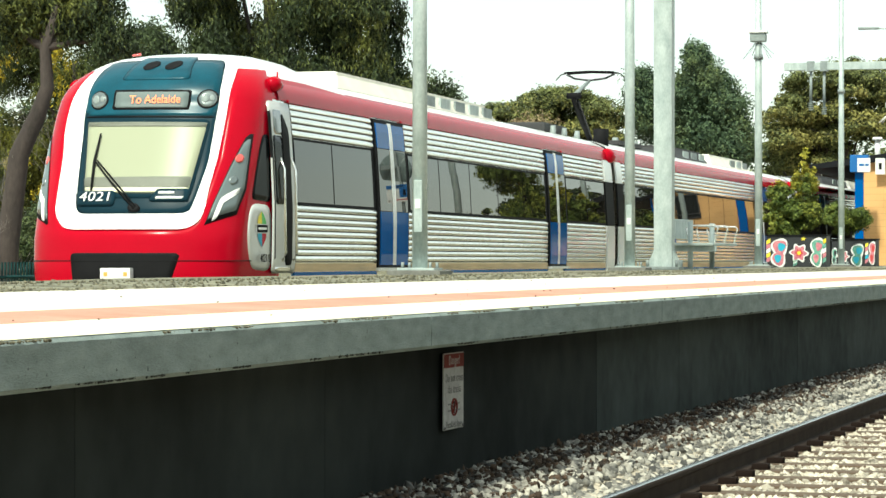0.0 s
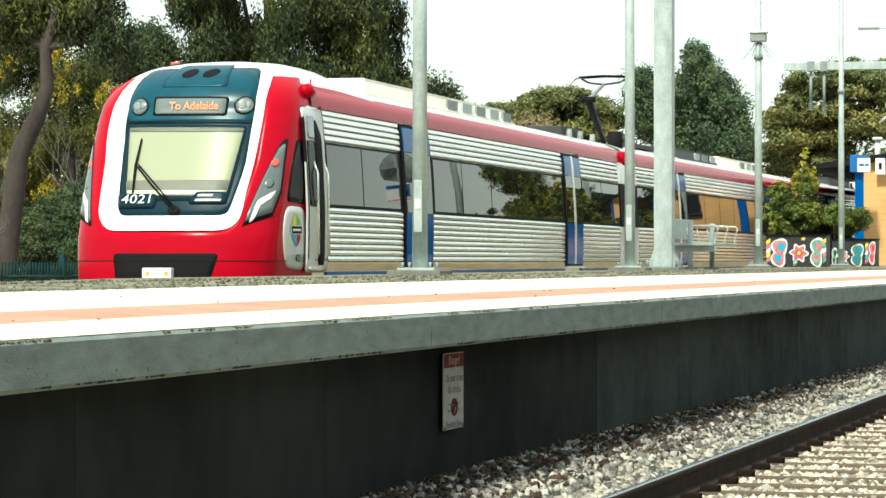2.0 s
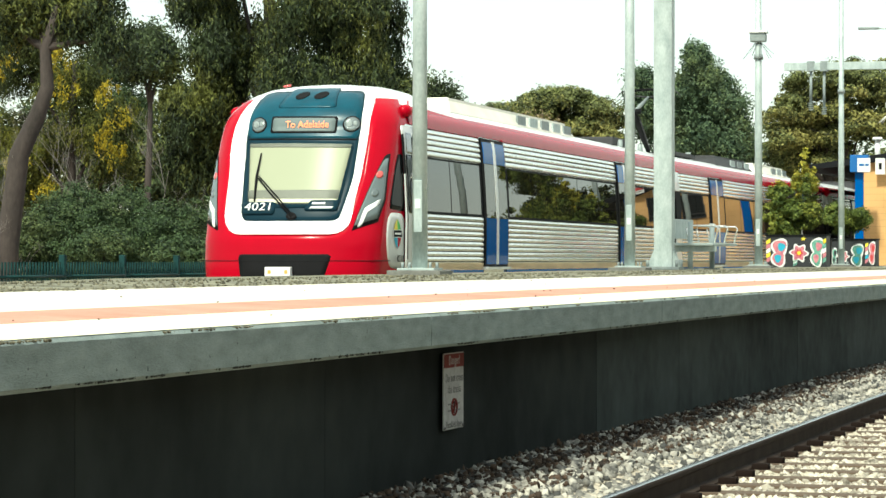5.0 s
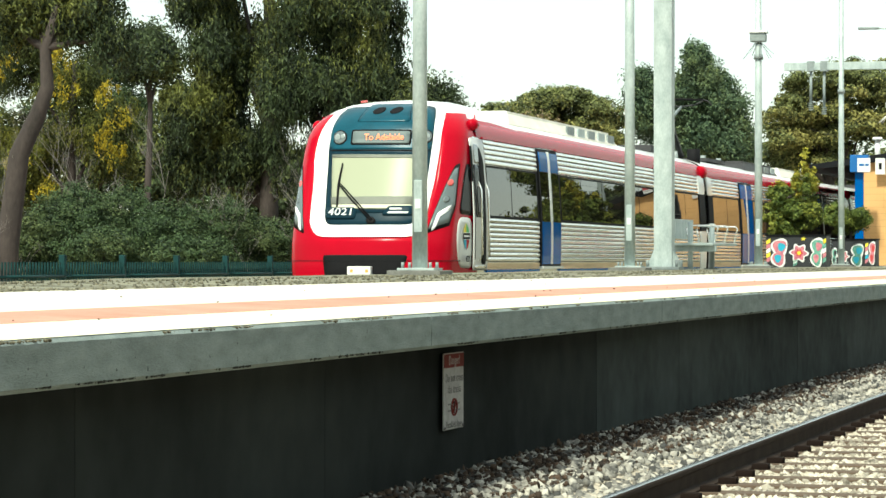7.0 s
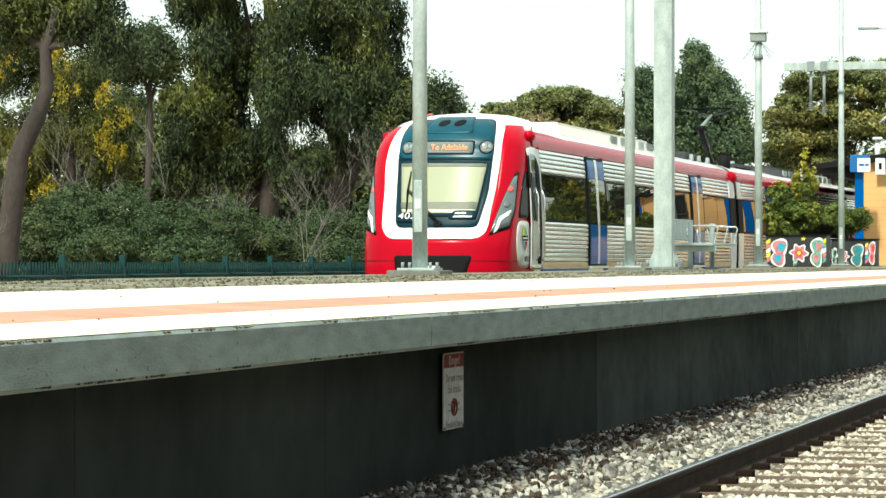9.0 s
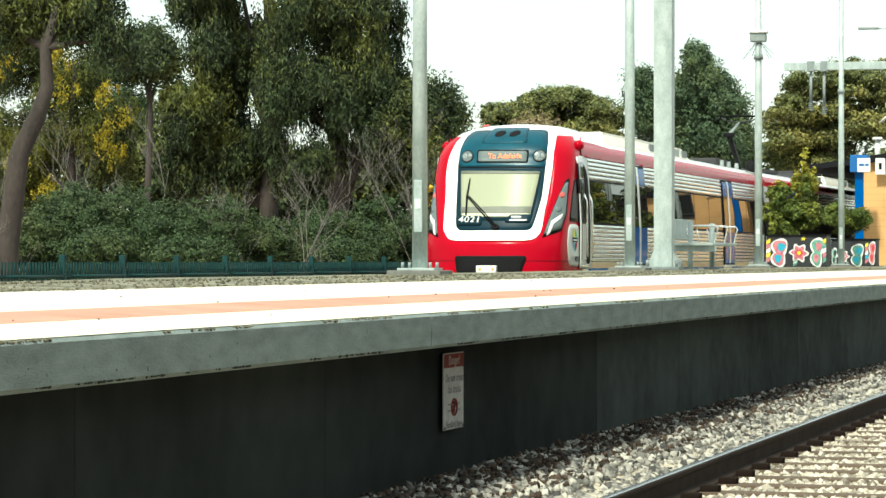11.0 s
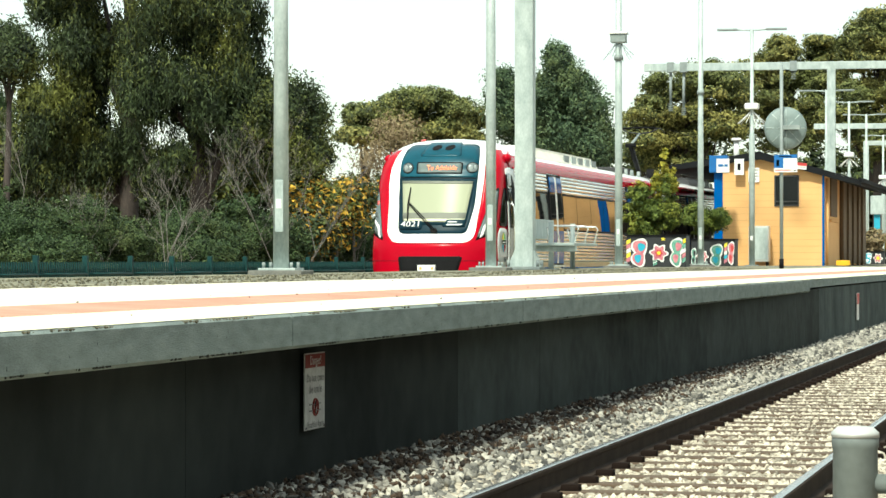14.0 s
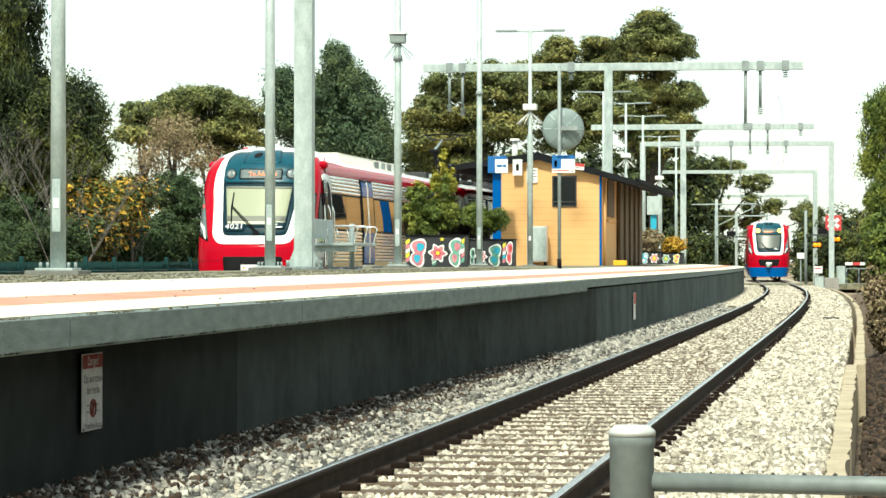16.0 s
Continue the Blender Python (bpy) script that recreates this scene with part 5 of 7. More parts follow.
planter(-7.35, -6.18, 73.5, 74.4, hz(-6.9, 74), 0.70, "black planter with green and pink painted shapes",
        [("wing", -7.28, 0.36, 0.07, 0.24, MINT, MURAL), ("flower", -7.05, 0.38, 0.15, 0.14, PINK, SIGNWHITE), ("wing", -6.68, 0.42, 0.17, 0.30, MINT, CYAN),
         ("stripes", -6.43, 0.48, 0.04, 0.26, PINK, CYAN), ("wing", -6.29, 0.50, 0.09, 0.31, PINK, SIGNRED)])
planter(-4.35, -3.45, 111.4, 112.3, plat_z(-3.9, 111.5), 0.5, "small painted planter past the hut", [("wing", -4.1, 0.5, 0.16, 0.22, CYAN, SIGNWHITE), ("flower", -3.7, 0.5, 0.16, 0.18, PINK, YEL)])
planter(-4.15, -3.05, 134.4, 135.3, plat_z(-3.6, 134.5), 0.5, "small painted planter far along the platform", [("flower", -3.9, 0.5, 0.18, 0.2, MINT, YEL), ("wing", -3.4, 0.5, 0.16, 0.22, YEL, PINK)])

# ---- station hut ----
HUT_Y, HUT_X = 86.0, -6.1
hz0 = plat_z(-5.5, 87)
hut = thing("station_hut", "ochre painted block hut with dark sloping roof and brown shelter side", "building", m=pose(HUT_X, HUT_Y, hz0, 0, 0, -2.2))
HW = 1.60
bm = bmesh.new()
prof = [(-HW, 0), (HW, 0), (HW, 2.92), (-0.25, 3.38), (-HW, 3.1)]
LEN = 16.0
fr = [bm.verts.new((x, 0, z)) for x, z in prof]
bk = [bm.verts.new((x, LEN, z)) for x, z in prof]
bm.faces.new(fr)
bm.faces.new(bk[::-1])
for k in range(5):
    bm.faces.new((fr[k], bk[k], bk[(k + 1) % 5], fr[(k + 1) % 5]))
hw_ = part("wall", bm, ORANGEW, hut, "ochre painted blockwork")
# block courses
for k in range(1, 14):
    z = 0.2 * k
    block("mortar_line", -HW + 0.01, HW - 0.01, -0.003, 0.0, z - 0.004, z + 0.004, MORTAR, hw_)
# roof sheet with wide eaves
for sgn, x0, z0_, x1, z1_, nm in ((1, -0.35, 3.52, 2.75, 2.62, "roof"), (-1, -0.35, 3.52, -3.3, 3.10, "roof")):
    bm = bmesh.new()
    a = [(x0, -0.22, z0_), (x1, -0.22, z1_), (x1, -0.22, z1_ - 0.16), (x0, -0.22, z0_ - 0.24)]
    f0 = [bm.verts.new(p) for p in a]
    f1 = [bm.verts.new((p[0], LEN + 0.6, p[2])) for p in a]
    bm.faces.new(f0)
    bm.faces.new(f1[::-1])
    for k in range(4):
        bm.faces.new((f0[k], f1[k], f1[(k + 1) % 4], f0[(k + 1) % 4]))
    part(nm, bm, ROOFD, hut, "dark sheet roof")
rod("flue", [(-1.28, 1.5, 3.2), (-1.28, 1.5, 3.95)], 0.09, SIGNWHITE, hut, 12, "white roof flue")
rod("flue_cap", [(-1.28, 1.5, 3.93), (-1.28, 1.5, 4.02)], [0.17, 0.15], SIGNWHITE, hut, 12)
w1 = block("window", 0.12, 0.80, -0.02, 0.05, 1.88, 2.74, DARKGLASS, hut, 0.01, "dark high window")
for x0, x1, z0_, z1_ in ((0.08, 0.84, 2.74, 2.79), (0.08, 0.84, 1.83, 1.88), (0.08, 0.12, 1.88, 2.74), (0.80, 0.84, 1.88, 2.74), (0.12, 0.80, 1.96, 2.0)):
    block("window_frame", x0, x1, -0.04, 0.02, z0_, z1_, DARKM, w1)
block("corner_trim", HW - 0.05, HW + 0.02, -0.02, 0.06, 0, 2.95, BLUE, hut, 0.005, "blue corner trim")
board("notice", 0.34, 0.45, [(0.1, 0.9, 0.82, 0.88, GREYLET), (0.1, 0.8, 0.6, 0.66, GREYLET), (0.1, 0.9, 0.4, 0.45, GREYLET), (0.1, 0.7, 0.2, 0.25, GREYLET)], hut,
      pose(-0.55, -0.03, 2.80), "small white notice")
board("prohibition_sign", 0.30, 0.50, [(0.35, 0.65, 0.3, 0.7, BLACK)], hut, pose(-0.98, -0.26, 3.05), "white pictogram sign")
board("warning_sign", 0.30, 0.20, [(0.0, 1.0, 0.55, 1.0, SIGNRED), (0.1, 0.9, 0.3, 0.36, GREYLET)], hut, pose(0.95, -0.26, 3.06, 0, 6, 0), "small red and white warning sign")
# the shaded side towards the track
block("side_frame", HW, HW + 0.04, 2.1, 4.4, 1.55, 2.75, BROWNW, hut, 0.01)
block("side_sill", HW, HW + 0.08, 1.8, 4.8, 1.38, 1.46, ORANGEW, hut, 0.01)
rod("downpipe", [(HW + 0.07, 0.45, 0.0), (HW + 0.07, 0.45, 2.7)], 0.04, ORANGEW, hut, 8)
for yy in (5.6, 7.7, 9.8, 11.9, 13.8):
    block("side_panel", HW + 0.01, HW + 0.07, yy, yy + 2.2, 0.05, 2.85, BROWNW, hut, 0.01, "brown panelled shelter front")
    block("side_post", HW + 0.05, HW + 0.14, yy - 0.05, yy + 0.03, 0, 2.8, BROWNW, hut, 0.01)
# unseen back darkened with added panels; the train windows mirror it as shade
for yy in (0.3, 2.9, 5.5, 8.1, 10.7, 13.3):
    block("back_panel", -HW - 0.06, -HW - 0.004, yy, yy + 2.5, 0.05, 2.9, BROWNW, hut, 0.01, "brown back panels, added unseen for the train windows to mirror")
block("gutter", 2.70, 2.82, -0.22, LEN + 0.6, 2.55, 2.68, ROOFD, hut, 0.02)
# blue sign pylon
py = thing("station_sign", "blue and white station name pylon beside the hut", "sign", m=pose(-7.62, 84.6, plat_z(-7.6, 84.6), 0, 0, -2))
block("post", -0.13, 0.13, -0.06, 0.06, 0, 2.9, BLUE, py, 0.01, "blue post")
bx = block("sign_box", -0.26, 0.30, -0.22, 0.22, 2.88, 3.40, SIGNBLUE, py, 0.02, "blue sign box")
block("name_panel", -0.03, 0.36, -0.24, -0.22, 2.88, 3.30, SIGNWHITE, bx)
for x_, w_ in ((0.02, 0.16), (0.21, 0.10)):
    block("name_bar", x_, x_ + w_, -0.248, -0.24, 3.06, 3.13, SIGNBLUE, bx)
# steel cabinet, yellow tub
cb = thing("steel_cabinet", "plain pale steel cabinet standing against the hut", "cabinet", m=pose(-6.75, 85.5, plat_z(-6.7, 85.5), 0, 0, -2))
block("body", 0, 0.62, -0.25, 0.25, 0.12, 1.22, SILVER, cb, 0.02)
block("door", 0.04, 0.58, -0.265, -0.25, 0.18, 1.16, GALV, cb, 0.005)
for xx in (0.04, 0.52):
    block("foot", xx, xx + 0.06, -0.2, 0.2, 0, 0.12, BLACK, cb)
tub = thing("yellow_tub", "yellow tub at the hut's corner", "tub", m=pose(-4.15, 86.6, plat_z(-4.2, 86.6)))
bm = bmesh.new()
box(bm, 0, 0.42, -0.2, 0.2, 0, 0.16, 0.02)
part("tub_body", bm, mat("yellow_plastic", (0.80, 0.42, 0.02), 0.5, var=0.1), tub)
# ticket validator beyond
vl = thing("validator_post", "cyan post with a pale box", "ticket validator", m=pose(-3.75, 112.0, plat_z(-3.8, 112)))
block("post", -0.12, 0.12, -0.08, 0.08, 0, 2.0, CYAN, vl, 0.01)
block("head", -0.26, 0.30, -0.2, 0.2, 2.0, 2.75, GALV, vl, 0.03, "pale grey box")


# ---- overhead line portals ----
def portal(x_mast, y, z_beam, x0, x1, drops, label, leg="mast", base=0.0, w=0.28):
    th = thing("overhead_portal", label, "mast", "overhead line masts", pose(0, y, 0, 0, 0, 0))
    bm = bmesh.new()
    box(bm, x0, x1, -0.13, 0.13, z_beam - 0.13, z_beam + 0.13, 0.015)
    b = part("beam", bm, GALV, th, "square galvanised beam")
    for xm in x_mast:
        block("column", xm - w / 2, xm + w / 2, -w / 2, w / 2, base, z_beam - 0.13 if leg == "mast" else z_beam + 0.1, GALV, th, 0.015)
    for xd, dl in drops:
        rod("drop_tube", [(xd, 0, z_beam - 0.1), (xd, 0, z_beam - dl)], 0.05, GALVD, th, 8)
        for k in range(4):
            rod("insulator_disc", [(xd, 0, z_beam - dl - 0.07 * k), (xd, 0, z_beam - dl - 0.07 * k - 0.04)], [0.10, 0.06], GALVD, th, 10)
        block("clamp", xd - 0.12, xd + 0.12, -0.16, 0.16, z_beam - 0.17, z_beam + 0.17, GALVD, b)
    return th


portal((-4.72,), 95.0, 7.95, -11.1, 1.9, ((-10.2, 1.25), (-9.75, 1.4), (-0.05, 1.95), (0.45, 1.4), (-6.0, 0.2), (1.3, 0.15)), "galvanised overhead portal with hanging insulators")
portal((-3.1,), 136.0, 7.85, -7.6, 3.25, ((0.15, 1.1), (1.0, 1.1), (2.6, 0.2)), "galvanised overhead portal behind the hut")
portal((4.75, -5.9), 158.0, 7.95, -6.0, 4.9, ((-0.9, 1.3), (-2.8, 0.3), (2.2, 0.3)), "square overhead portal at the level crossing", leg="leg", base=-0.2, w=0.30)
portal((5.05, -6.5), 208.0, 7.95, -6.6, 5.1, ((-0.5, 1.2),), "overhead portal past the level crossing", leg="leg", base=-0.3, w=0.34)
portal((5.6, -7.0), 262.0, 7.4, -7.1, 5.7, ((-0.5, 1.2),), "distant galvanised overhead line portal", leg="leg", base=-0.3, w=0.34)
block("portal_foot", 4.35, 5.15, 157.5, 158.5, -0.35, 0.35, CONCRETE, None, 0.04)
tagged(bpy.data.objects["portal_foot"], "square concrete footing of the portal leg", "footing")

# overhead wires
ww = thing("overhead_wires", "thin overhead contact and feeder wires above the tracks", "wire")
for fn, o in ((xc, -0.1), (xt, 0.0)):
    for dz, r in ((5.82, 0.004), (7.0, 0.004)):
        pts = []
        for k in range(60):
            y = 95 + 205 * k / 59
            sag = 0.35 * (1 - abs(((y / 50.0) % 1) * 2 - 1)) if dz > 6.5 else 0
            pts.append((fn(y) + o, y, dz - sag))
        rod("wire", pts, r, DARKM, ww, 4)

def cantilever_mast(x, y, z):
    th = thing("cantilever_mast", "slim galvanised mast with a bracket arm for the wires", "mast", "overhead line masts", pose(x, y, 0))
    block("column", -0.10, 0.10, -0.10, 0.10, -0.36, z, GALV, th, 0.01)
    rod("arm", [(-1.6, 0, z - 0.35), (2.6, 0, z - 0.30)], 0.045, GALV, th, 6)
    rod("brace", [(0.1, 0, z - 1.7), (2.4, 0, z - 0.55)], 0.035, GALV, th, 6)
    rod("insulator", [(2.3, 0, z - 0.32), (2.3, 0, z - 0.95)], 0.06, GALVD, th, 8)
    return th


cantilever_mast(-1.96, 180.0, 5.29)
cantilever_mast(-0.80, 210.0, 5.01)
cantilever_mast(0.10, 245.0, 4.98)


# ---- leaves, trees, shrubs ----
def leaves(name, blobs, n, size, material, parent, seed, clump=0.5, droop=0.0, label="", fill=0.35, per=60, tight=0.86, dome=False, split=0):
    """A crown of many small leaf blades gathered in clumps within soft ellipsoids."""
    rng = np.random.default_rng(seed)
    B = np.array(blobs, float)
    B[:, 3:6] *= tight
    n = int(n * 1.5)
    if split:            # each mass breaks up into smaller bunches on its upper shell
        reps = np.repeat(np.arange(len(B)), split)
        u = rng.normal(size=(len(reps), 3))
        u[:, 2] = u[:, 2] * 0.8 + 0.25
        u /= np.linalg.norm(u, axis=1)[:, None]
        C = B[reps].copy()
        C[:, :3] += u * B[reps, 3:6] * rng.uniform(0.45, 0.85, (len(reps), 1))
        C[:, 3:6] = B[reps, 3:6].min(axis=1)[:, None] * rng.uniform(0.28, 0.5, (len(reps), 1)) * np.array((1.25, 1.25, 0.8))
        B = C
    vol = (B[:, 3] * B[:, 4] * B[:, 5]) ** 0.67
    nc = max(4, n // per)
    idx = rng.choice(len(B), nc, p=vol / vol.sum())
    d = rng.normal(size=(nc, 3))
    if dome:
        d[:, 2] = np.abs(d[:, 2]) - 0.55
    d /= np.linalg.norm(d, axis=1)[:, None]
    rad = np.where(rng.random(nc) < fill, rng.random(nc) ** 0.5, rng.uniform(0.6, 1.2 + 0.35 * droop, nc))
    cc = B[idx, :3] + d * rad[:, None] * B[idx, 3:6]
    cs = clump * rng.uniform(0.5, 1.4, nc)
    k = rng.integers(per // 2, per * 3 // 2, nc)
    ci = np.repeat(np.arange(nc), k)
    m = len(ci)
    off = rng.normal(size=(m, 3))
    off *= (rng.random(m) ** 0.45 / np.linalg.norm(off, axis=1))[:, None]
    out = off * (1 - 0.5 * droop) + 0.7 * (1 - 0.6 * droop) * d[ci] + np.array((0, 0, 0.55 * (1 - droop))) + (0.8 + 0.3 * droop) * rng.normal(size=(m, 3))
    out[:, 2] *= 1 - 0.55 * droop
    out /= np.linalg.norm(out, axis=1)[:, None]
    off[:, 2] *= 0.62 + 0.9 * droop
    off[:, :2] *= 1 - 0.5 * droop
    off[:, 2] -= droop * (off[:, 0] ** 2 + off[:, 1] ** 2) * 0.7
    p = cc[ci] + off * cs[ci][:, None]
    a = rng.normal(size=(m, 3))
    a[:, 2] = a[:, 2] * (1 - droop) - droop * 2.0
    a = np.cross(np.cross(out, a), out)
    a /= np.linalg.norm(a, axis=1)[:, None] + 1e-9
    b = np.cross(a, out)
    s = size * rng.uniform(0.6, 1.4, m)
    L, W = a * (s * 1.0)[:, None], b * (s * (0.5 - 0.24 * droop))[:, None]
    v = np.stack([p - L * 0.7 + W, p - L * 0.7 - W, p + L], 1)
    me = bpy.data.meshes.new(name)
    me.vertices.add(m * 3)
    me.vertices.foreach_set("co", v.reshape(-1))
    me.loops.add(m * 3)
    me.loops.foreach_set("vertex_index", np.arange(m * 3, dtype=np.int32))
    me.polygons.add(m)
    me.polygons.foreach_set("loop_start", np.arange(0, m * 3, 3, dtype=np.int32))
    me.materials.append(material)
    me.update()
    ob = put(name, me, parent, label)
    ob["kind"] = "stuff"
    return ob


def limbs(base, h, r, targets, material, parent, seed, lean=(0, 0), name="trunk", twigs=0, fork=0.25, path=None):
    """A tapered trunk with limbs that reach for the clumps."""
    rng = random.Random(seed)
    bm = bmesh.new()
    bx_, by_, bz_ = base
    pts = [(bx_ + lean[0] * t + 0.12 * math.sin(3 * t + seed) * min(1, h / 6), by_ + lean[1] * t, bz_ + h * t) for t in (0, 0.15, 0.3, 0.5, 0.7, 0.85, 1)]
    if path:
        pts = path
    tube(bm, pts, [r * (1.15 - 0.75 * t) for t in (-0.1, 0.15, 0.3, 0.5, 0.7, 0.85, 1)], 9)
    trunk = part(name, bm, material, parent, smooth=True)
    for tx, ty, tz in targets:
        t = min(0.95, max(fork, (tz - bz_) / h * rng.uniform(0.55, 0.8)))
        i = min(5, int(t * 6))
        s = Vector(pts[i])
        e = Vector((tx, ty, tz))
        mid = s.lerp(e, 0.5) + Vector((rng.uniform(-.2, .2), rng.uniform(-.2, .2), rng.uniform(0.0, 0.3))) * (e - s).length * 0.4
        bm = bmesh.new()
        tube(bm, [s, s.lerp(mid, 0.6), mid, e], [r * 0.45, r * 0.36, r * 0.27, r * 0.08], 6)
        part("limb", bm, material, trunk, smooth=True)
    if not twigs:
        return trunk
    bm = bmesh.new()
    for q in range(twigs):
        a = rng.uniform(0, 6.28)
        s = Vector(pts[rng.randrange(1, 6)])
        e = s + Vector((math.cos(a) * rng.uniform(0.3, 1), math.sin(a) * rng.uniform(0.3, 1), rng.uniform(0.2, 1.2))) * h * 0.3
        mid = s.lerp(e, 0.5) + Vector((rng.uniform(-.1, .1), 0, rng.uniform(-.05, .1))) * h * 0.3
        tube(bm, [s, mid, e], [r * 0.35, r * 0.22, r * 0.05], 5)
    tw = part("twig_mass", bm, material, trunk, smooth=True)
    tw["kind"] = "stuff"
    return trunk


def tree(name, label, base, h, r, blobs, n, size, leaf, seed, clump=0.6, droop=0.0, lean=(0, 0), bark=None, category="tree", group="", fill=0.35, dome=False, tight=0.86, fork=0.25, split=0, per=60, path=None):
    th = thing(name, label, category, group)
    limbs(base, h, r, [b[:3] for b in blobs], bark or BARK, th, seed, lean, fork=fork, path=path)
    leaves("crown", blobs, n, size, leaf, th, seed, clump, droop, fill=fill, dome=dome, tight=tight, split=split, per=per)
    return th


def bare_shrub(base, h, seed, spread=0.6, label="leafless grey shrub with fine twigs"):
    rng = random.Random(seed)
    th = thing("bare_shrub", label, "shrub", "bare shrubs by the fence")
    def branch(bm, p, v, r, depth):
        q = p + v * 0.5 + Vector((rng.uniform(-.06, .06), rng.uniform(-.06, .06), 0.03)) * v.length
        e = p + v
        tube(bm, [p, q, e], [r, r * 0.75, r * 0.4], 4, cap=False)
        if depth:
            for w in range(4):
                t = rng.uniform(0.3, 1.0)
                b0 = p.lerp(q, t * 2) if t < 0.5 else q.lerp(e, t * 2 - 1)
                d = Vector((rng.uniform(-1, 1), rng.uniform(-.8, .8), rng.uniform(0.15, 1.1)))
                branch(bm, b0, (d.normalized() * 0.8 + v.normalized() * 0.45) * v.length * rng.uniform(0.28, 0.52), r * 0.58, depth - 1)
    for k in range(3):
        bm = bmesh.new()
        a = rng.uniform(0, 6.28)
        v = Vector((math.cos(a) * spread * 0.65, math.sin(a) * spread * 0.3, 1)).normalized() * h * rng.uniform(0.5, 0.75)
        branch(bm, Vector(base), v, 0.0135, 4)
        part("stem", bm, TWIG, th)
    return th


# ---- planting ----
GUM = [(-19.47, 46.5, -0.4), (-19.39, 46.5, 1.58), (-19.17, 46.5, 3.21), (-18.82, 46.5, 3.9), (-18.63, 46.5, 4.42), (-18.67, 46.5, 5.11), (-18.41, 46.5, 5.89)]
tree("gum_tree", "smooth-barked gum tree with a leaning grey trunk", (-20.05, 46.5, -0.38), 7.2, 0.2,
    [(-19.09, 47.0, 5.88, 0.73, 1.2, 0.57), (-18.1, 47.0, 5.85, 0.66, 1.2, 0.6), (-17.57, 47.0, 5.24, 0.41, 1.2, 0.31), (-18.44, 47.0, 6.63, 1.24, 1.2,
    0.62), (-19.53, 47.0, 5.43, 0.42, 1.2, 0.63)],
    45000, 0.05, LEAF_DK, 21, clump=0.32, droop=0.75, lean=(2.1, 0), fork=0.95, split=18, tight=0.8, path=GUM)
tree("wattle_tree", "wattle tree with dark foliage and yellow blossom", (-27.0, 69.4, -0.38), 7.0, 0.16,
    [(-28.53, 69.44, 6.49, 1.08, 1.68, 1.38), (-27.08, 69.44, 5.56, 1.06, 1.68, 1.68), (-26.12, 69.44, 4.78, 0.83, 1.68, 1.06), (-28.2, 69.44, 4.36, 1.08,
    1.68, 1.22), (-28.94, 69.44, 7.71, 0.62, 1.68, 0.62), (-25.88, 69.44, 3.89, 0.6, 1.68, 0.6), (-29.02, 69.44, 3.3, 0.92, 1.68, 0.92)],
    62000, 0.055, LEAF_WAT, 22, clump=0.34, droop=0.8, split=16, tight=0.92, per=90)
leaves("blossom", [(-28.24, 67.5, 7.3, 0.33, 0.5, 0.33), (-28.21, 67.5, 6.79, 0.24, 0.5, 0.45), (-26.87, 67.5, 6.54, 0.39, 0.5, 0.33), (-26.64, 67.5, 5.88, 0.3, 0.5, 0.39), (-25.47, 67.5, 5.64, 0.35, 0.5, 0.3), (-25.0, 67.5, 5.05, 0.32, 0.5, 0.29), (-25.39, 67.5, 4.32, 0.24, 0.5, 0.35), (-25.16, 67.5, 4.03, 0.21, 0.5, 0.26), (-27.26, 67.5, 3.24, 0.45, 0.5, 0.18), (-27.89, 67.5, 3.69, 0.24, 0.5, 0.33)],
    2000, 0.05, LEAF_YEL, bpy.data.objects["wattle_tree"], 23, clump=0.22, droop=0.7, label="yellow blossom", per=30, fill=0.8, tight=1.3)
tree("dark_tree", "grey-green tree in the thicket behind the wattle", (-33.50, 91.0, -0.38), 6.0, 0.12,
    [(-33.92, 91.0, 8.03, 0.8, 1.5, 0.85), (-33.50, 91.0, 6.65, 0.8, 1.5, 0.85), (-32.98, 91.0, 5.86, 0.8, 1.5, 0.85), (-31.32, 91.0, 6.62, 0.8, 1.5, 0.85), (-31.02, 91.0, 5.25, 0.8, 1.5, 0.85)],
    30000, 0.06, LEAF_BUSH, 41, clump=0.4, droop=0.5, split=16, tight=1.0)
tree("tall_tree", "tall thin-trunked tree with a dark tuft", (-24.05, 66.7, -0.38), 6.6, 0.12,
    [(-23.99, 66.7, 6.73, 0.61, 0.92, 0.46), (-24.25, 66.7, 6.44, 0.37, 0.92, 0.4), (-23.69, 66.7, 6.38, 0.38, 0.92, 0.38)],
    16000, 0.06, LEAF_DK, 24, clump=0.45, droop=0.4, fork=0.85)
tree("eucalypt", "tall dark eucalypt with hanging foliage", (-24.0, 76.8, -0.38), 10.5, 0.3,
    [(-25.72, 76.8, 8.26, 0.92, 2.4, 1.33), (-24.88, 76.8, 7.08, 1.49, 2.4, 1.49), (-25.57, 76.8, 5.28, 1.32, 2.4, 1.49), (-24.19, 76.8, 4.29, 1.48, 2.4,
    1.15), (-26.26, 76.8, 3.98, 1.0, 2.4, 1.0), (-24.88, 76.8, 9.88, 1.99, 2.4, 1.32), (-26.62, 76.8, 5.45, 0.58, 2.4, 0.9)],
    120000, 0.075, LEAF_DK, 25, clump=0.44, droop=0.94, tight=0.9, fork=0.4, fill=0.6, split=13, per=70)
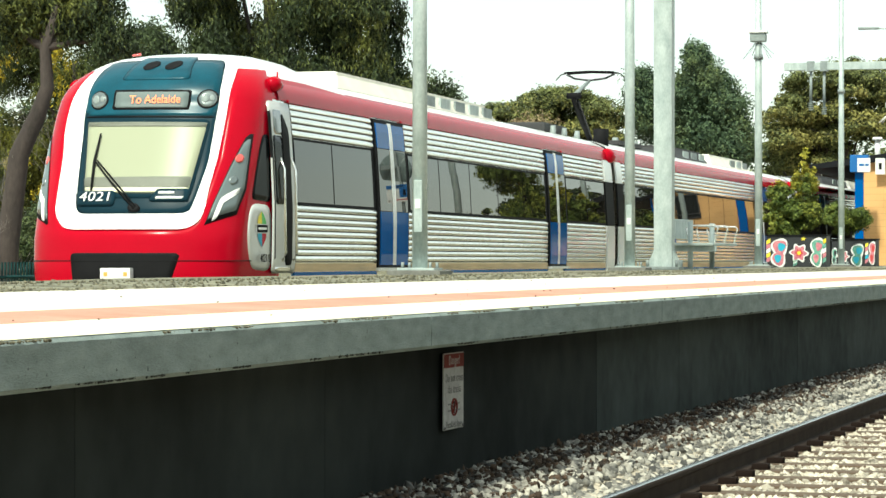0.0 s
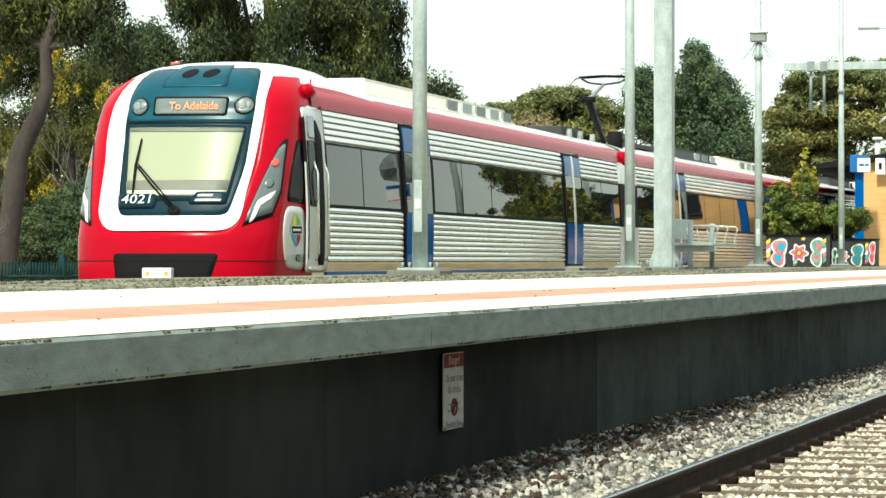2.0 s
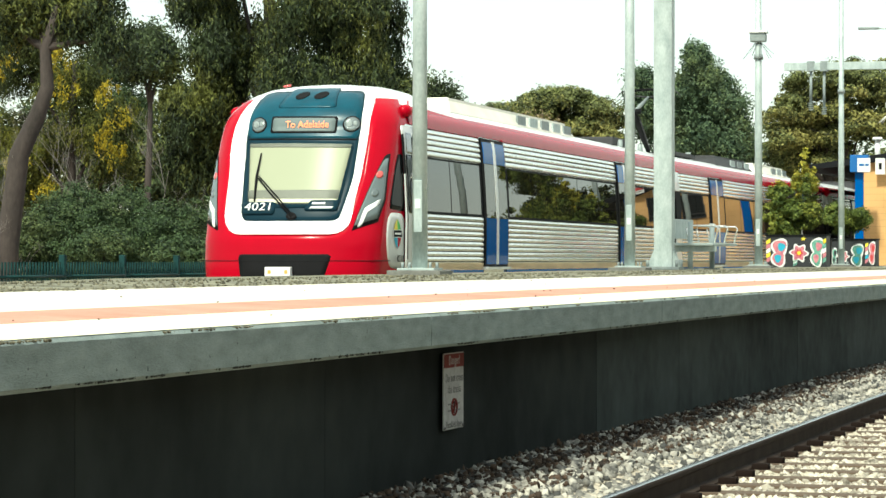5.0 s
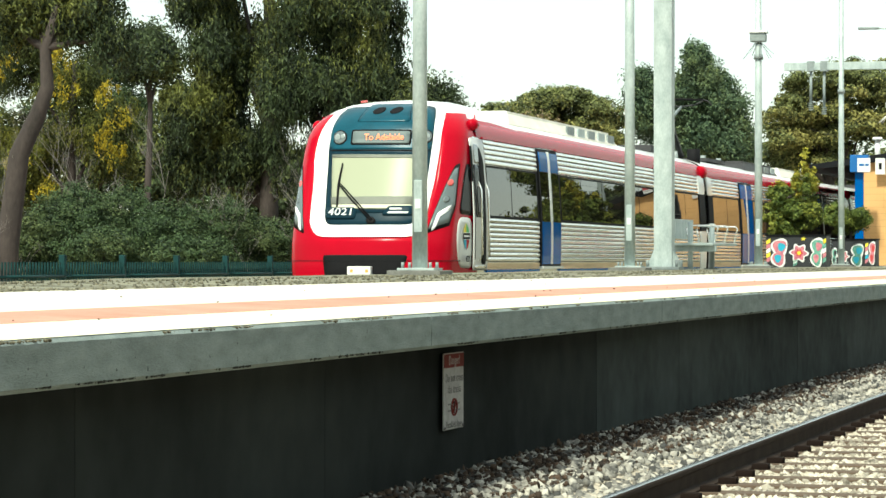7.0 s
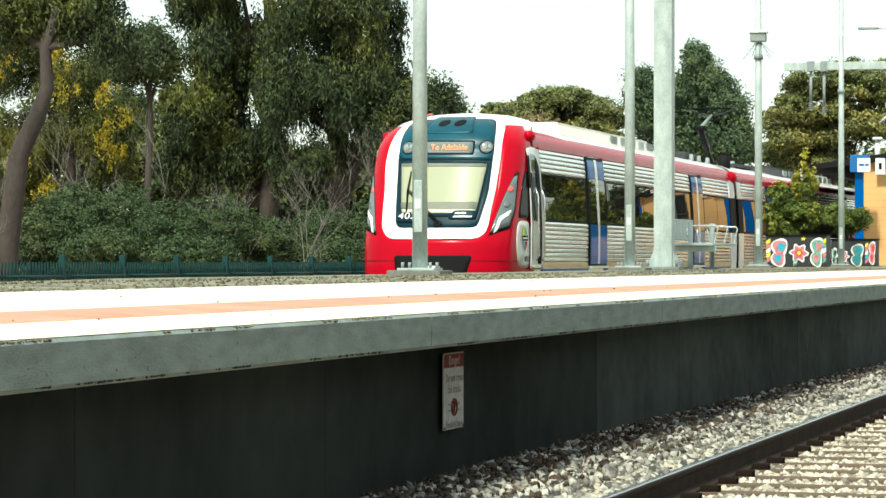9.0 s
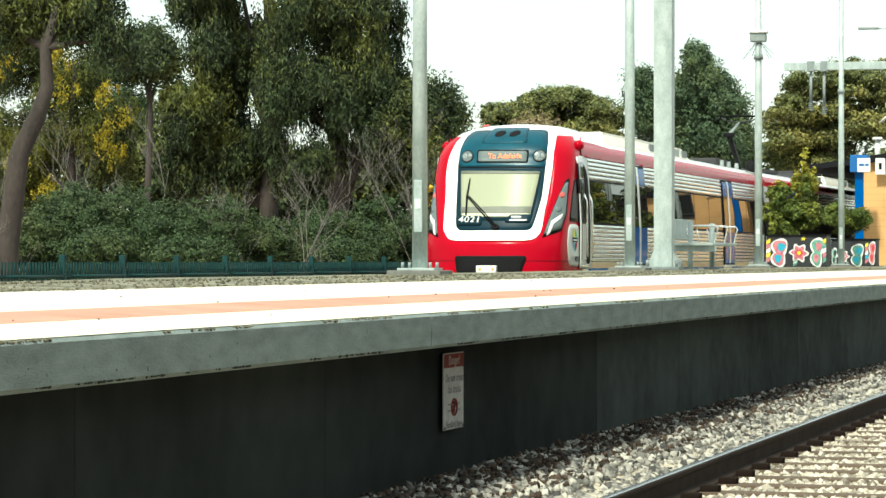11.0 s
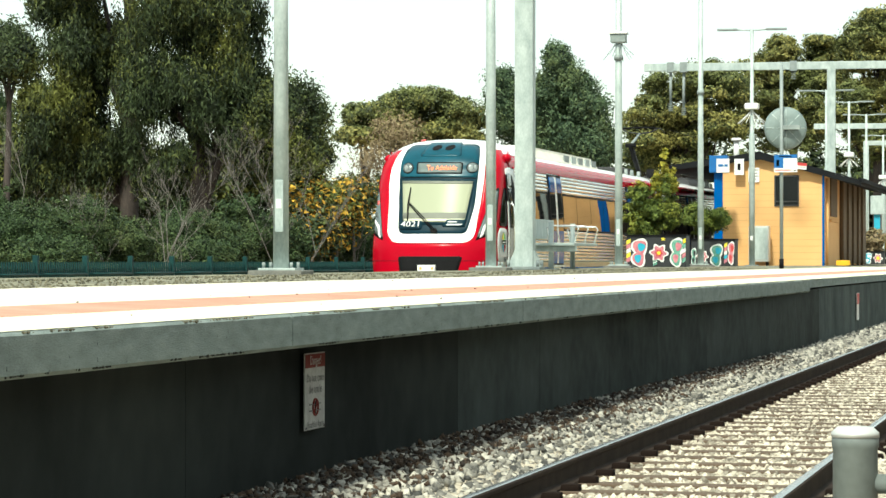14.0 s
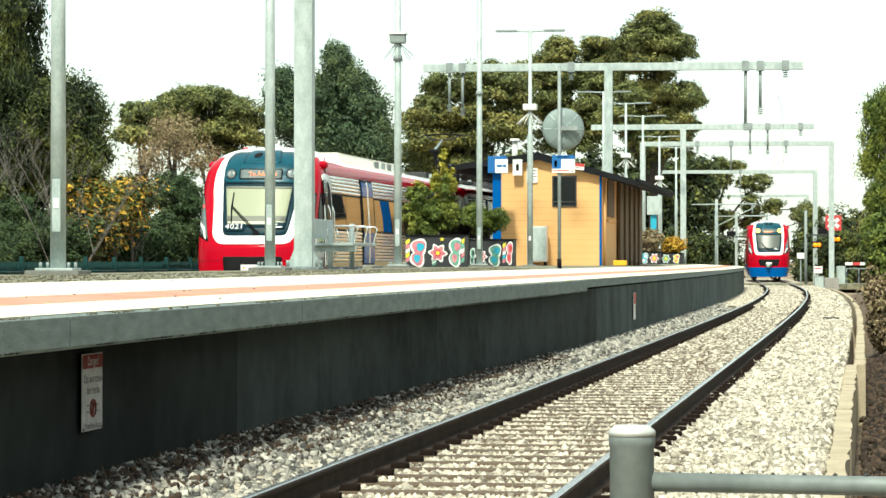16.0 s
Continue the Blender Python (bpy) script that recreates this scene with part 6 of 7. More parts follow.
tree("eucalypt", "tall dark eucalypt with gaps and bare limbs", (-21.4, 75.0, -0.38), 10.0, 0.3,
    [(-21.96, 75.0, 8.03, 1.44, 2.5, 1.27), (-20.64, 75.0, 8.31, 1.04, 2.5, 1.11), (-21.3, 75.0, 6.26, 1.27, 2.5, 0.96), (-22.62, 75.0, 5.96, 1.12, 2.5,
    1.27), (-20.47, 75.0, 4.98, 0.95, 2.5, 1.27), (-21.96, 75.0, 3.89, 1.44, 2.5, 0.96), (-21.3, 75.0, 9.76, 2.07, 2.5, 1.27), (-19.81, 75.0, 6.24, 0.31,
    2.5, 0.64), (-20.18, 75.0, 6.96, 0.7, 2.0, 0.9), (-19.81, 75.0, 6.08, 0.55, 2.0, 0.7)],
    92000, 0.075, LEAF_DK, 26, clump=0.42, droop=0.94, tight=0.9, fork=0.4, fill=0.6, split=13, per=70)
tree("dark_tree", "brownish dark tree beside the eucalypts", (-18.8, 75.5, -0.38), 5.6, 0.16,
    [(-19.08, 75.0, 5.55, 0.87, 1.8, 0.79), (-18.36, 75.0, 5.39, 0.6, 1.8, 0.95), (-18.68, 75.0, 4.3, 0.95, 1.8, 0.95), (-19.64, 75.0, 4.78, 0.95, 1.8,
    1.43), (-18.2, 75.0, 4.14, 0.63, 1.8, 0.79)],
    45000, 0.06, LEAF_DK, 27, clump=0.45, droop=0.5, split=22, tight=0.95)
tree("gum_tree", "rounded far gum tree", (-27.5, 125, -0.38), 7.2, 0.2,
    [(-27.55, 125.0, 7.98, 0.86, 2.5, 0.63), (-27.81, 125.0, 7.07, 0.68, 2.5, 0.58), (-27.02, 125.0, 7.19, 0.57, 2.5, 0.52)],
    14000, 0.1, LEAF_OLIVE, 28, clump=0.5, dome=True)
tree("gum_tree", "rounded olive-green gum tree behind the train", (-25.2, 130, -0.38), 8.5, 0.3,
    [(-26.59, 130.0, 8.69, 1.3, 2.5, 1.18), (-25.5, 130.0, 8.83, 1.03, 2.5, 1.06), (-24.13, 130.0, 8.28, 1.03, 2.5, 1.12), (-23.45, 130.0, 7.33, 0.81, 2.5, 1.24), (-24.95, 130.0, 7.2, 1.35, 2.5, 1.24), (-26.87, 130.0, 7.49, 1.08, 2.5, 1.13)],
    65000, 0.08, LEAF_OLIVE, 29, clump=0.42, fill=0.2, dome=True, tight=0.92, split=16)
tree("poplar", "thinly leaved brownish autumn tree", (-21, 100, -0.38), 6.2, 0.16,
    [(-21.09, 100.0, 5.91, 0.84, 2.0, 0.94), (-21.72, 100.0, 5.08, 0.84, 2.0, 0.84), (-20.03, 100.0, 5.07, 0.94, 2.0, 0.73), (-20.46, 100.0, 5.91, 0.52,
    2.0, 0.83), (-21.93, 100.0, 4.04, 1.25, 2.0, 0.63)],
    5200, 0.06, LEAF_DRY, 30, clump=0.45, fill=0.6, per=14)
tree("conifer", "dark broad conifer with ragged outline", (-16.8, 112, -0.38), 9.6, 0.28,
    [(-16.62, 112.0, 9.55, 0.37, 2.2, 0.51), (-16.29, 112.0, 8.5, 1.04, 2.2, 0.69), (-17.27, 112.0, 8.05, 1.04, 2.2, 0.7), (-15.64, 112.0, 7.58, 0.97,
    2.2, 0.65), (-17.51, 112.0, 7.01, 1.39, 2.2, 0.81), (-15.64, 112.0, 6.42, 1.2, 2.2, 0.83), (-16.57, 112.0, 6.2, 1.62, 2.2, 0.93), (-18.68, 112.0,
    7.59, 0.65, 2.2, 1.16), (-18.91, 112.0, 8.52, 0.33, 2.2, 0.6), (-15.17, 112.0, 5.73, 0.92, 2.2, 0.69)],
    90000, 0.075, LEAF_CON, 31, clump=0.42, tight=1.0, droop=0.3, fill=0.55, per=34)
tree("eucalypt", "large rounded eucalypt with olive crowns behind the hut", (-17.2, 170, -0.38), 12.5, 0.4,
    [(-18.46, 170.0, 11.81, 1.57, 3.5, 1.19), (-16.35, 170.0, 12.28, 1.75, 3.5, 1.35), (-19.51, 170.0, 10.18, 1.57, 3.5, 1.52), (-17.05, 170.0, 9.99, 2.09, 3.5, 1.52), (-15.3, 170.0, 9.27, 2.09, 3.5, 1.63), (-19.51, 170.0, 8.46, 1.57, 3.5, 1.35), (-17.4, 170.0, 8.25, 2.09, 3.5, 1.52), (-20.21, 170.0, 7.19, 1.4, 3.5, 1.63), (-14.6, 170.0, 11.57, 1.4, 3.5, 1.41)],
    91666, 0.105, LEAF_OLIVE, 32, clump=0.5, fill=0.3, dome=True, tight=0.92, split=16)
tree("eucalypt", "large rounded eucalypt with olive crowns behind the hut", (-11.6, 185, -0.38), 12.5, 0.4,
    [(-12.66, 185.0, 15.06, 1.59, 3.5, 1.29), (-9.75, 185.0, 15.32, 1.21, 3.5, 1.18), (-13.61, 185.0, 13.8, 1.9, 3.5, 1.41), (-11.72, 185.0, 13.2, 1.9, 3.5, 1.53), (-9.83, 185.0, 13.55, 1.71, 3.5, 1.64), (-13.61, 185.0, 11.68, 2.09, 3.5, 1.64), (-10.96, 185.0, 11.27, 2.27, 3.5, 1.77), (-12.1, 185.0, 9.57, 2.65, 3.5, 1.77)],
    91666, 0.105, LEAF_OLIVE, 33, clump=0.5, fill=0.3, dome=True, tight=0.92, split=16)
tree("eucalypt", "large rounded eucalypt with olive crowns behind the hut", (-5.9, 180, -0.38), 12.5, 0.4,
    [(-6.08, 180.0, 15.96, 2.14, 3.5, 1.49), (-7.36, 180.0, 15.1, 1.29, 3.5, 1.26), (-4.8, 180.0, 14.85, 1.29, 3.5, 1.49), (-6.26, 180.0, 13.97, 2.03, 3.5, 1.36), (-4.8, 180.0, 12.16, 1.47, 3.5, 1.15), (-3.71, 180.0, 11.4, 1.18, 3.5, 1.26), (-7.0, 180.0, 11.95, 1.66, 3.5, 1.36), (-4.62, 180.0, 10.15, 1.66, 3.5, 1.15), (-8.1, 180.0, 10.25, 1.84, 3.5, 1.71), (-5.9, 180.0, 8.77, 2.58, 3.5, 1.71)],
    100000, 0.105, LEAF_OLIVE, 34, clump=0.5, fill=0.3, dome=True, tight=0.92, split=16)
tree("eucalypt", "far eucalypts past the crossing", (-2.5, 235, -0.38), 8, 0.3,
    [(-1.52, 235.0, 9.27, 1.44, 4.0, 0.77), (0.62, 235.0, 7.59, 1.92, 4.0, 0.96), (-2.94, 235.0, 8.08, 1.92, 4.0, 1.44), (1.33, 235.0, 6.16, 1.92, 4.0,
    0.96), (-3.89, 235.0, 5.22, 2.88, 4.0, 1.92), (-0.57, 235.0, 4.73, 2.4, 4.0, 1.44), (-6.75, 235.0, 7.61, 2.4, 4.0, 1.92), (5.11, 235.0, 4.72, 1.44,
    4.0, 1.06), (4.64, 235.0, 5.68, 0.96, 4.0, 0.58)],
    32000, 0.13, LEAF_OLIVE, 35, clump=0.55, split=9, tight=0.95)
tree("garden_tree", "sunlit green tree beside the ditch", (5.7, 118, -0.38), 7.5, 0.2,
    [(5.6, 118.0, 7.54, 0.97, 1.8, 0.63), (5.77, 118.0, 6.35, 1.33, 1.8, 0.77), (5.41, 118.0, 5.16, 1.01, 1.8, 0.72), (6.33, 118.0, 4.44, 1.45, 1.8, 0.84), (5.63, 118.0, 3.85, 0.77, 1.8, 0.68), (6.1, 118.0, 2.54, 1.21, 1.8, 1.08), (5.51, 118.0, 2.3, 0.72, 1.8, 0.96), (6.36, 118.0, 7.54, 1.21, 1.8, 1.45)],
    45000, 0.085, LEAF_GRN, 36, clump=0.45, droop=0.7, tight=0.75, split=10)
tree("dark_tree", "dark tree by the level crossing", (7.0, 176, -0.38), 2.6, 0.15,
    [(6.29, 176.0, 2.44, 0.65, 2.5, 1.26), (6.99, 176.0, 1.72, 1.08, 2.5, 0.90), (7.87, 176.0, 1.55, 1.44, 2.5, 1.08)],
    15000, 0.11, LEAF_DK, 37, clump=0.5, split=10)
for k, b in enumerate([(-22.95, 56.5, 1.82, 0.75, 1.13, 0.62), (-22.92, 58.76, 2.35, 0.9, 1.13, 0.71), (-21.28, 57.63, 2.26, 1.01, 1.13, 0.76), (-19.83, 56.5, 1.93, 0.86,
    1.13, 0.67), (-19.05, 57.63, 2.07, 0.93, 1.13, 0.68), (-18.37, 58.76, 1.71, 0.76, 1.13, 0.56), (-20.95, 55.37, 1.56, 1.08, 1.13, 0.49), (-18.94,
    55.37, 1.45, 1.07, 1.13, 0.42)]):
    th = thing("bush", "dense grey-green bush behind the palisade fence", "shrub", "bushes behind the fence")
    limbs((b[0], b[1], -0.38), b[2] + 0.6, 0.05, [b[:3]], BARK, th, 50 + k, name="stem")
    leaves("foliage", [b, (b[0], b[1], b[2] * 0.35, b[3] * 1.1, b[4], b[5] * 1.1)], 22000, 0.031, LEAF_BUSH, th, 50 + k, clump=0.2)
for k, b in enumerate([(-17.99, 62.15, 1.99, 0.79, 1.13, 0.72), (-17.41, 63.28, 1.73, 0.73, 1.13, 0.6), (-17.32, 61.02, 1.46, 0.9, 1.13, 0.38)]):
    th = thing("bush", "dense dark green bush behind the fence", "shrub", "bushes behind the fence")
    limbs((b[0], b[1], -0.38), b[2] + 0.6, 0.05, [b[:3]], BARK, th, 60 + k, name="stem")
    leaves("foliage", [b, (b[0], b[1], b[2] * 0.35, b[3] * 1.1, b[4], b[5] * 1.1)], 22000, 0.031, LEAF_BUSH, th, 60 + k, clump=0.2)
for k, b in enumerate([(-16.98, 81.36, 3.19, 0.94, 1.36, 0.94), (-16.48, 81.36, 2.35, 0.76, 1.36, 1.02), (-17.18, 79.1, 1.99, 0.99, 1.36, 0.82), (-17.83, 76.84, 1.65, 1.13,
    1.36, 0.64), (-18.64, 70.06, 2.2, 1.04, 1.36, 0.89), (-18.03, 71.19, 1.77, 0.9, 1.36, 0.75)]):
    th = thing("bush", "rounded dark green bush by the far track", "shrub", "bushes behind the fence")
    limbs((b[0], b[1], -0.38), b[2] + 0.6, 0.05, [b[:3]], BARK, th, 70 + k, name="stem")
    leaves("foliage", [b, (b[0], b[1], b[2] * 0.35, b[3] * 1.1, b[4], b[5] * 1.1)], 14000, 0.045, LEAF_BUSH, th, 70 + k, clump=0.24)
for k, b in enumerate([(-18.09, 74.58, 2.88, 0.7, 1.02, 0.94), (-17.3, 74.58, 2.58, 0.78, 1.02, 0.94), (-17.09, 75.71, 3.06, 0.63, 1.02, 0.63), (-17.66, 73.45, 1.94, 0.69,
    1.02, 0.62)]):
    th = thing("autumn_shrub", "thin shrub with orange autumn leaves", "shrub", "autumn shrubs")
    limbs((b[0], b[1], -0.38), b[2] + 0.8, 0.05, [b[:3]], TWIG, th, 80 + k, name="stem", twigs=22)
    leaves("foliage", [b], 900, 0.075, LEAF_ORA, th, 80 + k, clump=0.5, fill=0.7, per=6)
    leaves("dark_foliage", [b], 2600, 0.07, LEAF_DK, th, 90 + k, clump=0.5, fill=0.7)
gt = tree("garden_shrub", "bushy green shrub with yellow-green tips in a planter", (-7.45, 66.4, 1.7), 1.6, 0.035,
    [(-7.28, 66.4, 2.86, 0.3, 0.5, 0.74), (-7.89, 66.4, 2.78, 0.3, 0.5, 0.36), (-7.62, 66.4, 2.28, 0.55, 0.5, 0.51), (-8.03, 66.4, 2.16, 0.27, 0.5, 0.41), (-7.07, 66.4, 2.35, 0.34, 0.5, 0.55)],
    15000, 0.035, LEAF_GRN, 100, clump=0.12, category="shrub", fill=0.7, tight=1.0, split=16, per=30)
leaves("young_growth", [(-7.28, 66.4, 3.62, 0.07, 0.2, 0.42), (-7.08, 66.4, 3.22, 0.10, 0.2, 0.36), (-7.47, 66.4, 3.15, 0.10, 0.2, 0.36), (-7.86, 66.4, 3.02, 0.12, 0.2, 0.28)],
    3800, 0.035, LEAF_YG, gt, 101, clump=0.10, label="yellow-green young growth")
tree("garden_shrub", "dense green shrub in a planter", (-6.9, 74.0, 1.7), 0.9, 0.035,
    [(-6.89, 74.0, 2.32, 0.42, 0.45, 0.46), (-7.27, 74.0, 2.47, 0.3, 0.45, 0.38), (-6.66, 74.0, 2.47, 0.27, 0.45, 0.3)],
    13000, 0.035, LEAF_GRN, 102, clump=0.12, category="shrub", fill=0.7, tight=1.0, split=16, per=30)
for k, b in enumerate([(3.06, 62.0, 1.58, 0.28, 0.7, 0.89), (2.96, 62.0, 0.57, 0.3, 0.7, 0.63), (3.14, 62.0, -0.18, 0.38, 0.7, 0.51)]):
    th = thing("dry_shrub", "dry tangled shrub on the ditch bank", "shrub", "shrubs on the bank")
    limbs((b[0], b[1], -0.38), max(0.6, b[2] + 0.4), 0.03, [b[:3]], TWIG, th, 110 + k, name="stem", twigs=14)
    leaves("foliage", [b], 3500, 0.06, LEAF_GRN if k == 0 else LEAF_DRY, th, 110 + k, clump=0.3)
for k, b in enumerate([(-3.9, 112.0, 2.14, 0.37, 0.5, 0.46), (-3.6, 135.0, 2.04, 0.55, 0.5, 0.39)]):
    th = thing("planter_shrub", "reddish flowering shrub in a far planter", "shrub", "far planters")
    limbs((b[0], b[1], 1.1), 0.9, 0.03, [b[:3]], TWIG, th, 120 + k, name="stem")
    leaves("foliage", [b], 2500, 0.08, LEAF_DRY if k == 0 else LEAF_ORA, th, 120 + k, clump=0.25)
for k, b in enumerate([(-36.11, 91.0, 4.9, 3.2, 2.6, 2.6), (-39.3, 90.0, 4.6, 2.6, 2.6, 2.8), (-31.94, 91.0, 4.5, 2.37, 2.6, 1.6), (-28.26, 91.0, 3.47, 2.54, 2.6, 1.17), (-25.04, 91.0, 3.85, 1.55, 2.6,
    1.16), (-23.45, 91.0, 4.41, 1.16, 2.6, 1.16)]):
    th = thing("thicket", "dark thicket under the eucalypts", "shrub", "thickets")
    limbs((b[0], b[1], -0.38), b[2], 0.08, [b[:3]], BARK, th, 130 + k, name="stem")
    leaves("foliage", [b, (b[0], b[1], b[2] * 0.3, b[3] * 1.1, b[4], b[5] * 1.3)], 30000, 0.09, LEAF_DK, th, 130 + k, clump=0.7, fill=0.6)

for k, (x, y, h) in enumerate(((-19.8, 46.0, 5.2), (-17.75, 57.6, 5.4), (-23.0, 63.5, 5.6), (-16.8, 68.0, 5.0), (-19.3, 70.0, 5.0), (-20.2, 47.4, 4.0))):
    bare_shrub((x, y, -0.38), h, 140 + k, 0.8)

# unseen tree belt added towards and past the camera to shade the platform wall
for k in range(9):
    y = -34 + 15.5 * k
    if y < 62:
        b = [(11.5 + 0.8 * math.sin(2.1 * k), y, 3.6, 2.8, 6.5, 2.6), (12.5, y + 5, 5.4, 2.4, 5.0, 2.2)]
        tree("bank_tree", "leafy green tree on the bank, added out of view", (12.2, y, 0.0), 5.5, 0.2, b, 5000, 0.42, LEAF_GRN, 160 + k, clump=1.1, fill=0.6, group="trees on the bank")

# unseen trees placed for the treeline mirrored in the train's windows
for k, (y, h) in enumerate(((117, 2.4), (127, 3.0), (138, 5.6), (150, 8.0), (163, 9.0))):
    b = [(13.2, y, h * 0.5, 2.4, 5.0, h * 0.40), (13.6, y + 3, h * 0.8, 1.8, 4.0, h * 0.3)]
    tree("bank_tree", "leafy green tree on the bank, added out of view", (13.4, y, -0.36), h * 0.8, 0.15, b, 9000, 0.16, LEAF_DK, 190 + k, clump=0.5, fill=0.6, group="trees on the bank")

back = [(-24, 215, 5.0, 5.0, 3, 5.0), (-17, 215, 5.5, 5.0, 3, 4.5), (-10.5, 220, 6.0, 4.5, 3, 4.5), (-6.0, 222, 6.0, 3.5, 3, 4.5), (-31, 205, 5.0, 5.0, 3, 4.0)]
for k, b in enumerate(back):
    th = thing("dark_tree", "dense dark tree filling the view behind the hut", "tree", "trees behind the hut")
    limbs((b[0], b[1], -0.38), b[2] + 1, 0.25, [b[:3]], BARK, th, 200 + k)
    leaves("crown", [b, (b[0], b[1], 2.0, b[3], b[4], 2.4)], 16000, 0.22, LEAF_DK, th, 200 + k, clump=1.0, fill=0.5, tight=1.0)
low = [(-8.5, 190, 1.6, 2.2, 3, 2.2), (-5.5, 205, 1.8, 2.4, 3, 2.4), (-2.4, 215, 1.6, 2.0, 3, 2.0), (-11.5, 200, 2.0, 2.5, 3, 2.6), (5.2, 225, 2.0, 1.6, 3, 2.6),
       (7.0, 205, 2.2, 1.8, 3, 3.0), (9.5, 190, 2.6, 2.4, 3, 3.4), (-14.5, 185, 2.2, 2.6, 3, 2.8)]
for k, b in enumerate(low):
    th = thing("thicket", "dark green thicket past the level crossing", "shrub", "thickets")
    limbs((b[0], b[1], -0.38), b[2], 0.08, [b[:3]], BARK, th, 180 + k, name="stem")
    leaves("foliage", [b, (b[0], b[1], 0.4, b[3], b[4], 1.2)], 8000, 0.16, LEAF_DK if k % 3 else LEAF_OLIVE, th, 180 + k, clump=0.7)

# far woods along the horizon
rng = np.random.default_rng(3)
wood = [(x, y, 2.5, 7, 6, 4.5) for x, y in [(-120 + 12 * k, 270 + 9 * (k % 3)) for k in range(10)] + [(14 + 10 * k, 240 + 12 * (k % 2)) for k in range(8)]]
woods = leaves("far_woods", wood, 26000, 0.75, LEAF_DK, None, 5, clump=2.2, fill=0.5)
tagged(woods, "distant dark green woods along the horizon", "trees", kind="stuff")

# ---- palisade fence ----
fence = thing("palisade_fence", "dark green steel palisade fence along the railway", "fence")
bm = bmesh.new()
box(bm, -0.03, 0.03, -0.012, 0.012, -0.3, 1.28)
for v in bm.verts:
    if v.co.z > 1.2:
        v.co.x *= 0.45
pal = bpy.data.meshes.new("pale")
bm.to_mesh(pal)
bm.free()
pal.materials.append(FENCE)
rest = bmesh.new()


def fx(y):
    return xt(y) - 4.45


y, k = 34.0, 0
while y < 96:
    m = pose(fx(y), y, 0, 0, 0, 90)
    if 38 < y < 74:
        put("pale", pal, fence, m=m)
    else:
        box(rest, -0.03, 0.03, -0.012, 0.012, -0.3, 1.28, m=m)
    if k % 22 == 0:
        block("post", fx(y) - 0.05, fx(y) + 0.05, y - 0.05, y + 0.05, -0.38, 1.40, FENCE, fence, 0.01)
        for z in (0.0, 1.05):
            rod("rail", [(fx(y) + 0.04, y, z), (fx(y + 2.7) + 0.04, y + 2.7, z)], 0.025, FENCE, fence, 4)
    y += 0.1227
    k += 1
tagged(part("pale_row", rest, FENCE, fence), kind="stuff")

# ---- warning sign on the platform wall ----
wy = 16.6
ws_ = thing("warning_sign", "small red and white do not cross sign on the wall", "sign",
            m=pose(edge(wy) - 0.272, wy, 0.50, 0, 0, 90 - math.degrees(math.atan(slope(xc, wy)))))
block("plate", -0.225, 0.225, -0.008, 0.0, -0.235, 0.235, SIGNFADE, ws_, 0.003, "white plate with rusty foot")
block("header", -0.215, 0.215, -0.012, -0.008, 0.145, 0.228, RUSTRED, ws_, 0.0, "faded red header")
FACE = pose(0, 0, 0, 90, 0, 0)
for txt, z, size, mm in (("Danger!", 0.187, 0.078, SIGNFADE), ("Do not cross", 0.080, 0.074, GREYLET), ("the tracks", 0.010, 0.074, GREYLET), ("Penalties Apply", -0.205, 0.060, GREYLET)):
    words("lettering", txt, size, mm, ws_, Matrix.Translation((0, -0.013, z)) @ FACE, sx=0.92, depth=0.0004, space=1.08)
bm = bmesh.new()
tube(bm, [(0.058 * math.cos(a), -0.012, -0.10 + 0.050 * math.sin(a)) for a in [2 * math.pi * q / 24 for q in range(25)]], 0.007, 5)
part("prohibition_ring", bm, RUSTRED, ws_)
rod("prohibition_bar", [(-0.03, -0.013, -0.135), (0.03, -0.013, -0.065)], 0.006, RUSTRED, ws_, 5)
block("walking_mark", -0.012, 0.012, -0.0115, -0.009, -0.14, -0.062, BLACK, ws_)
for dz in (-0.02, 0.02):
    block("track_bar", -0.13, 0.13, -0.011, -0.009, -0.10 + dz - 0.005, -0.10 + dz + 0.005, GREYLET, ws_)
for s in (-1, 1):
    rod("screw", [(s * 0.205, -0.008, -0.222), (s * 0.205, -0.014, -0.222)], 0.008, DARKM, ws_, 6)
far_plate = block("wall_plate", -0.24, 0.24, -0.012, 0.0, -0.26, 0.26, SIGNWHITE, None, 0.003)
far_plate.matrix_basis = pose(edge(54) - 0.028, 54, 0.42, 0, 0, 90 - math.degrees(math.atan(slope(xc, 54))))
tagged(far_plate, "red and white plate on the platform wall", "sign")
block("plate_header", -0.23, 0.23, -0.018, -0.012, 0.05, 0.25, SIGNRED, far_plate)

# ---- gate post and rail before the camera ----
gp = thing("handrail", "galvanised pipe handrail with a capped post", "railing", m=pose(-0.194, 4.7, 0))
bm = bmesh.new()
tube(bm, [(0, 0, -0.42), (0, 0, 0.985), (0, 0, 0.988), (0, 0, 1.008), (0, 0, 1.018)], [0.0375, 0.0375, 0.0395, 0.0395, 0.030], 24)
part("post", bm, PAINTG, gp, smooth=True)
# pale piece added to paint the sun on the post's top
rod("post_cap", [(0, 0, 1.004), (0, 0, 1.012), (0, 0, 1.021)], [0.0405, 0.0400, 0.030], SILVER, gp, 24, "post cap with the sunlit top painted pale")
bm = bmesh.new()
tube(bm, [(0.03, 0, 0.926), (0.5, 0.0, 0.921), (2.6, 0.02, 0.90)], 0.0165, 16)
part("top_rail", bm, PAINTG, gp, smooth=True)
bm = bmesh.new()
tube(bm, [(0.03, 0, 0.45), (2.6, 0.02, 0.43)], 0.0165, 16)
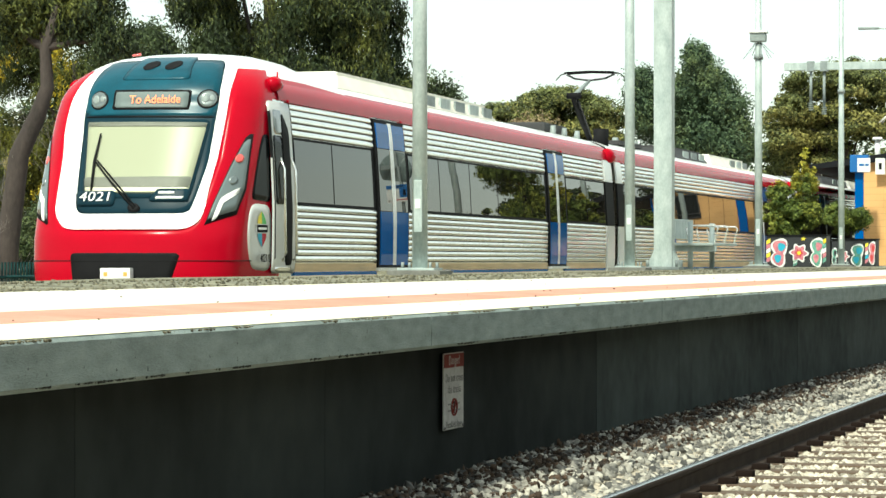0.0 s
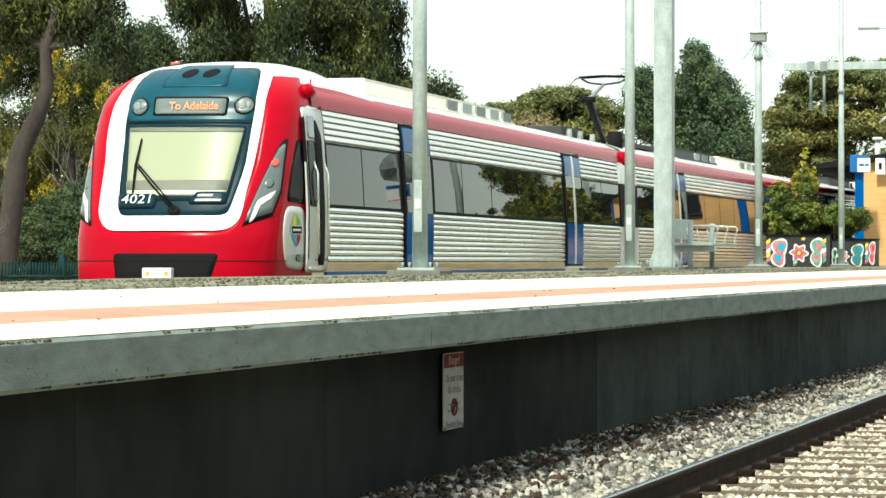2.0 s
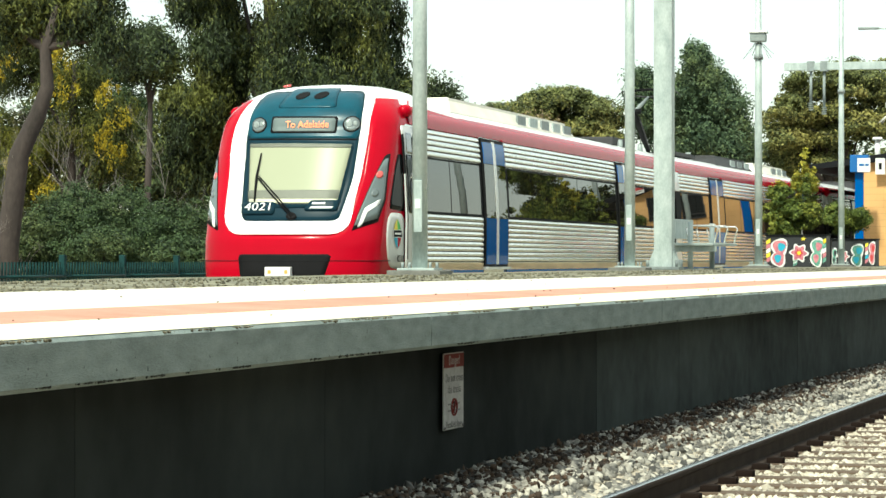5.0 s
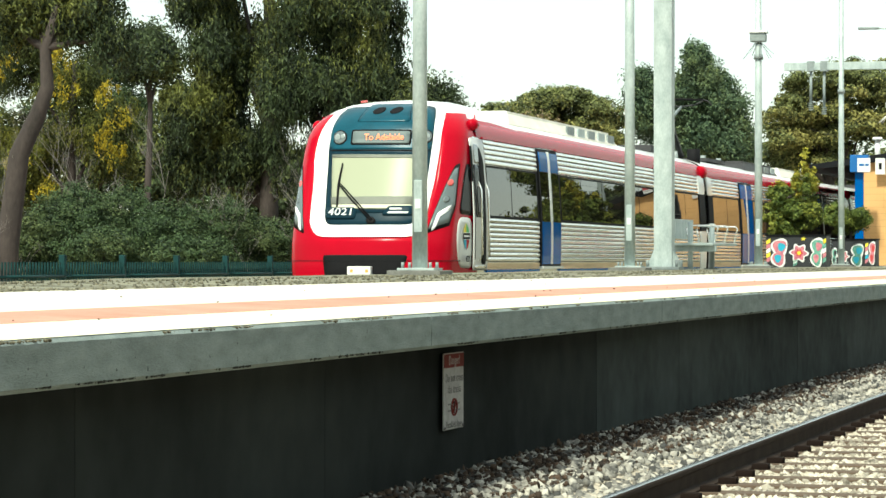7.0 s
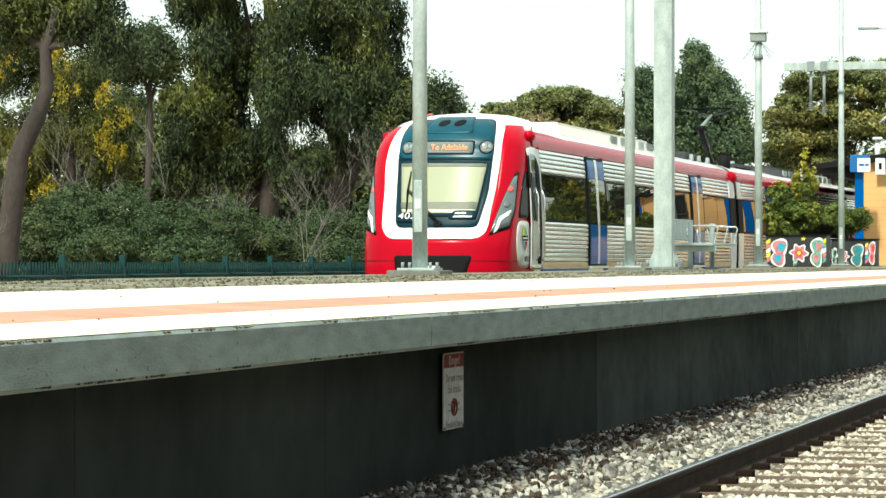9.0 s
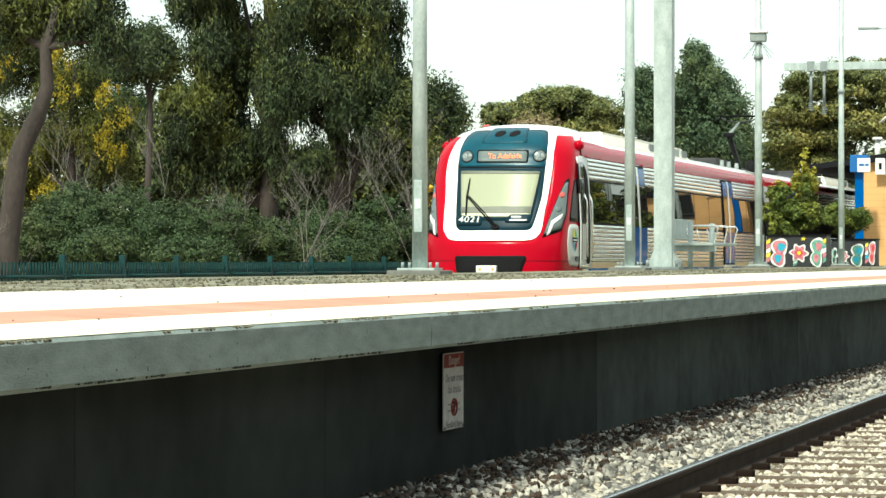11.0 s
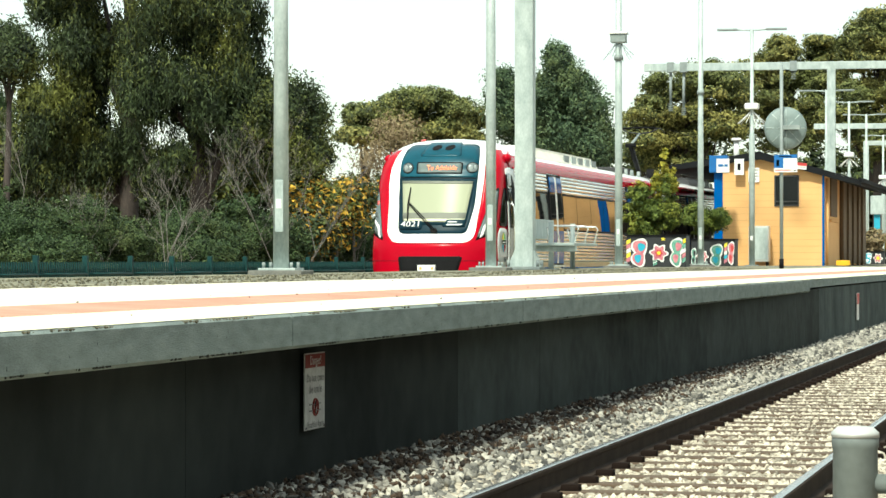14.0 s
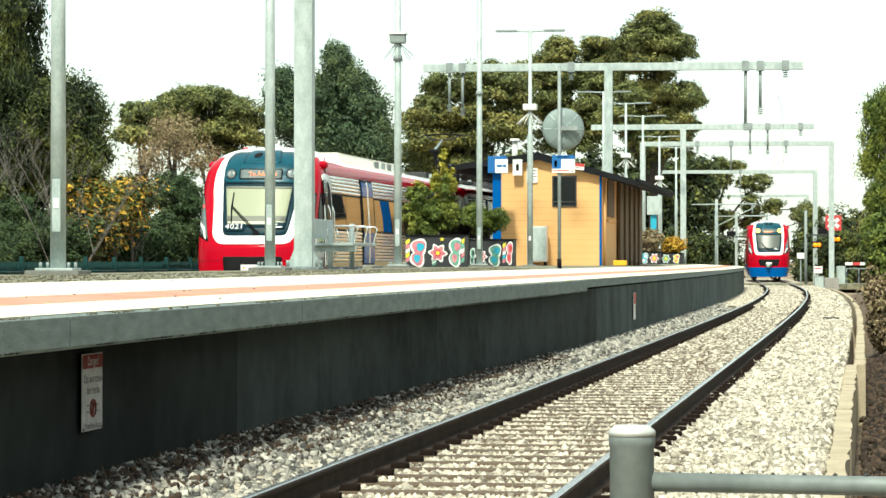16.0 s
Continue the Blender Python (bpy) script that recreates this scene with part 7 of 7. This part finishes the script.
part("mid_rail", bm, PAINTG, gp, smooth=True)
bm = bmesh.new()
tube(bm, [(2.4, 0.02, -0.42), (2.4, 0.02, 0.985)], 0.0375, 16)
part("post", bm, PAINTG, gp, smooth=True)

for k in range(8):
    x = 0.055 + 0.052 * k
    rod("tape_band", [(x, 0, 0.9255 - 0.0165 - 0.0008), (x + 0.028, 0, 0.9255 + 0.0172)], 0.0032, DARKM, bpy.data.objects["top_rail"], 5)

# ---- kerb, ditch and bank beyond the ballast ----
kerb = thing("kerb", "low worn concrete kerb beside the ballast", "kerb", kind="structure")
rng = random.Random(4)
y = 8.0
while y < 140:
    w = rng.uniform(2.2, 3.2)
    o, t = 2.28 + rng.uniform(-0.008, 0.008) + (0.10 if y > 37 else 0), rng.uniform(0.13, 0.15)
    vs, fs = [], []
    for i in range(9):
        yy = y + 0.01 + (w - 0.02) * i / 8
        a = xc(yy) + o + rng.uniform(-0.008, 0.008)
        z = -0.10 + rng.uniform(-0.012, 0.008)
        vs += [(a, yy, -0.95), (a, yy, z), (a + t + rng.uniform(-0.012, 0.012), yy, z), (a + t, yy, -0.95)]
    for i in range(8):
        for q in range(3):
            fs.append((4 * i + q, 4 * i + q + 1, 4 * i + q + 5, 4 * i + q + 4))
    fs += [(0, 1, 2, 3), (32, 33, 34, 35)]
    put("kerb_stone", mesh_of("kerb_stone", vs, fs, KERB), kerb)
    y += w
p, rng = scatter(2.5, 4.6, 14, 60, 90, lambda a: 0, 21)
p[:, 2] = [-0.86 + 0.24 * max(0, (q[0] - xc(q[1]) - 2.75)) / 0.45 if q[0] - xc(q[1]) < 3.2 else -0.62 + 0.32 * (q[0] - xc(q[1]) - 3.2) for q in p]
p[:, 2] += 0.03
stones("bank_litter", p, 0.05 * rng.uniform(0.4, 1.6, len(p)), BROWNST, "scattered stones and dry litter on the bank")
block("drain_cover", xc(70) + 1.55, xc(70) + 1.95, 69.5, 70.6, -0.25, -0.12, BLACK, None, 0.02)
tagged(bpy.data.objects["drain_cover"], "dark drain cover in the ballast", "drain")

ribbon("bank", xc, [(2.40, -0.90), (2.75, -0.86), (3.2, -0.62), (4.2, -0.30), (6.0, 0.05), (9.0, 0.3), (14, -0.40)], -30, 146, 1.5, LITTER, label="dark leaf-littered ditch and bank", category="bank",
       zfn=lambda x, y: 0.10 * noise.noise((x * 1.1, y * 0.5, 3)), smooth=True)

# ---- level crossing ----
cy = 163.0
road = block("road", -40, 60, cy - 4, cy + 4, -0.30, -0.02, ASPHALT, None)
tagged(road, "grey asphalt road over the level crossing", "road", kind="structure")


def red_board(x, y, z, w, h, label):
    th = thing("crossing_board", label, "sign", "boards at the crossing", pose(x, y, 0))
    block("pole", -0.06, 0.06, -0.04, 0.04, -0.3, z, GALVD, th)
    b = block("board", -w / 2, w / 2, -0.06, -0.04, z, z + h, SIGNRED, th, 0.0, "red board with white cross")
    for s in (-1, 1):
        bm = bmesh.new()
        box(bm, -w * 0.42, w * 0.42, -0.075, -0.06, -0.11, 0.11)
        q = part("cross_bar", bm, SIGNWHITE, b)
        q.matrix_basis = pose(0, 0, z + h / 2, 0, s * 38, 0)
    return th


red_board(5.1, 166, 3.1, 0.95, 0.9, "red warning board with a white cross")
red_board(7.5, 156, 2.45, 1.0, 0.9, "red warning board by the bank")
sg = thing("crossing_signal", "level crossing signal post with lit amber lamps", "traffic signal", m=pose(3.35, 160, 0))
rod("post", [(0, 0, -0.3), (0, 0, 4.2)], 0.09, GALVD, sg, 10)
block("signal_box", 0.66, 1.21, -0.2, 0.1, 2.85, 3.13, BLACK, sg, 0.03)
block("lamp_bar", 0.0, 1.8, -0.18, -0.1, 2.74, 2.82, DARKM, sg)
sg2 = copy_thing(sg, pose(-1.9, 172, 0))
sg2["label"] = "grey signal post with a black box past the crossing"
for xx, zz in ((0.43, 2.08), (1.50, 2.40)):
    hood = block("lamp_housing", xx - 0.05, xx + 0.48, -0.20, -0.05, zz - 0.06, zz + 0.33, BLACK, sg, 0.02)
    block("lamp_hanger", xx + 0.18, xx + 0.24, -0.16, -0.12, zz + 0.3, 2.80, DARKM, sg)
    for i in range(2):
        rod("amber_lamp", [(xx + 0.10 + 0.22 * i, -0.24, zz + 0.135), (xx + 0.10 + 0.22 * i, -0.20, zz + 0.135)], 0.125, AMBER, hood, 14, "lit amber lamp")
np_ = thing("notice_plate", "white notice plate on a post at the crossing", "sign", m=pose(4.0, 158, 0))
block("post", -0.03, 0.03, 0, 0.06, -0.35, 1.0, GALVD, np_)
block("plate", -0.24, 0.24, -0.02, 0.0, 0.6, 1.0, SIGNWHITE, np_, 0.005)
block("notice_line", -0.18, 0.18, -0.026, -0.02, 0.84, 0.90, SIGNRED, np_)
lb = thing("relay_box", "small white relay box on a post by the track", "cabinet", m=pose(3.06, 160, 0))
block("post", -0.04, 0.04, 0, 0.08, -0.35, 1.45, GALVD, lb)
block("body", -0.21, 0.21, -0.1, 0.1, 1.42, 1.76, SIGNWHITE, lb, 0.02)
bg = thing("boom_gate", "lowered red and white boom gate", "barrier", m=pose(5.4, 160.5, 0))
block("pedestal", -0.3, 0.2, -0.25, 0.25, -0.3, 1.0, GALV, bg, 0.03)
for k in range(9):
    block("boom_section", 0.2 + 0.42 * k, 0.2 + 0.42 * (k + 1), -0.05, 0.05, 1.05, 1.22, SIGNRED if k % 2 else SIGNWHITE, bg)
for k in range(6):
    rod("rail_post", [(0.3 + 0.7 * k, 0.5, -0.3), (0.3 + 0.7 * k, 0.5, 0.85)], 0.035, GALVD, bg, 6)
rod("guard_rail", [(0.2, 0.5, 0.85), (4.2, 0.5, 0.85)], 0.04, GALVD, bg, 6)
cu = thing("control_cabinet", "pale control cabinet beside the crossing", "cabinet", m=pose(3.75, 157, -0.3))
block("body", 0, 0.55, -0.25, 0.3, 0, 0.75, GALVD, cu, 0.03)
block("door", 0.05, 0.50, -0.27, -0.25, 0.08, 0.68, GALV, cu, 0.01)


motions()
